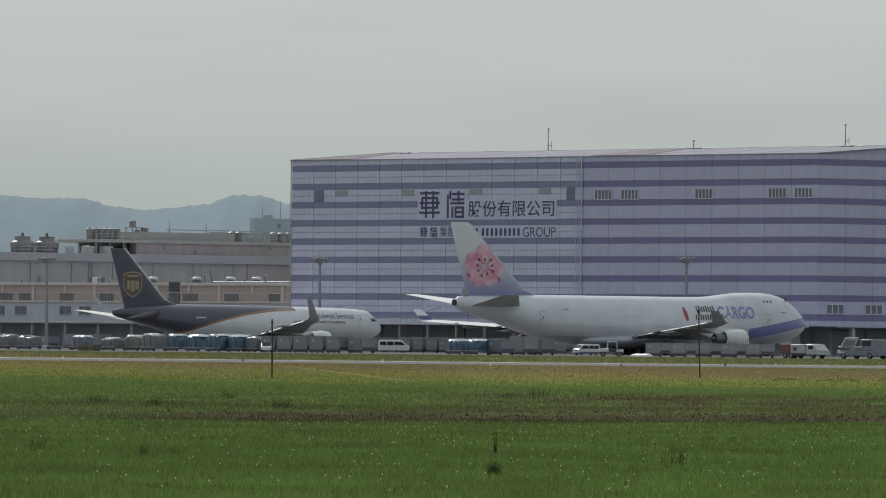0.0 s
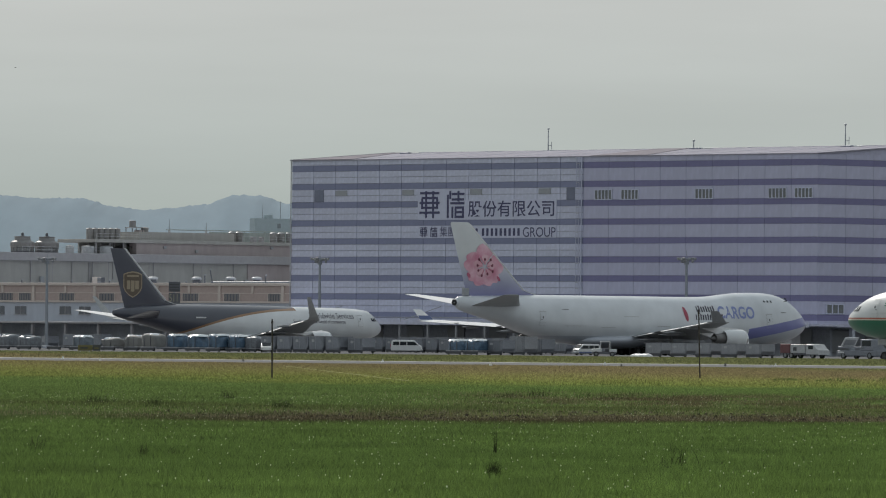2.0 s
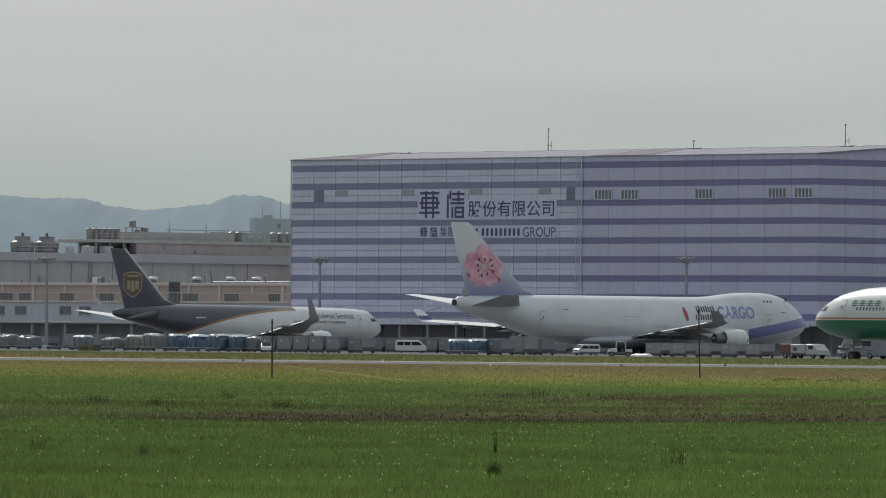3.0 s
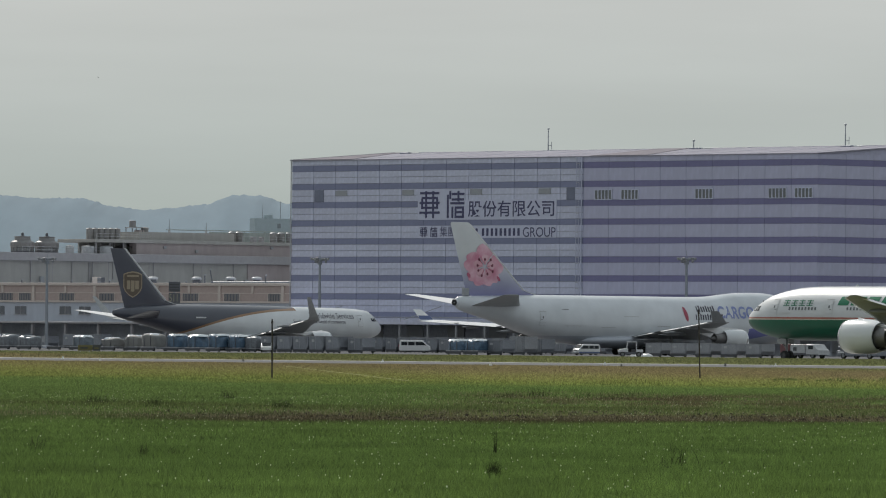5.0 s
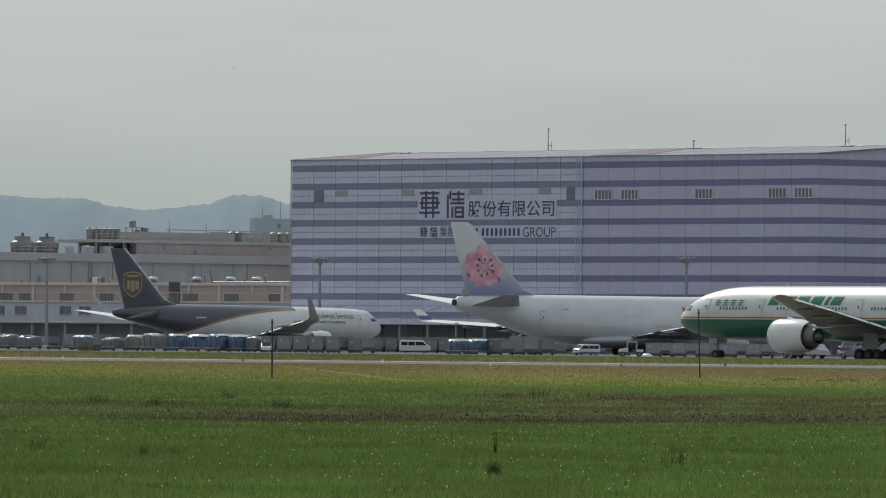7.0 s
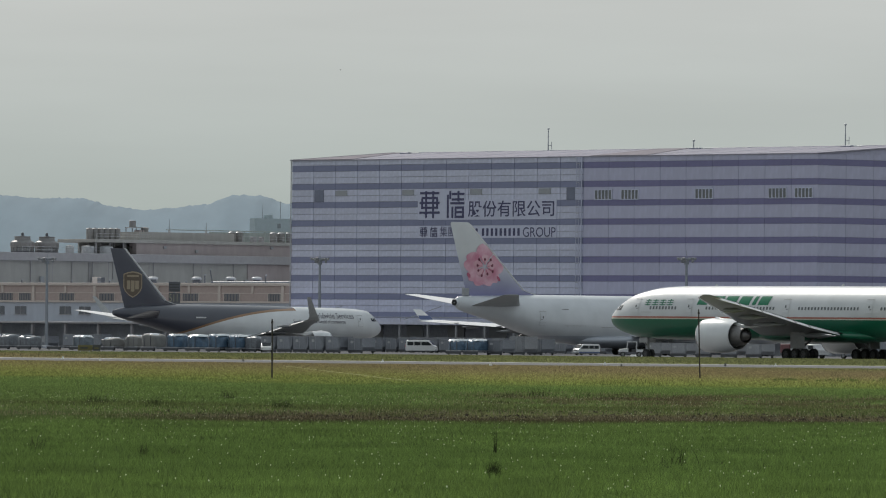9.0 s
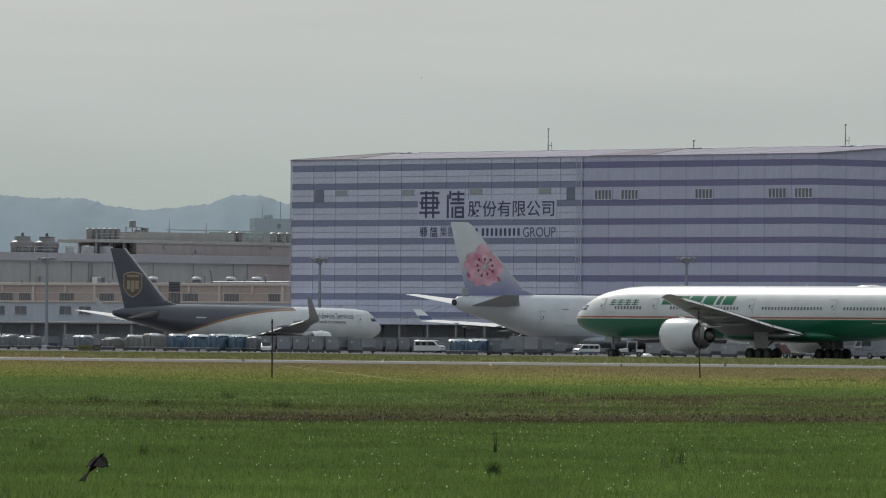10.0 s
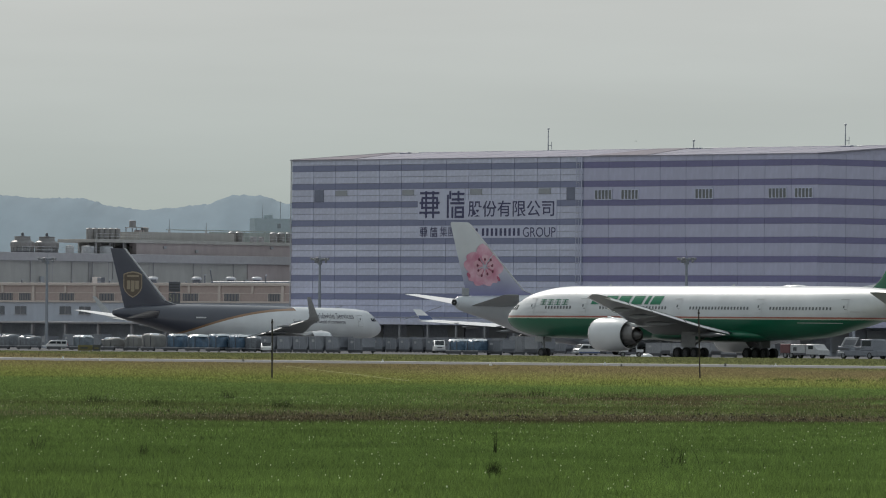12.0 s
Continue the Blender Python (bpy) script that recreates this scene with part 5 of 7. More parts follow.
def build_cargo_jumbo():
    P = thing("cargo_jumbo_jet", "white four-engine cargo jumbo jet with pink blossom tail, parked", "airliner", pose(-919.83, 881.2, -0.33, 0, 0, -90.758))
    hull = Hull([(-0.05, 4.95, 5.1, 5.25, 0.10), (0.5, 4.2, 5.1, 6.0, 1.0), (1.6, 3.5, 5.1, 7.05, 1.75), (3.3, 2.8, 5.05, 8.3, 2.4), (5.2, 2.35, 5.0, 9.2, 2.85), (7.2, 2.1, 5.0, 9.65, 3.1), (9.5, 1.95, 4.95, 9.82, 3.25), (13, 1.9, 4.95, 9.8, 3.25),
                 (17, 1.9, 4.95, 9.5, 3.25), (21, 1.9, 4.95, 9.12, 3.25), (25, 1.9, 4.95, 9.05, 3.25), (46, 1.9, 4.95, 9.05, 3.25), (50, 2.15, 5.0, 9.05, 3.2), (56, 3.4, 5.7, 9.0, 2.75), (62, 5.1, 6.7, 8.85, 2.0), (67, 6.35, 7.5, 8.75, 1.15), (68.5, 6.85, 7.75, 8.6, 0.8), (68.75, 7.15, 7.75, 8.35, 0.55)])
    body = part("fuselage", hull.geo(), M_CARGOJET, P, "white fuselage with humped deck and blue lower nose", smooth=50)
    part("tail_cone", Geo().lathe([(68.4, 0.62), (68.9, 0.52), (69.15, 0.42), (69.2, 0.36)], (0, 0, 7.78), 18, "x", True), M_CARGOJET, body, "pale exhaust cone")
    part("exhaust", Geo().lathe([(69.0, 0.46), (69.26, 0.46), (69.28, 0.38), (69.2, 0.05)], (0, 0, 7.78), 16), M_DARK, body)
    part("fin_foot_block", Geo().box((66.5, -0.25, 8.75), (67.6, 0.25, 9.9), 0.08), M_GREYBOX, body, "small grey block behind the fin's foot")
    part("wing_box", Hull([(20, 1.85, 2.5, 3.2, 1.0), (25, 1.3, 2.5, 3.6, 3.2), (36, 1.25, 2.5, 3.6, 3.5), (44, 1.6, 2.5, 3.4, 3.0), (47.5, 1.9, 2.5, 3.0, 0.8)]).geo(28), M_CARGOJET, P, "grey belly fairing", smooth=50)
    plan = [(20.5, 2.4, 3.0, 16.6, 1.7), (28.9, 11.7, 3.9, 10.5, 1.05), (37.0, 21.5, 4.55, 6.6, 0.6), (44.7, 32.3, 5.25, 4.0, 0.3)]
    # far wing white as sunlit from above, near wing grey as its shaded underside
    wings = wing_pair(P, plan, M_WINGTOP, "swept wing whitened as sunlit, with small winglet", (-1,)) + wing_pair(P, plan, M_TAILGREY, "swept wing greyed as shaded, with small winglet", (1,))
    for s, wg in zip((-1, 1), wings):
        # winglets likewise: sunlit white on the far side, shaded grey on the near
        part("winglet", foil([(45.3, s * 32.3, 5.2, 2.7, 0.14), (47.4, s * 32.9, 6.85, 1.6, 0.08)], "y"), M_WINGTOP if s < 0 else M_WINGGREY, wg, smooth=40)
        if s < 0:
            part("winglet_patch", foil([(45.2, s * 32.28, 5.1, 2.9, 0.18), (46.1, s * 32.55, 5.95, 2.2, 0.17)], "y"), M_VANBLUE, wg)
        flap_fairings(wg, [(34.5, 8.5, 2.6, 6.5), (36.6, 14.4, 3.4, 5.6), (40.4, 18.4, 3.7, 4.6), (43.0, 24.8, 4.3, 3.4)], s)
        flap_edges(wg, plan, ((4.0, 9.6), (12.6, 19.6), (20.4, 26.0), (26.6, 31.6)), s, 0.12)
        engine(P, 23.0, s * 11.7, 2.15, 1.36, 4.1, 2.6, M_WHITE, s, (29.4, 3.8, 3.2))
        engine(P, 31.8, s * 21.2, 2.95, 1.36, 4.1, 2.6, M_WHITE, s, (38.0, 4.7, 3.0))
    plan_tail = [(57.6, 1.2, 7.3, 9.2, 0.85), (66.4, 11.05, 8.9, 2.7, 0.22)]
    # tailplanes coloured by their light too: far one lit white, near one shaded grey
    wing_pair(P, plan_tail, M_WINGTOP, "tailplane whitened as sunlit from above", (-1,), "tailplane")
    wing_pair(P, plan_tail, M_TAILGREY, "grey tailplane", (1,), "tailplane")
    st = [(52.2, 0, 8.55, 13.4, 0.5), (55.9, 0, 9.6, 11.2, 0.95), (66.3, 0, 19.2, 3.75, 0.35), (66.75, 0, 19.42, 3.1, 0.3)]
    fin = part("fin", foil(st, "y"), M_FIN_BLOSSOM, P, "white tail fin fading to violet blue at its foot", smooth=40)
    # white strip stands in for sunlight on the fin's leading edge
    part("fin_lit_edge", foil([(52.0, 0, 8.7, 0.5, 0.5), (55.75, 0, 9.65, 0.5, 0.75), (66.15, 0, 19.15, 0.4, 0.45)], "y"), M_WINGTOP, fin, "leading edge painted white as a sunlit rim", smooth=40)
    # blossom: five plain notched petals, pale at the heart, darker tips between them, and a ring of dots, on both sides of the fin
    cx, cz = 63.6, 13.0
    at = lambda r, a: (cx + 1.28 * r * math.cos(a), cz + r * math.sin(a))
    for s in (-1, 1):
        for k, (ang, ln, half) in enumerate(((298, 3.0, 0.68), (233, 3.1, 0.68), (160, 3.2, 0.70), (10, 2.95, 0.74), (86, 3.5, 0.58))):
            a = radians(180 - ang)
            petal = [at(0.25, a)]
            for i in range(17):
                f = -1 + i / 8
                r = ln * (0.62 + 0.38 * math.cos(f * 1.45) ** 0.7) * (1 - 0.13 * math.exp(-(f / 0.16) ** 2))
                petal.append(at(r, a + f * half * 1.05))
            part("petal", decal(st, petal, s, 0.02 + 0.010 * k), M_PINK, fin, "plain pink petal shape")
            heart = [at(0.2, a)] + [at(ln * 0.52 * (0.75 + 0.25 * math.cos(f * 1.3)), a + f * half * 0.7) for f in (-1, -0.6, -0.2, 0.2, 0.6, 1)]
            part("petal_heart", decal(st, heart, s, 0.078), M_PALEPETAL, fin)
        for ang in (208, 266, 320):
            a = radians(180 - ang)
            sepal = [(at(2.65, a)[0] + 0.36 * math.cos(w * 0.785 + a), at(2.65, a)[1] + 0.40 * math.sin(w * 0.785)) for w in range(8)]
            part("sepal", decal(st, sepal, s, 0.085), M_DEEPPINK, fin)
        for k in range(9):
            a = radians(40 * k + 10)
            q = 0.9 + 0.2 * (k % 2)
            side = [at(0.45, a + 0.10), at(1.05 * q, a + 0.045), at(1.05 * q, a - 0.045), at(0.45, a - 0.10)]
            part("stamen", decal(st, side, s, 0.095), M_DEEPPINK, fin)
            ex, ez = at(1.22 * q, a)
            part("anther", decal(st, [(ex + 0.2 * math.cos(w * 0.785), ez + 0.23 * math.sin(w * 0.785)) for w in range(8)], s, 0.10), M_STAMEN, fin)
    sg = 1
    cockpit(hull, body, 3.9, 5.6, 8.55, 9.15, sg)
    for i in range(3):
        part("window", bar_on(hull, 8.65 + i * 0.7, 8.95 + i * 0.7, 8.4, 8.68, sg), M_GLASS, body)
    doors(hull, body, (9.4, 54.0), 4.6, 6.6, sg, seam=M_TAILGREY)
    # plain bars for the carrier's name, the word on the nose, registration bar
    mark = Geo()
    for q in (0.05, 0.5, 1.0):
        mark.v += [tuple(hull.side(26.6 + q * (0.36 * math.cos(w * math.pi / 12) + 0.2 * math.sin(w * math.pi / 12)), 6.5 + q * 1.08 * math.sin(w * math.pi / 12), sg, 0.04)) for w in range(24)]
    mark.f += [(j * 24 + i, j * 24 + (i + 1) % 24, j * 24 + 24 + (i + 1) % 24, j * 24 + 24 + i) for j in range(2) for i in range(24)]
    part("name_mark", mark, M_TITLE_RED, body, "plain red oval mark")
    for count, x0, pitch, z0 in ((8, 20.75, 0.47, 6.85), (12, 19.3, 0.47, 5.65)):
        for k in range(count):
            part("name_bar", bar_on(hull, x0 + k * pitch, x0 + k * pitch + 0.24, z0, z0 + (0.8 if k % 3 else 0.95), sg), M_TITLE_DARK, body, "plain dark bar in place of a name")
    cargo_place = lambda x, z: hull.side(20.2 - x, 6.0 + z, sg, 0.05)
    part("lettering", words("CARGO", 2.45, cargo_place, wide=0.85, bold=0.055), M_TITLE_BLUE, body, "large blue cargo lettering")
    for x0, x1, z in ((46.6, 50.4, 4.55), (40.6, 43.4, 4.35), (36.0, 39.0, 6.0), (29.8, 32.4, 4.6)):
        part("hatch_seam", bar_on(hull, x0, x1, z, z + 0.05, sg), M_TAILGREY, body)
    part("registration_bar", bar_on(hull, 6.2, 7.3, 6.85, 6.96, sg), M_GEAR, body)
    part("registration_bar", bar_on(hull, 49.5, 50.8, 6.9, 7.02, sg), M_GEAR, body)
    for x, ys in ((7.9, (0,)), (31.6, (-5.4, 5.4)), (34.8, (-1.9, 1.9))):
        for y in ys:
            gear = part("main_gear" if x > 10 else "nose_gear", Geo().tube((x, y, 0.93), (x, y, 3.0), 0.22).tube((x - 0.8, y, 0.95), (x + 0.8, y, 0.95), 0.14), M_GEAR, P)
            for dx in ((-0.75, 0.75) if x > 10 else (0,)):
                for dy in (-0.55, 0.55):
                    wheel(gear, x + dx, y + dy, 0.97, 0.62, 0.45)
    return P


PARCEL_PLAN = [(17.6, 2.0, 2.6, 10.6, 1.2), (21.9, 7.9, 3.3, 7.5, 0.85), (28.2, 17.0, 4.4, 4.4, 0.45), (32.5, 24.1, 5.2, 2.4, 0.2)]


def build_parcel_jet():
    P = thing("parcel_freighter_jet", "brown and white twin-engine parcel freighter, parked", "airliner", pose(-1006.7, 872.3, -0.3, 0, 0, -90.48))
    hull = Hull([(-0.05, 3.85, 4.0, 4.15, 0.08), (0.4, 3.2, 3.98, 4.8, 0.75), (1.4, 2.7, 3.98, 5.65, 1.4), (3.0, 2.25, 4.1, 6.75, 1.95), (5.0, 2.15, 4.3, 6.98, 2.3), (7.5, 2.1, 4.5, 7.1, 2.48), (10, 2.05, 4.6, 7.14, 2.515),
                 (35, 1.96, 4.6, 7.4, 2.515), (38, 2.1, 4.65, 7.4, 2.48), (43, 3.05, 4.95, 7.35, 2.15), (48, 4.25, 5.45, 7.15, 1.45), (52, 5.15, 5.85, 6.75, 0.75), (53.6, 5.6, 5.95, 6.35, 0.25)])
    body = part("fuselage", hull.geo(), M_BROWNLINER, P, "white fuselage sweeping into hazy dark brown with a gold line", smooth=50)
    part("wing_box", Hull([(18, 1.9, 2.3, 2.8, 0.8), (21, 1.5, 2.4, 3.2, 2.5), (28, 1.45, 2.4, 3.2, 2.7), (33, 1.6, 2.4, 3.1, 2.3), (36, 1.95, 2.4, 2.8, 0.7)]).geo(24), M_WHITE, P, "white belly fairing", smooth=50)
    wings = wing_pair(P, PARCEL_PLAN, M_TAILGREY, "grey swept wing with tall winglet")
    for s, wg in zip((-1, 1), wings):
        part("winglet", foil([(32.6, s * 24.0, 5.15, 2.3, 0.16), (33.7, s * 25.0, 5.7, 1.7, 0.12), (36.2, s * 26.2, 8.6, 0.7, 0.07)], "y"), M_TAILGREY, wg, smooth=40)
        if s > 0:
            flap_edges(wg, PARCEL_PLAN, ((3.2, 7.4), (8.6, 15.0), (17.4, 22.6)), s, 0.2, M_TAILGREY)
        flap_fairings(wg, [(26.6, 6.0, 2.5, 4.4), (28.4, 11.5, 3.2, 3.8), (32.2, 17.0, 4.15, 3.0)], s)
        engine(P, 17.3, s * 7.92, 2.15, 1.36, 3.5, 2.4, M_WHITE, s, (22.8, 3.2, 3.0))
    plan = [(45.6, 1.0, 5.2, 6.2, 0.6), (51.9, 9.3, 6.35, 2.0, 0.15)]
    # far tailplane painted white for its sunlit top; the near one stays brown
    wing_pair(P, plan, M_WINGTOP, "tailplane whitened as sunlit from above", (-1,), "tailplane")
    wing_pair(P, plan, M_FIN_HAZED_BROWN, "hazy dark brown tailplane", (1,), "tailplane")
    st = [(40.0, 0, 6.4, 11.35, 0.3), (40.6, 0, 7.15, 10.95, 0.4), (43.5, 0, 7.9, 8.3, 0.7), (51.6, 0, 15.85, 2.7, 0.28)]
    fin = part("fin", foil(st, "y"), M_FIN_HAZED_BROWN, P, "hazy dark brown tail fin with gold shield", smooth=40)
    # leading edge painted white where the sun behind would rim it
    part("fin_lit_edge", foil([(39.6, 0, 6.95, 0.4, 0.5), (43.2, 0, 7.95, 0.5, 0.7), (51.3, 0, 15.85, 0.4, 0.45)], "y"), M_WINGTOP, fin, "leading edge painted white as a sunlit rim")
    sh = [(-1.3, 1.6), (-0.7, 1.85), (0, 1.98), (0.7, 1.85), (1.3, 1.6), (1.3, 0.6), (1.3, -0.4), (1.05, -1.1), (0.5, -1.7), (0, -2.0), (-0.5, -1.7), (-1.05, -1.1), (-1.3, -0.4), (-1.3, 0.6)]
    cx, cz = 49.95, 10.35
    for s in (-1, 1):
        for k, (sc, out, mt) in enumerate(((1.0, 0.02, M_GOLD), (0.9, 0.035, M_SHIELD))):
            part("shield", decal(st, [(cx + 1.4 * a * sc, cz + 1.02 * b * sc) for a, b in sh], s, out), mt, fin, "plain gold shield shape")
        for x0, x1, z0, z1 in ((-1.15, -0.45, -0.75, 0.6), (-0.3, 0.35, -1.1, 0.6), (0.5, 1.15, -0.75, 0.6), (-1.15, 1.15, 1.15, 1.45)):
            part("shield_bar", decal(st, [(cx + x0, cz + z0), (cx + x1, cz + z0), (cx + x1, cz + z1), (cx + x0, cz + z1)], s, 0.05), M_GOLD, fin)
    sg = 1
    cockpit(hull, body, 1.75, 3.2, 5.1, 5.65, sg)
    part("lettering", words("Worldwide Services", 1.25, lambda x, z: hull.side(16.3 - x, 5.5 + z, sg, 0.05), wide=0.88), M_TITLE_DARK, body, "dark service slogan lettering")
    part("lettering", words("Synchronizing the world of commerce", 0.8, lambda x, z: hull.side(19.8 - x, 4.72 + z, sg, 0.05), wide=0.86), M_TITLE_DARK, body, "small dark slogan lettering")
    part("registration_bar", bar_on(hull, 37.2, 39.2, 5.3, 5.5, sg), M_SEAM, body)
    doors(hull, body, (5.4,), 4.3, 6.0, sg, seam=M_TAILGREY)
    for x, ys in ((5.2, (0,)), (27.9, (-4.65, 4.65))):
        for y in ys:
            gear = part("main_gear" if x > 10 else "nose_gear", Geo().tube((x, y, 0.88), (x, y, 2.6), 0.2).tube((x - 0.7, y, 0.9), (x + 0.7, y, 0.9), 0.12), M_GEAR, P)
            for dx in ((-0.7, 0.7) if x > 10 else (0,)):
                for dy in (-0.5, 0.5):
                    wheel(gear, x + dx, y + dy, 0.90, 0.58, 0.42)
    return P


passenger_jet, jet_wheels = build_taxiing_jet()
build_cargo_jumbo()
build_parcel_jet()


# ---- rooftop equipment of the warehouse ----
for yy in (952.6, 958.2):
    cooling_tower(pose(-1198, yy, 17.1))
for yy, r in ((961.5, 0.75), (965.7, 1.15), (970.0, 1.2)):
    tank(-1194.2, yy - 1.0, 17.1, r, 1.3, "squat white rooftop water tank", 0.08, shell=M_TANKWHITE)
for k in range(6):
    tank(-1200, 969.7 + k * 1.3, 19.72, 0.58, 2.0, "tall brown steel rooftop tank", 0.12)
for yy in (1002.7, 1004.4, 1012.7, 1014.5, 1016.3):
    tank(-1199, yy, 19.72, 0.75, 1.75)


def roof_plant():
    t = thing("roof_plant", "stack of rooftop ventilation boxes in a steel frame", "ventilation", pose(-1200, 980.2, 19.72))
    for a in (-0.9, 0.9):
        for b in (-1.2, 1.2):
            part("leg", Geo().box((a - 0.06, b - 0.06, 0), (a + 0.06, b + 0.06, 2.4)), M_DOLLY, t)
    part("box", Geo().box((-0.9, -1.3, 0.4), (0.9, 0.1, 1.5), 0.06), M_GREYBOX, t)
    part("box", Geo().box((-0.7, 0.5, 0.2), (0.9, 1.7, 1.9), 0.06), M_PINKWALL, t)
    part("platform", Geo().box((-1.0, -1.4, 2.3), (1.0, 1.4, 2.42)), M_STEEL, t)
    part("fan_drum", Geo().lathe([(2.42, 0.62), (3.55, 0.62), (3.62, 0.45)], (0, -0.4, 0), 16, "z", True), M_TANK, t, smooth=40)
    part("side_drum", Geo().lathe([(0.2, 0.72), (2.35, 0.72), (2.45, 0.5)], (0.3, 2.2, 0), 16, "z", True), M_TANK, t, smooth=40)
    part("side_drum_foot", Geo().box((-0.3, 1.7, 0), (0.9, 2.7, 0.22), 0.02), M_DOLLY, t)


roof_plant()


def whip(x, y, z, hgt):
    t = thing("roof_antenna", "thin lattice antenna on the warehouse roof", "antenna", pose(x, y, z), "roof antennas")
    part("mast", Geo().lathe([(0, 0.12), (hgt * 0.5, 0.08), (hgt, 0.03)], n=6, axis="z", cap=True), M_MAST, t)
    part("cage", Geo().box((-0.14, -0.14, 0), (0.14, 0.14, hgt * 0.55)), M_STEEL, t)


whip(-1200, 988.5, 19.7, 4.0)
whip(-1200, 997.3, 19.7, 3.6)


def penthouse():
    t = thing("far_block", "hazy pale grey rooftop block far behind the warehouse", "building", pose(-1230, 1034.2, 0))
    part("wall", Geo().box((-1.5, 0, 0), (0, 26, 24.85)), M_FARWALL, t)
    for y in (5.6, 8.9):
        part("window", Geo().box((-0.05, y, 23.0), (0.06, y + 0.8, 23.9), 0.02), M_FARWINDOW, t)
    part("vent_box", Geo().box((-1.4, 3.4, 24.8), (-0.2, 4.6, 25.6), 0.05), M_FARWALL, t)
    for y, hgt in ((2.6, 2.6), (7.0, 3.4), (12.0, 2.8)):
        part("aerial", Geo().tube((-0.8, y, 24.8), (-0.8, y, 24.8 + hgt), 0.07, 0.04, 6), M_FARWINDOW, t)


penthouse()


def mushroom_vent(x):
    t = thing("roof_ventilator", "round mushroom ventilator on the podium roof", "ventilator", pose(x, 940, 11.75), "podium ventilators")
    part("stem", Geo().lathe([(-0.55, 0.72), (0.1, 0.72), (0.14, 0.62), (0.42, 0.62)], n=16, axis="z", cap=True), M_DOLLY, t)
    part("cap", Geo().lathe([(0.40, 0.6), (0.38, 0.86), (0.5, 0.9), (0.72, 0.84), (0.84, 0.6), (0.9, 0.1)], n=20, axis="z", cap=True), M_TANKWHITE, t, smooth=30)


for x in (-1145.5, -1133.5, -1124.3, -1117.3):
    mushroom_vent(x)
tagged(part("roof_duct", Geo().tube((-1127, 938, 11.65), (-1100, 938, 11.65), 0.16, n=8).tube((-1127, 938, 11.2), (-1127, 938, 11.7), 0.3, n=10), M_LAMP), "pale pipe run along the podium roof", "pipe")


# ---- apron lighting and signs ----
def light_mast(right, ahead, hgt):
    t = thing("apron_light_mast", "tall grey apron floodlight mast with a ring of lamps", "street lamp", site(right, ahead), "apron light masts")
    part("base", Geo().box((-0.6, -0.6, 0), (0.6, 0.6, 0.5), 0.06), M_DOCK, t)
    part("pole", Geo().lathe([(0.5, 0.31), (hgt * 0.5, 0.25), (hgt, 0.17)], n=14, axis="z", cap=True), M_MAST, t, smooth=40)
    ring = part("head_frame", Geo().lathe([(hgt - 0.2, 1.0), (hgt - 0.14, 1.05), (hgt - 0.08, 1.0), (hgt - 0.14, 0.95), (hgt - 0.2, 1.0)], n=20, axis="z").box((-1.0, -0.06, hgt - 0.2), (1.0, 0.06, hgt - 0.08)).box((-0.06, -1.0, hgt - 0.2), (0.06, 1.0, hgt - 0.08)), M_MAST, t)
    for k in range(6):
        a = 2 * math.pi * k / 6
        m = Matrix.Translation((1.3 * math.cos(a), 1.3 * math.sin(a), hgt - 0.05)) @ Matrix.Rotation(a, 4, "Z") @ Matrix.Rotation(0.5, 4, "Y")
        part("floodlight", Geo().box((-0.08, -0.26, -0.22), (0.24, 0.26, 0.22), 0.05), M_LAMP, ring, m=m)
    for k in range(3):
        a = 2 * math.pi * (k + 0.5) / 3
        m = Matrix.Translation((0.95 * math.cos(a), 0.95 * math.sin(a), hgt - 0.45)) @ Matrix.Rotation(a, 4, "Z") @ Matrix.Rotation(0.7, 4, "Y")
        part("floodlight", Geo().box((-0.1, -0.24, -0.2), (0.22, 0.24, 0.2), 0.05), M_LAMP, ring, m=m)
    part("hoist_box", Geo().box((-0.3, -0.3, hgt - 1.0), (0.3, 0.3, hgt - 0.35), 0.05), M_MAST, t)
    part("spike", Geo().tube((0, 0, hgt), (0, 0, hgt + 1.3), 0.06, 0.02, 6), M_MAST, t)
    part("control_box", Geo().box((-0.25, -0.75, 1.0), (0.25, -0.4, 2.0), 0.03), M_GREYBOX, t)


light_mast(-65.35, 1400, 14.9)
light_mast(-20.0, 1380, 15.1)
light_mast(38.55, 1340, 15.3)


def stand_sign():
    t = thing("stand_sign", "dark aircraft stand sign on a post reading 511", "sign", site(-43.95, 1390, 0, TURN), "")
    part("post", Geo().tube((0, 0, 0), (0, 0, 11.2), 0.16), M_MAST, t)
    part("board", Geo().box((-0.95, -0.25, 7.6), (0.95, -0.1, 9.3), 0.03), M_DOLLY, t)
    part("board", Geo().box((-0.95, -0.25, 9.5), (0.95, -0.1, 11.15), 0.03), M_DOLLY, t, "dark guidance panel with unlit rows")
    for k in range(3):
        part("row", Geo().box((-0.8, -0.29, 9.7 + k * 0.45), (0.8, -0.25, 9.9 + k * 0.45)), M_BLACK, t)
    me = words("511", 1.75, lambda x, z: Vector((-0.9 + x, -0.28, 7.9 + z)), wide=0.62)
    part("lettering", me, M_STANDDIGIT, t, "ochre stand number")


stand_sign()


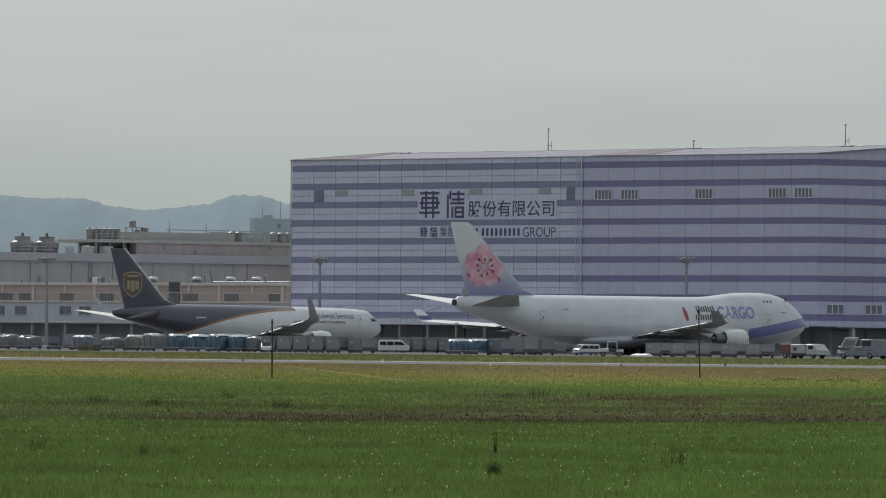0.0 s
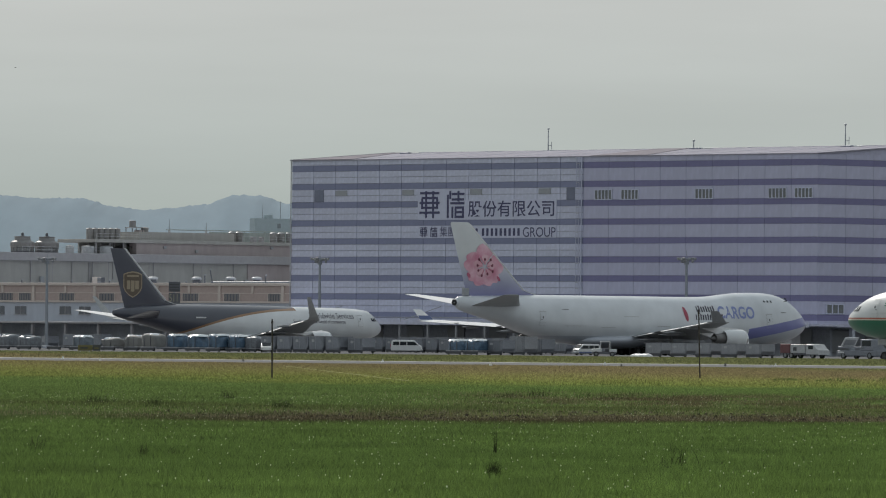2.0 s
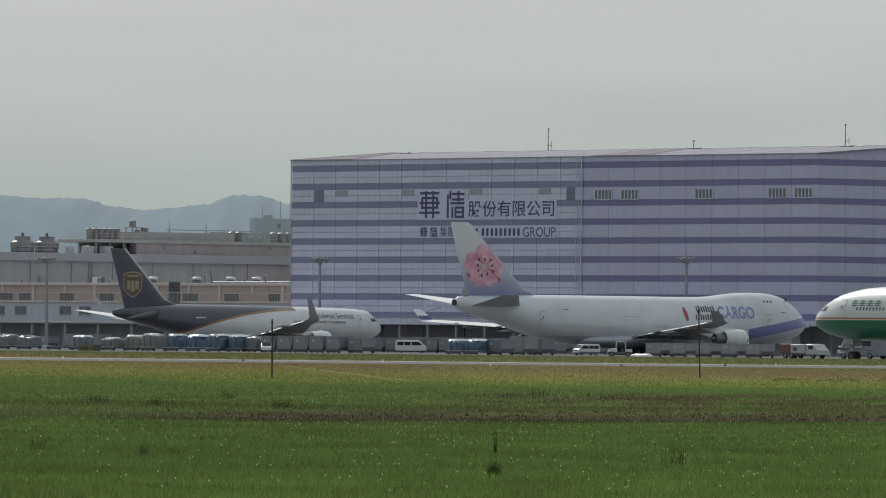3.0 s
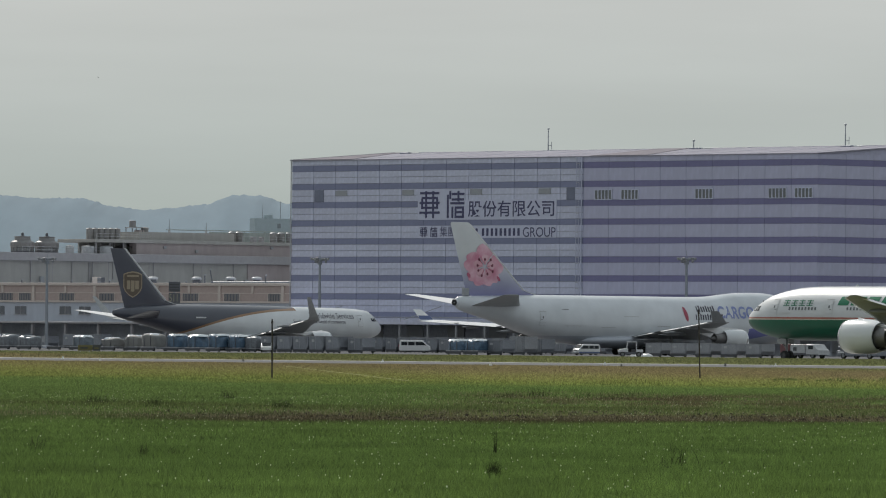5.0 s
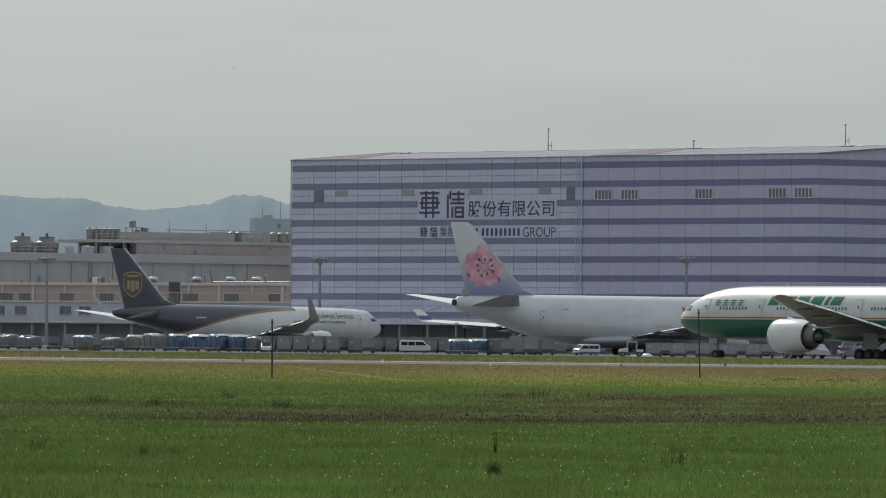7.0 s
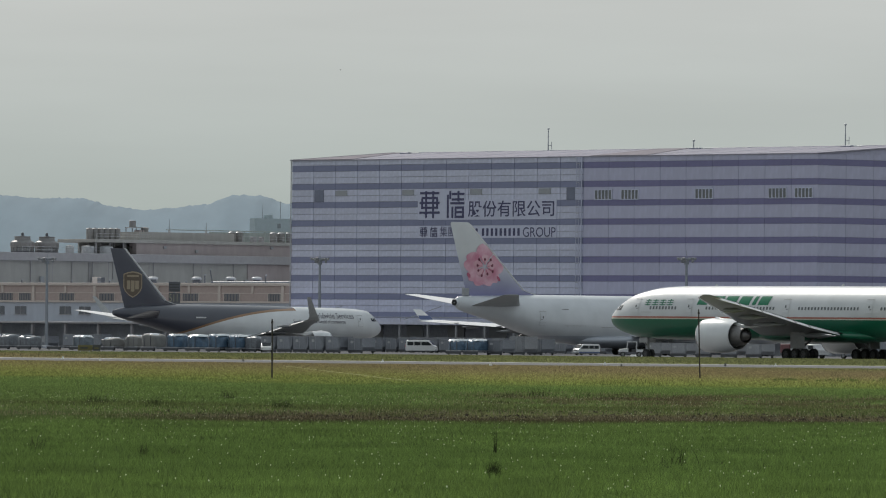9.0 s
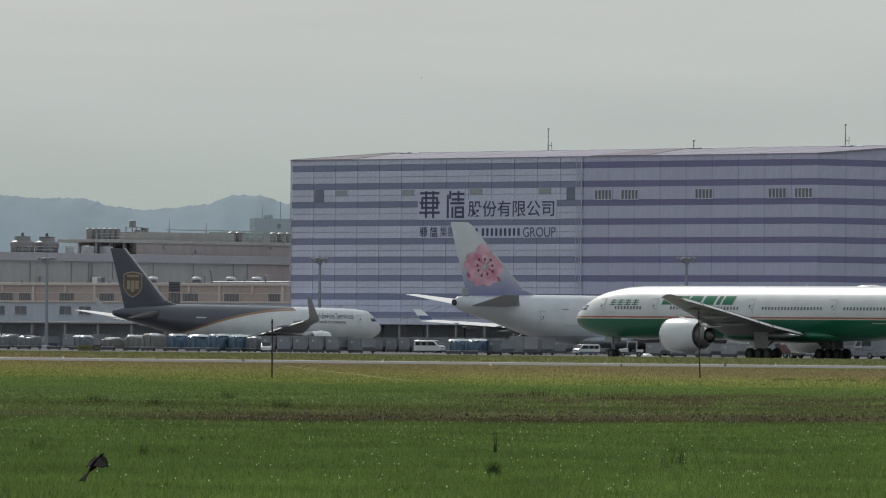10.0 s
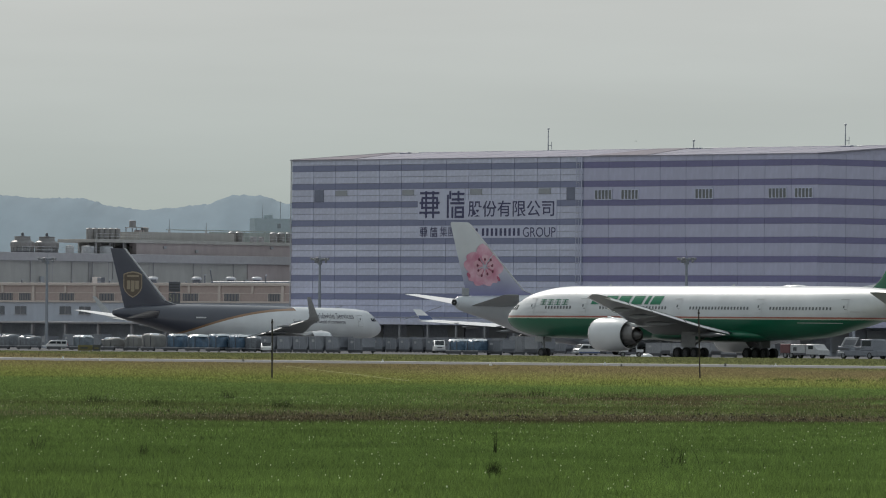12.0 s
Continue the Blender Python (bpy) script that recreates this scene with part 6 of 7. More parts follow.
def taxi_sign():
    t = thing("taxiway_sign", "low black and yellow taxiway sign in the grass", "sign", site(-37.4, 900, 0.17, TURN + 6))
    for x in (-1.0, 0.0, 0.9):
        part("leg", Geo().box((x - 0.04, -0.04, 0), (x + 0.04, 0.04, 0.25)), M_STEEL, t)
    part("panel", Geo().box((-1.25, -0.1, 0.2), (0.3, 0.1, 0.8), 0.03), M_YELLOW, t)
    part("panel", Geo().box((0.32, -0.1, 0.2), (1.15, 0.1, 0.85), 0.03), M_BLACK, t)
    part("mark", Geo().box((-1.0, -0.12, 0.42), (-0.2, -0.1, 0.58)), M_BLACK, t)
    part("mark", Geo().box((0.5, -0.12, 0.4), (0.95, -0.1, 0.56)), M_YELLOW, t)


taxi_sign()


# ---- freight on the apron ----
def slab(profile, half, soft, z=0):
    """A body from a side profile of (x, z), rounded off towards its two sides."""
    cx = sum(p[0] for p in profile) / len(profile)
    cz = sum(p[1] for p in profile) / len(profile)
    def ring(y, k):
        out = []
        for x, zz in profile:
            d = Vector((x - cx, zz - cz))
            d = d * (1 - k / max(d.length, 0.01))
            out.append(Vector((cx + d.x, y, cz + d.y)))
        return out
    return Geo().loft([ring(-half, soft), ring(-half + soft * 0.5, soft * 0.3), ring(-half + soft, 0), ring(half - soft, 0), ring(half - soft * 0.5, soft * 0.3), ring(half, soft)])


def road_wheel(parent, x, y, r, w):
    k = part("wheel", Geo().lathe([(-w / 2, r * 0.6), (-w / 2, r * 0.92), (-w * 0.3, r), (w * 0.3, r), (w / 2, r * 0.92), (w / 2, r * 0.6)], n=16, axis="y"), M_TYRE, parent, smooth=40, m=pose(x, y, r))
    rim = Geo().lathe([(-w * 0.45, 0.01), (-w * 0.45, r * 0.62), (w * 0.45, r * 0.62), (w * 0.45, 0.01)], n=12, axis="y", cap=True)
    for q in range(4):
        c, e = 0.36 * r * math.cos(q * 1.571), 0.36 * r * math.sin(q * 1.571)
        rim.box((c - 0.09 * r, -w * 0.49, e - 0.09 * r), (c + 0.09 * r, w * 0.49, e + 0.09 * r))
    part("rim", rim, M_GEAR, k)
    return k, x, y, r


def make_dolly(m, w, d):
    t = thing("cargo_dolly", "low steel cargo dolly on the apron", "trailer", m, "cargo dollies")
    part("deck", Geo().box((-w / 2, -d / 2, 0.38), (w / 2, d / 2, 0.5), 0.02), M_DOLLY, t)
    # added black strip stands in for the shade beneath the load
    part("shade_strip", Geo().box((-w / 2 + 0.1, -d / 2 + 0.03, 0.1), (w / 2 - 0.1, -d / 2 + 0.1, 0.39)), M_BLACK, t)
    part("towbar", Geo().box((w / 2, -0.06, 0.3), (w / 2 + 1.1, 0.06, 0.38)), M_DOLLY, t)
    for x in (-w * 0.36, w * 0.36):
        for y in (-d * 0.42, d * 0.42):
            road_wheel(t, x, y, 0.2, 0.14)
    return t


def make_container(m, w, d, h, mat, label):
    t = thing("air_cargo_container", label, "container", m, "air cargo containers")
    prof = [(-w / 2, 0), (w / 2 - 0.3, 0), (w / 2, 0.35), (w / 2, h), (-w / 2, h)]
    g = Geo()
    n = len(prof)
    g.add([(x, -d / 2, z) for x, z in prof] + [(x, d / 2, z) for x, z in prof], [tuple(range(n)), tuple(reversed(range(n, 2 * n)))] + [(i, i + n, (i + 1) % n + n, (i + 1) % n) for i in range(n)])
    part("shell", g, mat, t)
    part("door", Geo().box((-w * 0.42, -d / 2 - 0.03, 0.12), (w * 0.36, -d / 2, h - 0.12), 0.01), mat, t)
    for x in (-w * 0.45, -w * 0.05, w * 0.4):
        part("rib", Geo().box((x, -d / 2 - 0.05, 0.02), (x + 0.07, -d / 2, h - 0.02)), M_ULD, t)
    part("roof_edge", Geo().box((-w / 2 - 0.02, -d / 2 - 0.04, h - 0.09), (w / 2 + 0.02, -d / 2 + 0.1, h + 0.02)), M_ULD, t)
    part("label_plate", Geo().box((-w * 0.3, -d / 2 - 0.045, h * 0.55), (-w * 0.12, -d / 2 - 0.03, h * 0.75)), M_DULLWHITE, t)
    return t


def make_wrapped(m, w, d, h, mat, seed, label, shine=1.0):
    """A pallet load under plastic: a lumpy stack with bulges and folds, tie straps, and loose shiny sheets on top."""
    t = thing("wrapped_pallet", label, "pallet", m, "wrapped pallets")
    part("pallet_sheet", Geo().box((-w / 2, -d / 2, 0), (w / 2, d / 2, 0.06)), M_STEEL, t)
    rng = random.Random(seed)
    square = 3.4 if shine > 0.9 else 8
    lean, n = rng.uniform(-0.06, 0.06), 32
    phase = [rng.uniform(0, 6.28) for _ in range(3)]
    rings = []
    for f, k in ((0.03, 0.96), (0.18, 1.0), (0.34, 0.98), (0.5, 1.01), (0.66, 0.97), (0.8, 0.93), (0.9, 0.84), (0.97, 0.66), (1.0, 0.36)):
        if shine < 0.9:
            k = min(1.0, k + 0.08 * f)
        ring = []
        for i in range(n):
            a = 2 * math.pi * i / n
            c, q = math.cos(a), math.sin(a)
            r = (abs(c) ** square + abs(q) ** square) ** (-1 / square)
            fold = 0.045 * math.sin(5 * a + phase[0] + 4 * f) + 0.03 * math.sin(9 * a + phase[1] - 7 * f)
            j = k * r * (1 + fold * shine + rng.uniform(-0.03, 0.02))
            ring.append(Vector((w / 2 * j * c + lean * f * w, d / 2 * j * q, 0.06 + (h - 0.06) * f * (1 + 0.07 * math.sin(2 * a + phase[2]) * (f > 0.5)))))
        rings.append(ring)
    part("wrap", Geo().loft(rings), mat, t, smooth=50)
    for x in (-w * 0.22, w * 0.2):
        part("strap", Geo().box((x, -d / 2 - 0.04, 0.05), (x + 0.06, -d / 2 + 0.06, h * 0.86)), M_DOLLY, t)
    for q in range(3 if shine > 0.9 else 2):
        ox, rx = (q - 1) * w * 0.27 + rng.uniform(-0.15, 0.15), rng.uniform(0.7, 1.2)
        top = [[Vector((ox + w * 0.15 * rx * k * math.cos(2 * math.pi * i / 14) * rng.uniform(0.75, 1.3), d * 0.38 * k * math.sin(2 * math.pi * i / 14) * rng.uniform(0.8, 1.1), h + 0.05 + z + rng.uniform(-0.06, 0.05))) for i in range(14)] for k, z in ((1.25, -0.22), (1.0, 0.03), (0.4, 0.07))]
        part("loose_sheet", Geo().loft(top), M_WHITEPLASTIC if shine > 0.5 else M_CLEARPLASTIC, t, "crumpled shiny plastic sheet", smooth=60)
    return t


GREY_BOX = "dull grey air cargo container with ribbed door"
PALE_BOX = "pale aluminium air cargo container with ribbed door"
BLUE_WRAP = "freight pallet under blue plastic with shiny top"
CLEAR_WRAP = "freight pallet under clear crumpled plastic"
GREY_WRAP = "squared freight pallet under grey plastic and nets"


def loaded(x, y, kind, w=3.1, d=2.3, h=1.75):
    seed = int(abs(x * 7 + y))
    make_dolly(pose(x, y, 0.02), w + 0.1, d + 0.1)
    m = pose(x, y, 0.525, 0, 0, random.Random(seed).uniform(-1.5, 1.5))
    if kind == "pale":
        make_container(m, w, d, h, M_ULD, PALE_BOX)
    elif kind == "grey":
        make_container(m, w, d, h, M_ULD2, GREY_BOX)
    elif kind == "blue":
        make_wrapped(m, w, d, h, M_BLUEPLASTIC, seed, BLUE_WRAP)
    elif kind == "net":
        make_wrapped(m, w, d, h, M_GREYWRAP, seed, GREY_WRAP, 0.35)
    elif kind == "carton":
        make_wrapped(m, w, d, h, M_CARTON, seed, "freight pallet of beige cartons under thin plastic", 0.6)
    else:
        make_wrapped(m, w, d, h, M_CLEARPLASTIC, seed, CLEAR_WRAP)


for x, y, kind, h in ((-968.9, 768, "net", 1.6), (-964.0, 768, "net", 1.4), (-935.5, 755, "clear", 1.5),
                      (-928.6, 755, "carton", 1.25), (-924.6, 756, "carton", 1.6), (-919.7, 755, "carton", 1.85), (-914.6, 755, "blue", 1.8),
                      (-909.9, 755, "blue", 1.75), (-904.2, 754, "blue", 1.85), (-901.2, 755, "blue", 1.75), (-898.8, 756, "net", 1.6),
                      (-894.6, 756, "grey", 1.75), (-891.2, 756, "grey", 1.8), (-887.8, 756, "grey", 1.75), (-884.4, 756, "grey", 1.8), (-880.9, 756, "grey", 1.75), (-877.4, 757, "grey", 1.6),
                      (-851.4, 752, "blue", 1.45), (-848.0, 752, "blue", 1.5), (-845.4, 754, "grey", 1.5), (-847.6, 760, "pale", 2.0),
                      (-848.5, 764, "grey", 1.7), (-815.2, 755, "pale", 1.3), (-810.4, 755, "pale", 1.3), (-805.6, 755, "pale", 1.3),
                      (-800.8, 755, "pale", 1.3), (-796.1, 755, "pale", 1.3)):
    loaded(x, y, kind, h=h)
make_dolly(pose(-957.0, 768, 0.02), 3.2, 2.4)
for k in range(6):
    loaded(-996.2 + 3.15 * k, 864, "grey", w=2.6, h=1.75 - 0.12 * (k % 2))
for k in range(7):
    loaded(-1037 + k * 4.6, 905, "grey", h=1.9)
for k in range(5):
    loaded(-1004 + k * 4.7, 905, "grey", h=1.8)
for k in range(9):
    loaded(-1165 + k * 7.2, 915, "grey", h=1.9 if k % 3 else 1.5)


def low_pile(x, y):
    t = thing("plastic_sheet_pile", "low heap of shiny white plastic sheeting on pallets", "plastic sheeting", pose(x, y, 0.02))
    rng = random.Random(5)
    for k in range(4):
        rings = [[Vector((k * 0.75 - 1.2 + r * math.cos(a * math.pi / 6) * rng.uniform(0.7, 1.2), r * math.sin(a * math.pi / 6) * rng.uniform(0.8, 1.1), z + rng.uniform(-0.05, 0.05))) for a in range(12)] for r, z in ((0.75, 0.02), (0.7, 0.22), (0.45, 0.36), (0.12, 0.42))]
        part("fold", Geo().loft(rings), M_VAN, t, smooth=60)


low_pile(-802.4, 740)


def minibus(name, label, m, skirt, size=1.0):
    """A panel minibus; its own x points forward."""
    t = thing(name, label, "van", m)
    t.scale = (size, size, size)
    wheels = []
    prof = [(-2.32, 0.34), (-2.36, 0.9), (-2.3, 1.55), (-2.18, 1.83), (-1.9, 1.92), (0.95, 1.92), (1.3, 1.85), (2.0, 1.18), (2.28, 1.02), (2.36, 0.75), (2.36, 0.36), (2.2, 0.3), (-2.2, 0.28)]
    body = part("body", slab(prof, 0.85, 0.12), M_VAN, t, smooth=35)
    for s in (-1, 1):
        y = s * 0.855
        for x0, x1 in ((-2.0, -1.05), (-0.95, 0.05)):
            g = Geo().box((x0, y - 0.012, 1.12), (x1, y + 0.012, 1.66), 0.01)
            part("side_window", g, M_GLASS, body)
        w = Geo().plate([(0.17, 1.12), (1.82, 1.14), (1.5, 1.45), (1.24, 1.66), (0.17, 1.66)], 0.024)
        w.v = [(a, b + y - 0.012, c) for a, b, c in w.v]
        part("front_window", w, M_GLASS, body)
        part("door_line", Geo().box((0.09, y - 0.006, 0.45), (0.12, y + 0.006, 1.75)), M_SEAM, body)
        part("mirror", Geo().box((1.6, s * 0.88 - 0.08, 1.15), (1.72, s * 0.88 + 0.14 * s + 0.08, 1.38), 0.02), M_BLACK, body)
        part("skirt", Geo().box((-2.25, y - 0.01, 0.36), (2.2, y + 0.01, 0.62), 0.005), skirt, body)
        part("headlamp", Geo().box((2.28, s * 0.6 - 0.18, 0.72), (2.4, s * 0.6 + 0.18, 0.95), 0.03), M_LAMPGLASS, body)
        part("tail_lamp", Geo().box((-2.39, s * 0.72 - 0.06, 0.8), (-2.3, s * 0.72 + 0.06, 1.25), 0.01), M_TITLE_RED, body)
        for x in (-1.45, 1.5):
            wheels.append(road_wheel(t, x, s * 0.74, 0.32, 0.2))
    ws = Geo().add([(1.99, -0.7, 1.24), (1.99, 0.7, 1.24), (1.36, 0.64, 1.84), (1.36, -0.64, 1.84), (1.94, -0.7, 1.2), (1.94, 0.7, 1.2), (1.31, 0.64, 1.8), (1.31, -0.64, 1.8)], [(0, 1, 2, 3), (7, 6, 5, 4), (0, 4, 5, 1), (1, 5, 6, 2), (2, 6, 7, 3), (3, 7, 4, 0)])
    part("windscreen", ws, M_GLASS, body)
    part("rear_window", Geo().box((-2.37, -0.6, 1.15), (-2.3, 0.6, 1.62), 0.01), M_GLASS, body)
    part("bumper", Geo().box((2.3, -0.78, 0.36), (2.45, 0.78, 0.58), 0.04), M_GREYBOX, body)
    part("grille", Geo().box((2.33, -0.4, 0.72), (2.39, 0.4, 0.88), 0.01), M_BLACK, body)
    return t, wheels, size


moving_van, moving_van_wheels, _ = minibus("minibus", "white minibus driving slowly across the apron", site(-7.3, 1290, 0.02, TURN), M_VAN)
far_van, far_van_wheels, far_van_size = minibus("minibus", "white minibus driving behind the freight pallets", site(-40, 1330, 0.02, TURN + 180), M_VAN, 0.72)
minibus("minibus", "white minibus with dark blue skirt, parked under the jumbo jet", site(20.3, 1190, 0.02, TURN + 215), M_VANBLUE, 0.82)


def tractor(m):
    """An open-backed baggage tractor; its own x points forward."""
    t = thing("baggage_tractor", "white baggage tractor with upright cab", "tractor", m)
    part("chassis", slab([(-1.5, 0.3), (-1.5, 0.62), (1.55, 0.62), (1.6, 0.45), (1.5, 0.3)], 0.75, 0.06), M_DOLLY, t)
    part("hood", slab([(0.35, 0.6), (0.35, 1.05), (0.6, 1.1), (1.45, 0.98), (1.6, 0.85), (1.6, 0.6)], 0.7, 0.1), M_VAN, t, smooth=35)
    part("rear_deck", slab([(-1.55, 0.58), (-1.55, 0.95), (-0.7, 0.95), (-0.7, 0.58)], 0.74, 0.06), M_VAN, t)
    cab = part("cab_frame", Geo().box((-0.75, -0.68, 1.86), (0.55, 0.68, 1.96), 0.03), M_VAN, t)
    for x, lean in ((-0.7, 0.0), (0.42, 0.18)):
        for y in (-0.62, 0.62):
            part("pillar", Geo().tube((x + lean, y, 0.6), (x, y, 1.9), 0.05, n=6), M_VAN, cab)
    part("windscreen", Geo().box((0.42, -0.58, 1.1), (0.45, 0.58, 1.82)), M_GLASS, cab)
    part("seat", Geo().box((-0.6, -0.5, 0.62), (-0.1, 0.5, 1.0), 0.06).box((-0.68, -0.5, 0.95), (-0.55, 0.5, 1.5), 0.05), M_BLACK, t)
    part("headlamp", Geo().box((1.56, -0.55, 0.7), (1.64, -0.35, 0.85), 0.02), M_LAMPGLASS, t)
    part("headlamp", Geo().box((1.56, 0.35, 0.7), (1.64, 0.55, 0.85), 0.02), M_LAMPGLASS, t)
    wheels = []
    for x in (-1.0, 1.05):
        for y in (-0.68, 0.68):
            wheels.append(road_wheel(t, x, y, 0.33, 0.22))
    return t, wheels


tug, tug_wheels = tractor(site(21.7, 1080, 0.02, TURN + 180))


def freight_truck(x, y):
    t = thing("apron_truck", "white apron truck with maroon box and low flat cab", "truck", pose(x, y, 0.02))
    part("chassis", Geo().box((-3.6, -0.9, 0.45), (3.6, 0.9, 0.7), 0.03), M_DOLLY, t)
    part("cab", slab([(1.2, 0.5), (1.2, 1.75), (1.6, 1.85), (2.7, 1.8), (3.3, 1.2), (3.6, 1.1), (3.65, 0.5)], 1.0, 0.12), M_DULLWHITE, t, smooth=35)
    part("side_window", Geo().box((1.7, -1.02, 1.2), (2.6, -0.98, 1.65), 0.01), M_GLASS, t)
    part("tank_body", slab([(-1.6, 0.7), (-1.6, 1.8), (1.1, 1.8), (1.1, 0.7)], 1.0, 0.1), M_DULLWHITE, t)
    part("side_mark", Geo().box((-1.0, -1.03, 1.0), (-0.4, -0.99, 1.45)), M_BLACK, t)
    part("crate", Geo().box((-3.5, -0.95, 0.7), (-1.75, 0.95, 1.85), 0.04), M_MAROON, t, "maroon steel crate")
    for xx in (-2.6, -1.5, 2.4):
        for yy in (-0.8, 0.8):
            road_wheel(t, xx, yy, 0.42, 0.25)


freight_truck(-774.3, 742)


def loader(x, y):
    t = thing("container_loader", "grey aircraft container loader with glazed cab", "loader", pose(x, y, 0.02))
    part("base", Geo().box((-3.6, -1.3, 0.4), (3.8, 1.3, 1.1), 0.08), M_ULD2, t)
    part("platform", Geo().box((-3.4, -1.25, 1.35), (1.2, 1.25, 1.6), 0.05), M_ULD2, t)
    cab = part("cab", slab([(0.6, 1.1), (0.6, 2.45), (0.8, 2.55), (2.7, 2.55), (2.9, 2.4), (3.0, 1.1)], 1.2, 0.1), M_ULD2, t, smooth=35)
    part("cab_window", Geo().box((0.95, -1.22, 1.65), (2.55, -1.17, 2.35), 0.02), M_GLASS, cab)
    fr = part("raised_panel", Geo().box((-0.06, -1.2, 0), (0.06, 1.2, 1.4), 0.03), M_VAN, t, "white tilted guard panel", m=pose(-2.6, -0.3, 1.6, 0, 35, 0))
    part("panel_opening", Geo().box((0.05, -0.95, 0.3), (0.09, 0.95, 1.1)), M_GREYBOX, fr)
    part("bumper_bar", Geo().box((-3.3, -1.36, 0.75), (-2.2, -1.3, 0.95)), M_VAN, t)
    for xx in (-2.4, 2.4):
        for yy in (-1.15, 1.15):
            road_wheel(t, xx, yy, 0.45, 0.3)


loader(-773.9, 752)


def pickup(x, y):
    t = thing("small_car", "small white car parked beside the containers", "car", pose(x, y, 0.02, 0, 0, -41))
    part("body", slab([(-1.6, 0.3), (-1.65, 0.75), (-1.2, 0.82), (-0.8, 1.3), (0.4, 1.32), (0.9, 0.85), (1.6, 0.72), (1.65, 0.35)], 0.75, 0.12), M_VAN, t, smooth=35)
    g = Geo()
    g.add([(0.42, -0.6, 1.31), (0.42, 0.6, 1.31), (0.93, 0.62, 0.86), (0.93, -0.62, 0.86), (0.44, -0.6, 1.34), (0.44, 0.6, 1.34), (0.95, 0.62, 0.89), (0.95, -0.62, 0.89)],
          [(0, 1, 2, 3), (7, 6, 5, 4), (0, 4, 5, 1), (1, 5, 6, 2), (2, 6, 7, 3), (3, 7, 4, 0)])
    part("windscreen", g, M_GLASS, t)
    for yy in (-0.55, 0.55):
        part("headlamp", Geo().box((1.58, yy - 0.14, 0.5), (1.68, yy + 0.14, 0.68), 0.03), M_LAMPGLASS, t)
    part("side_window", Geo().box((-0.8, -0.765, 0.85), (0.45, -0.735, 1.2), 0.01), M_GLASS, t)
    for xx in (-1.05, 1.05):
        for yy in (-0.66, 0.66):
            road_wheel(t, xx, yy, 0.28, 0.18)


pickup(-884.5, 746)


# ---- posts, rope and lights in the field ----
def field_post(right, ahead, hgt, lean):
    t = thing("field_post", "thin rusty steel post standing in the grass", "post", site(right, ahead, ground_height(right, ahead), TURN), "field posts")
    part("rod", Geo().tube((0, 0, -0.2), (lean, 0, hgt), 0.036, 0.03, 8), M_POST, t)
    part("collar", Geo().tube((lean * 0.93, 0, hgt * 0.93), (lean * 0.95, 0, hgt * 0.955), 0.05, n=8), M_POST, t)
    part("foot", Geo().box((-0.12, -0.12, -0.1), (0.12, 0.12, 0.02), 0.01), M_POST, t)


field_post(-7.12, 356.1, 2.52, -0.02)
field_post(12.22, 400.8, 3.3, -0.10)

rope = Geo()
pts = [Vector((-8.85 + 7.69 * k / 12, 475.7 - 168.3 * k / 12, 0.2 + 0.008 * math.sin(k * 1.7))) for k in range(13)]
for a, b in zip(pts, pts[1:]):
    rope.tube(a, b, 0.007, n=5)
tagged(part("rope", rope, M_ROPE, m=FIELD), "thin yellow rope lying across the dry grass", "rope")


def edge_light(right, ahead, k):
    t = thing("runway_light", "small white runway edge light at the grass verge", "lamp", site(right, ahead, 0.0, TURN), "runway edge lights")
    part("base", Geo().lathe([(0, 0.12), (0.1, 0.1), (0.12, 0.05)], n=10, axis="z", cap=True), M_BLACK if k % 3 == 0 else M_VAN, t)
    part("lens", Geo().lathe([(0.12, 0.06), (0.2, 0.06), (0.24, 0.02)], n=10, axis="z", cap=True), M_BLACK if k % 3 == 0 else M_LAMPGLASS, t)


for k, (r, a) in enumerate(((-15.0, 640), (-29.5, 660), (3.4, 590), (12.5, 590), (12.6, 655), (-4.6, 660), (21.4, 640), (26.0, 660), (-25.0, 620))):
    edge_light(r, a, k)


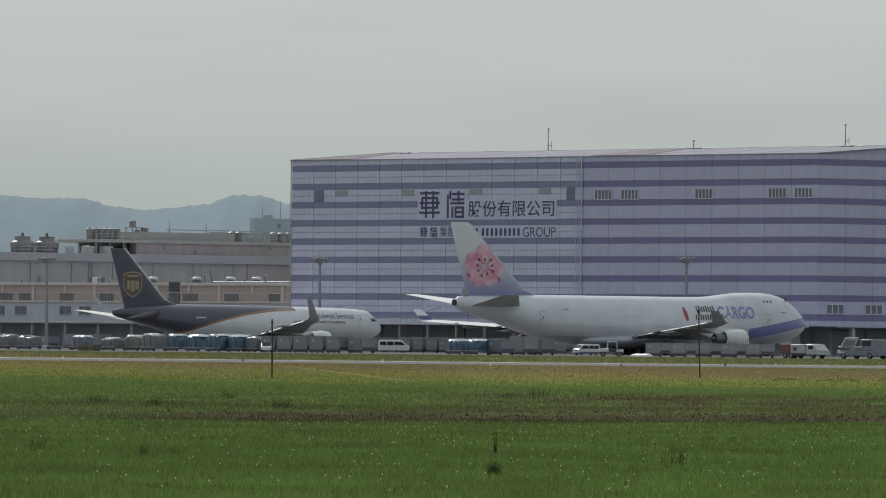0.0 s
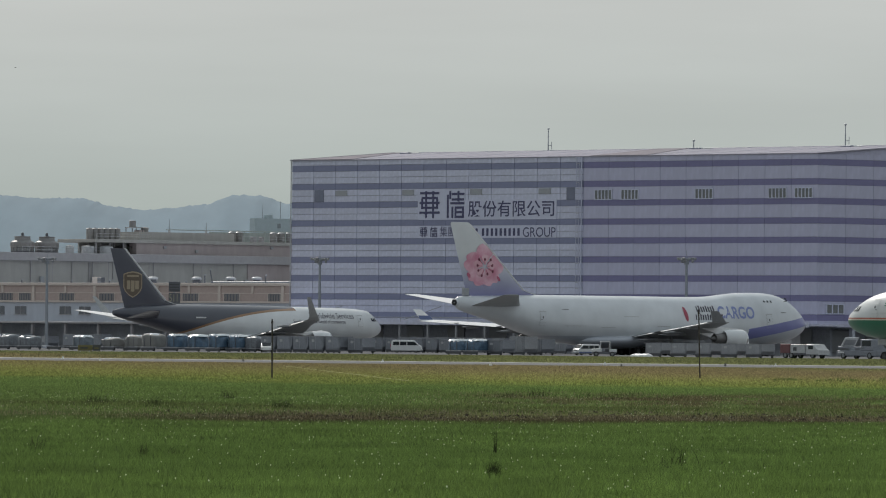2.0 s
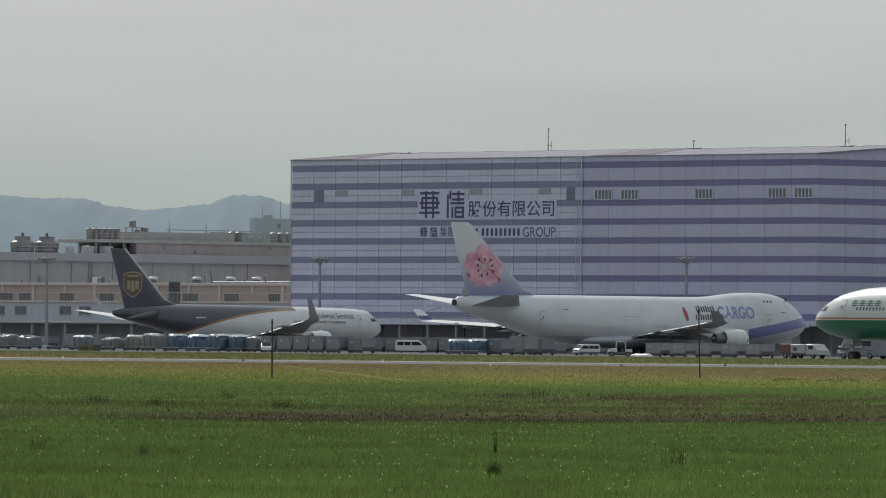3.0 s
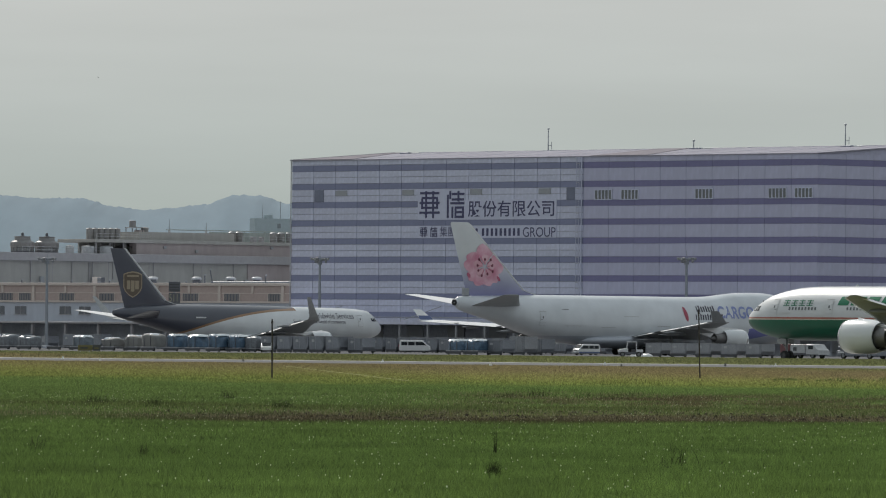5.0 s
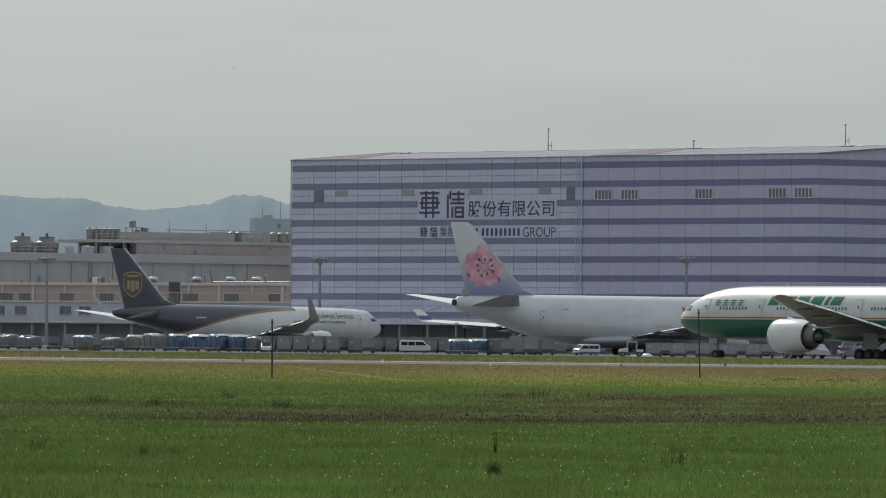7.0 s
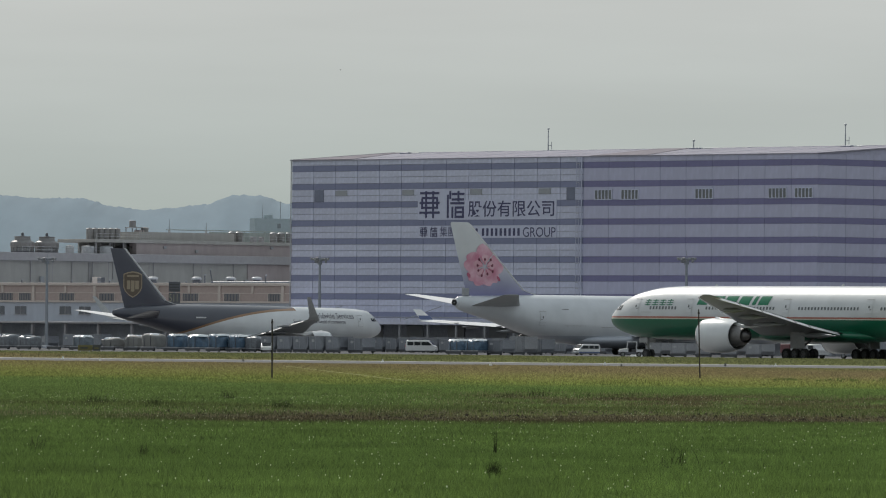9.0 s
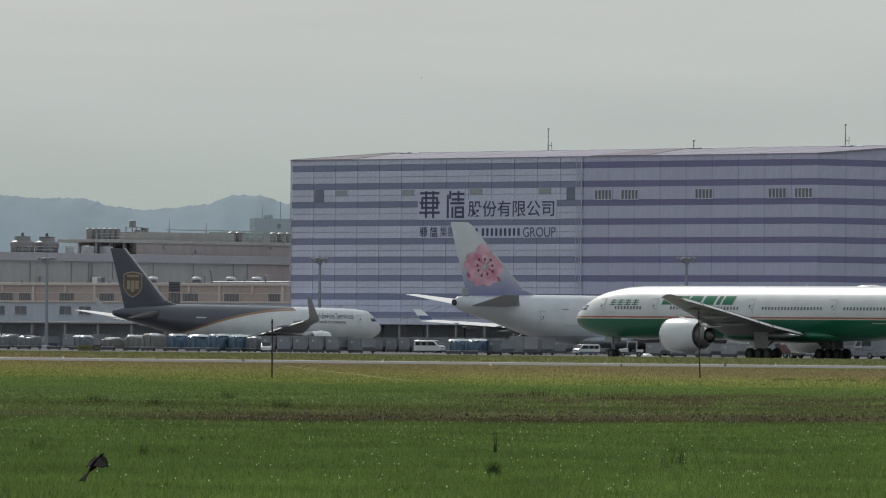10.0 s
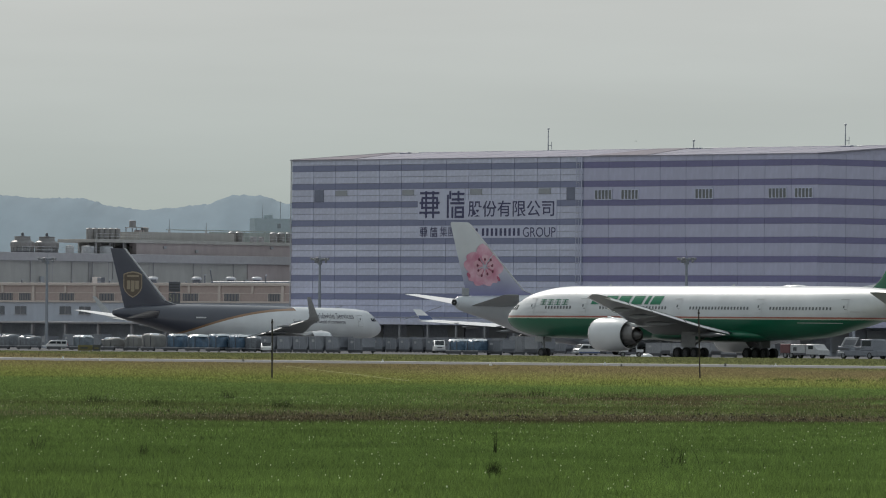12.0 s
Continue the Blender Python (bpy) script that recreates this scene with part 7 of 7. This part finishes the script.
# ---- birds ----
def make_bird(name, label, m, k=1.0):
    """A slim black bird; its own x points forward, z up. Its wings turn at the shoulders."""
    t = thing(name, label, "bird", m)
    mat = M_FEATHER
    body = [(-0.085, 0.010), (-0.06, 0.017), (-0.02, 0.026), (0.02, 0.027), (0.045, 0.021), (0.058, 0.017), (0.07, 0.019), (0.085, 0.016), (0.095, 0.008), (0.102, 0.006), (0.118, 0.001)]
    part("body", Geo().lathe([(x * k, r * k) for x, r in body], n=14), mat, t, smooth=60)
    tail = Geo()
    for s in (-1, 1):
        out = [(-0.07, 0.0), (-0.07, s * 0.012), (-0.13, s * 0.028), (-0.195, s * 0.062), (-0.19, s * 0.03), (-0.178, 0.0)]
        tail.add([(x * k, y * k, z * k) for z in (-0.003, 0.003) for x, y in out], [tuple(range(6)), tuple(reversed(range(6, 12)))] + [(i, (i + 1) % 6, (i + 1) % 6 + 6, i + 6) for i in range(6)])
    part("tail", tail, mat, t, "long forked tail")
    wings = []
    for s in (1, -1):
        g = Geo()
        out = [(0.035, 0.0), (0.055, 0.06), (0.05, 0.10), (0.02, 0.165), (-0.02, 0.215), (-0.028, 0.205), (-0.03, 0.18), (-0.045, 0.165), (-0.045, 0.14), (-0.055, 0.12), (-0.05, 0.07), (-0.055, 0.03), (-0.045, 0.0)]
        n = len(out)
        g.add([(x * k, s * y * k, (zz + 0.012 * math.sin(y * 12)) * k) for zz in (-0.003, 0.003) for x, y in out], [tuple(range(n)), tuple(reversed(range(n, 2 * n)))] + [(i, (i + 1) % n, (i + 1) % n + n, i + n) for i in range(n)])
        w = part("wing", g, mat, t, "dark pointed wing")
        w.location = (0.015 * k, s * 0.018 * k, 0.012 * k)
        wings.append(w)
    return t, wings


drongo, drongo_wings = make_bird("black_bird", "black fork-tailed bird climbing steeply over the grass", site(-40, 70, 1.5, TURN))
far_bird, far_bird_wings = make_bird("small_bird", "tiny dark bird gliding far off across the sky", site(-34, 600, 20.8, TURN), 0.55)


# ---- railings on the warehouse roof ----
def roof_railing(y0, y1, x, z):
    t = thing("roof_railing", "thin steel railing along the warehouse roof", "railing", pose(x, y0, z), "roof railings")
    for k in (0.55, 1.05):
        part("rail", Geo().tube((0, 0, k), (0, y1 - y0, k), 0.035, n=6), M_STEEL, t)
    n = int((y1 - y0) / 1.6)
    for i in range(n + 1):
        part("post", Geo().tube((0, (y1 - y0) * i / n, 0), (0, (y1 - y0) * i / n, 1.05), 0.035, n=6), M_STEEL, t)


roof_railing(1001.5, 1026.0, -1194.6, 19.72)
roof_railing(967.0, 979.5, -1194.6, 19.72)
roof_railing(948.0, 966.0, -1192.2, 17.1)


# ---- small things on the podium roof ----
def standpipe(x, z, hgt, lean=0.0):
    t = thing("vent_pipe", "thin dark vent pipe standing on the podium roof", "pipe", pose(x, 936, z), "podium pipes")
    part("pipe", Geo().tube((0, 0, -0.3), (lean, 0, hgt), 0.11, n=8), M_DOLLY, t)
    part("hood", Geo().tube((lean, 0, hgt), (lean + 0.25, 0, hgt + 0.1), 0.13, n=8), M_GREYBOX, t)


for x, hgt in ((-1177.2, 0.75), (-1163.3, 0.6), (-1152.6, 0.6), (-1131.6, 0.5)):
    standpipe(x, 11.25, hgt)
for x, hgt, lean in ((-1126.5, 1.6, 0.0), (-1110.2, 1.5, 0.0), (-1124.3, 2.5, -0.75)):
    standpipe(x, 11.25, hgt, lean)


def air_unit(x):
    t = thing("air_conditioner", "grey boxed air conditioner on the podium roof", "air conditioner", pose(x, 936, 11.2))
    part("casing", Geo().box((-1.2, -0.5, 0), (0.2, 0.5, 1.3), 0.05), M_CREAM, t)
    part("fan_grille", Geo().box((0.22, -0.5, 0.1), (1.3, 0.4, 1.25), 0.05), M_DOLLY, t)
    for k in range(4):
        part("slat", Geo().box((0.3, -0.54, 0.25 + 0.24 * k), (1.22, -0.5, 0.34 + 0.24 * k)), M_GREYBOX, t)


air_unit(-1155.6)


# ---- grass and weeds ----
def grass_field(name, a0, a1, per_m2, high, wide, seed, label, mat=None, band=None, centre=186):
    """Bent two-part blades over the strip of field between a0 and a1 metres ahead."""
    rng = np.random.default_rng(seed)
    n = int(0.062 * (a1 * a1 - a0 * a0) * per_m2)
    a = np.sqrt(rng.uniform(a0 * a0, a1 * a1, n))
    r = rng.uniform(-0.062, 0.062, n) * a
    patch = 0.5 + 0.5 * np.sin(r * 0.9 + 1.3 * np.sin(a * 0.21)) * np.sin(a * 0.33 + 0.8 * np.sin(r * 0.5 + seed))
    mid = np.abs(a - 184 - 0.25 * r - 3.0 * np.sin(r * 0.35))
    second = (np.abs(a - 238) < 32) & (r > -2 + rng.normal(0, 1.5, n)) & (np.sin(r * 1.1 + 0.12 * a) + np.sin(a * 0.31 + r * 0.4) > 0.1)
    bare = (mid + rng.normal(0, 4, n) < 12 - 11 * np.clip((-r - 3) / 6, 0, 1) + 2.5 * np.sin(r * 1.7 + a * 0.3)) | (second & (rng.uniform(size=n) < 0.7))
    if band:
        bare = (np.abs(a - centre - 0.25 * r - 3.0 * np.sin(r * 0.35) + rng.normal(0, 3, n)) > band) | ((centre > 200) & (r < rng.normal(-1, 2, n)))
    keep = (~bare) | (rng.uniform(size=n) < (0.0 if band else 0.55))
    a, r, patch, bare = a[keep], r[keep], patch[keep], bare[keep]
    n = len(a)
    h = high * (0.55 + 0.35 * patch + rng.uniform(0, 0.55, n) ** 2) * np.where(bare, 0.55, 1.0)
    w = wide * rng.uniform(0.6, 1.3, n)
    turn = rng.uniform(-0.9, 0.9, n)
    lean_r, lean_a = rng.normal(0, 0.3, n) * h, rng.normal(0, 0.3, n) * h
    z0 = np.array([ground_height(x, y) for x, y in zip(r, a)]) - 0.02
    dr, da = np.cos(turn) * w / 2, np.sin(turn) * w / 2
    v = np.empty((n, 5, 3))
    v[:, 0] = np.stack([r - dr, a - da, z0], 1)
    v[:, 1] = np.stack([r + dr, a + da, z0], 1)
    v[:, 2] = np.stack([r + dr * 0.8 + lean_r * 0.35, a + da * 0.8 + lean_a * 0.35, z0 + h * 0.6], 1)
    v[:, 3] = np.stack([r - dr * 0.8 + lean_r * 0.35, a - da * 0.8 + lean_a * 0.35, z0 + h * 0.6], 1)
    v[:, 4] = np.stack([r + lean_r, a + lean_a, z0 + h], 1)
    me = bpy.data.meshes.new(name)
    me.vertices.add(n * 5)
    me.vertices.foreach_set("co", v.reshape(-1))
    base = np.arange(n)[:, None] * 5
    loops = np.concatenate([base + np.array([0, 1, 2, 3]), base + np.array([3, 2, 4])], 1).reshape(-1)
    me.loops.add(len(loops))
    me.loops.foreach_set("vertex_index", loops.astype(np.int32))
    starts = (np.arange(n)[:, None] * 7 + np.array([0, 4])).reshape(-1)
    me.polygons.add(n * 2)
    me.polygons.foreach_set("loop_start", starts.astype(np.int32))
    me.update(calc_edges=True)
    me.validate()
    me.materials.append(mat or M_BLADE)
    ob = new(name, me)
    ob.matrix_basis = FIELD
    tagged(ob, label, "grass", kind="stuff")


grass_field("grass", 80, 125, 290, 0.16, 0.0055, 1, "lush green ankle-high grass")
grass_field("grass", 125, 190, 130, 0.10, 0.009, 2, "lush green grass with thin bare patches")
grass_field("grass", 190, 330, 42, 0.10, 0.016, 3, "green meadow grass")
grass_field("grass", 330, 608, 11, 0.11, 0.035, 4, "dry yellow and brown grass")
grass_field("grass", 716, 944, 4, 0.15, 0.07, 5, "sparse olive grass beside the taxiway")

M_STALK = paint("dry_stalk", (0.30, 0.26, 0.17), 0.8, 0, 0.35, 3.0, spec=0.1)
grass_field("dry_stalks", 160, 215, 13, 0.11, 0.009, 6, "pale dry stalks over the bare strip", M_STALK, 13)
grass_field("dry_stalks", 200, 276, 3.2, 0.12, 0.011, 16, "pale dry stalks over the worn turf", M_STALK, 26, 240)

M_WEED = paint("weed_dark_green", (0.050, 0.060, 0.027), 0.85, 0, 0.3, 6.0, spec=0.1)


def weed(right, ahead, hgt, width, stems, seed):
    rng = random.Random(seed)
    t = thing("weed", "dark tufted weed standing out of the grass", "weed", site(right, ahead, ground_height(right, ahead), TURN), "weeds")
    thick = 0.0019 + ahead * 0.000015
    for k in range(stems * 6):
        x, y = rng.gauss(0, 0.24) * width, rng.uniform(-0.2, 0.2) * width
        hh, bend = hgt * rng.uniform(0.3, 1.0), rng.uniform(-0.45, 0.45) * min(hgt, 1.2 * width)
        rings = []
        for q in range(6):
            f = q / 5
            w = thick * (1.1 - f) * (1 + 1.2 * (q % 2))
            c = Vector((x + bend * f * f, y, hh * f - 0.02))
            rings.append([c + Vector((w * a, w * b, 0)) for a, b in ((1, 0), (0, 1), (-1, 0), (0, -1))])
        part("stem", Geo().loft(rings), M_WEED, t)


for k, (r, a, hgt, width, stems) in enumerate(((0.61, 97, 0.27, 0.14, 26), (0.74, 118, 0.52, 0.06, 2), (-5.6, 118, 0.32, 0.3, 4), (-4.0, 114, 0.26, 0.10, 4), (-3.65, 115, 0.2, 0.2, 4), (-8.6, 212, 0.30, 0.7, 10),
                                               (-3.8, 201, 0.26, 0.5, 9), (-6.9, 205, 0.3, 0.4, 6), (-5.9, 235, 0.34, 0.4, 6), (1.9, 250, 0.22, 1.1, 5), (2.9, 252, 0.36, 1.3, 6), (4.1, 249, 0.28, 1.4, 6), (5.5, 253, 0.24, 1.2, 5), (4.9, 243, 0.14, 1.2, 5), (6.8, 250, 0.18, 1.2, 4), (3.1, 110, 0.36, 0.5, 4),
                                               (2.8, 106, 0.16, 0.6, 9), (4.1, 108, 0.15, 0.5, 8), (3.6, 111, 0.13, 0.3, 5), (3.2, 118, 0.3, 0.15, 3), (-1.0, 112, 0.12, 0.25, 5))):
    weed(r, a, hgt, width, stems, k)


def pale_specks():
    """Pale specks above the blades: small white blossoms, and glints of light put in as colour."""
    rng = np.random.default_rng(9)
    n = 1500
    a = np.sqrt(rng.uniform(82 ** 2, 240 ** 2, n))
    r = rng.uniform(-0.06, 0.06, n) * a
    g = Geo()
    for x, y in zip(r, a):
        k = rng.uniform(0.004, 0.010)
        c = Vector((x, y, ground_height(x, y) + rng.uniform(0.08, 0.2)))
        g.add([c + Vector(d) * k for d in ((1, 0, 0), (0, 1, 0), (-1, 0, 0), (0, -1, 0), (0, 0, 1.4), (0, 0, -1.4))], [(0, 1, 4), (1, 2, 4), (2, 3, 4), (3, 0, 4), (1, 0, 5), (2, 1, 5), (3, 2, 5), (0, 3, 5)])
    me = bpy.data.meshes.new("pale_specks")
    me.from_pydata(g.v, [], g.f)
    me.materials.append(M_SPECK)
    ob = new("pale_specks", me)
    ob.matrix_basis = FIELD
    tagged(ob, "scattered pale specks for glints and blossoms above the grass", "grass", kind="stuff")


M_SPECK = paint("speck_pale", (0.60, 0.63, 0.42), 0.4, 0, 0.2, 5.0)
pale_specks()


def mud_clods():
    """Lumps of turned earth along the bare strip."""
    rng = np.random.default_rng(12)
    n = 1800
    r = rng.uniform(-13, 13, n)
    a = 184 + 0.25 * r + 3.0 * np.sin(r * 0.35) + rng.normal(0, 7, n)
    verts, faces = [], []
    shape = ((1, 0, 0), (0.2, 1, 0.1), (-1, 0.2, 0), (-0.1, -1, 0), (0, 0, 1), (0, 0, -0.6))
    tri = ((0, 1, 4), (1, 2, 4), (2, 3, 4), (3, 0, 4), (1, 0, 5), (2, 1, 5), (3, 2, 5), (0, 3, 5))
    for k in range(n):
        w, q = rng.uniform(0.015, 0.06), len(verts)
        if r[k] < -6.5 and k % 3:
            continue
        z = ground_height(r[k], a[k])
        j = rng.uniform(0.6, 1.3, (6, 3))
        verts += [(r[k] + w * d[0] * v[0], a[k] + w * d[1] * v[1], z + 0.75 * w * d[2] * v[2]) for d, v in zip(shape, j)]
        faces += [(q + x, q + y, q + t) for x, y, t in tri]
    me = bpy.data.meshes.new("mud_clods")
    me.from_pydata(verts, [], faces)
    me.materials.append(M_MUD)
    ob = new("mud_clods", me)
    ob.matrix_basis = FIELD
    tagged(ob, "dark brown clods of turned earth", "soil", kind="stuff")


M_MUD = paint("wet_mud", (0.034, 0.026, 0.017), 0.95, 0, 0.5, 2.0, spec=0.1)
mud_clods()


def low_shrub(right, ahead, wide, hgt, seed):
    rng = random.Random(seed)
    t = thing("low_shrub", "low dark green creeping shrub at the dry grass margin", "shrub", site(right, ahead, ground_height(right, ahead), TURN), "low shrubs")
    for k in range(4):
        x = rng.uniform(-0.3, 0.3) * wide
        part("stem", Geo().tube((x, 0, -0.05), (x + rng.uniform(-0.2, 0.2), 0.1, hgt * 0.7), 0.015, 0.006, 5), M_WEED, t)
    g = Geo()
    for k in range(110):
        x = rng.gauss(0, 0.27) * wide
        z = hgt * rng.random() * max(0.15, 1 - (2 * x / wide) ** 2)
        y = rng.uniform(-0.4, 0.4)
        a, b, w = rng.uniform(-1, 1), rng.uniform(-0.6, 0.9), rng.uniform(0.03, 0.06)
        d, e = Vector((math.cos(a), 0.3 * b, math.sin(b))) * w, Vector((-0.4 * math.sin(b), 0.6, math.cos(b))) * w * 0.55
        c = Vector((x, y, max(0.01, z)))
        g.add([c - d, c + e, c + d, c - e], [(0, 1, 2, 3)])
    part("foliage", g, M_SHRUB, t)


M_SHRUB = paint("shrub_leaf", (0.12, 0.16, 0.05), 0.8, 0, 0.4, 3.0, spec=0.1)
for k, (r, a, w, hgt) in enumerate(((15.2, 374, 2.2, 0.15), (17.6, 374, 2.6, 0.18), (20.0, 373, 2.6, 0.24))):
    low_shrub(r, a, w, hgt, 40 + k)


# ---- what moves ----
def roll(wheels, spots, size=1.0):
    """Turns road wheels by the way their vehicle goes; spots are (seconds, right, ahead, heading in degrees)."""
    steps = [0.1 * k for k in range(121)]
    at = [[np.interp(t, [p[0] for p in spots], [p[c] for p in spots]) for c in (1, 2, 3)] for t in steps]
    gone, ways = 0.0, [0.0]
    for (r0, a0, _), (r1, a1, h) in zip(at, at[1:]):
        gone += (r1 - r0) * math.cos(radians(h)) + (a1 - a0) * math.sin(radians(h))
        ways.append(gone / size)
    for w, x, y, r in wheels:
        walk(w, [(t, pose(x, y, r, 0, math.degrees(g / r), 0)) for t, g in zip(steps, ways)])


def motions():
    v = 5.886
    place = lambda t: -748.68 + v * (12 - t) - 0.05 * (t - 7.6) ** 2 + 0.16 * max(0.0, t - 9.5)
    walk(passenger_jet, [(0.5 * k, pose(place(0.5 * k), 669.87, DROP)) for k in range(25)])
    for w, x, y, r in jet_wheels:
        walk(w, [(0.1 * k, pose(x, y, r - DROP, 0, math.degrees((place(0.1 * k) - place(0.0)) / r), 0)) for k in range(121)])
    van_rows = ((0.0, -7.35, 1290, -4), (0.5, -6.83, 1290, -4), (1.0, -6.25, 1290, -4), (1.5, -5.75, 1290, -4), (2.0, -5.38, 1290, -4), (2.5, -5.03, 1290, -4), (3.0, -4.73, 1290, -4), (4.0, -4.3, 1290, -4),
                (5.0, -4.13, 1290, -4), (7.2, -4.1, 1290, -4), (8.0, -3.8, 1290, -6), (8.8, -3.3, 1290, -9), (9.5, -2.55, 1289.7, -20), (10.0, -1.9, 1289.3, -32), (10.6, -1.2, 1288.7, -48), (11.2, -0.75, 1288, -66), (11.6, -0.55, 1287.3, -78), (12.0, -0.45, 1286.5, -87))
    walk(moving_van, [(t, site(r, a, 0.02, TURN + yaw)) for t, r, a, yaw in van_rows])
    roll(moving_van_wheels, van_rows)
    tug_rows = ((0.0, 21.6), (0.5, 20.7), (1.0, 20.3), (1.5, 20.2), (2.0, 20.7), (2.5, 21.6), (3.0, 22.7), (3.6, 23.5), (4.8, 24.05), (5.5, 24.1), (12.0, 24.1))
    walk(tug, [(t, site(r, 1080, 0.02, TURN + 180)) for t, r in tug_rows])
    roll(tug_wheels, [(t, r, 1080, 180) for t, r in tug_rows])
    far_rows = ((0.0, -46.5), (9.8, -46.5), (10.4, -47.6), (10.8, -50.2), (11.0, -52.2), (11.5, -57.2), (12.0, -60.4))
    walk(far_van, [(t, site(r, 1330, 0.02, TURN + 180)) for t, r in far_rows])
    roll(far_van_wheels, [(t, r, 1330, 180) for t, r in far_rows], far_van_size)
    # the bird skims in from the left, then climbs steeply; its frame: forward, left, up
    bird_rows = ((0.0, -60.0, 1.2, 10, 0), (5.0, -28.0, 0.8, 10, 0), (8.8, -7.5, 0.3, 12, 0), (9.7, -3.5, 0.15, 30, 0), (9.9, -3.01, 0.37, 45, 15), (10.0, -2.85, 0.57, 50, 25), (10.1, -2.69, 0.83, 58, 35), (10.2, -2.55, 1.10, 65, 50),
                 (10.3, -2.44, 1.35, 60, 52), (10.4, -2.38, 1.65, 58, 55), (10.5, -2.36, 1.91, 55, 58), (10.6, -2.42, 2.20, 52, 60), (10.7, -2.46, 2.40, 50, 62), (10.8, -2.47, 2.65, 48, 64), (10.9, -2.51, 2.95, 42, 66), (11.0, -2.55, 3.22, 36, 70), (11.1, -2.58, 3.52, 32, 74), (11.2, -2.63, 3.83, 36, 78),
                 (11.3, -2.68, 4.12, 45, 84), (11.4, -2.72, 4.38, 50, 88), (11.5, -2.77, 4.63, 50, 90), (12.0, -3.0, 6.0, 50, 95))
    walk(drongo, [(t, site(r, 70, z, TURN + yaw) @ pose(0, 0, 0, 0, -climb, 0)) for t, r, z, climb, yaw in bird_rows])
    beats = [(0.0, 10), (5.0, 10), (8.8, 10), (9.4, -30), (9.9, -45), (10.0, -12), (10.1, -58), (10.2, -60), (10.3, -20), (10.4, 20), (10.5, 62), (10.6, 72), (10.7, -30), (10.8, -60), (10.9, -94), (11.0, -58), (11.1, -4), (11.2, 24), (11.3, 58), (11.4, 66), (11.5, 30), (12.0, 0)]
    for w, s in zip(drongo_wings, (1, -1)):
        walk(w, [(t, pose(0.015, s * 0.018, 0.012, s * a, 0, 0)) for t, a in beats])
    far = ((0.0, -33.9, 20.8), (1.5, -31.4, 20.8), (3.5, -27.4, 20.5), (5.5, -22.7, 20.1), (6.5, -17.4, 20.8), (8.0, -11.0, 20.9), (9.5, -4.9, 20.7), (10.5, 2.1, 19.6), (12.0, 13.6, 16.0))
    walk(far_bird, [(t, site(r, 600, z, TURN)) for t, r, z in far])


motions()
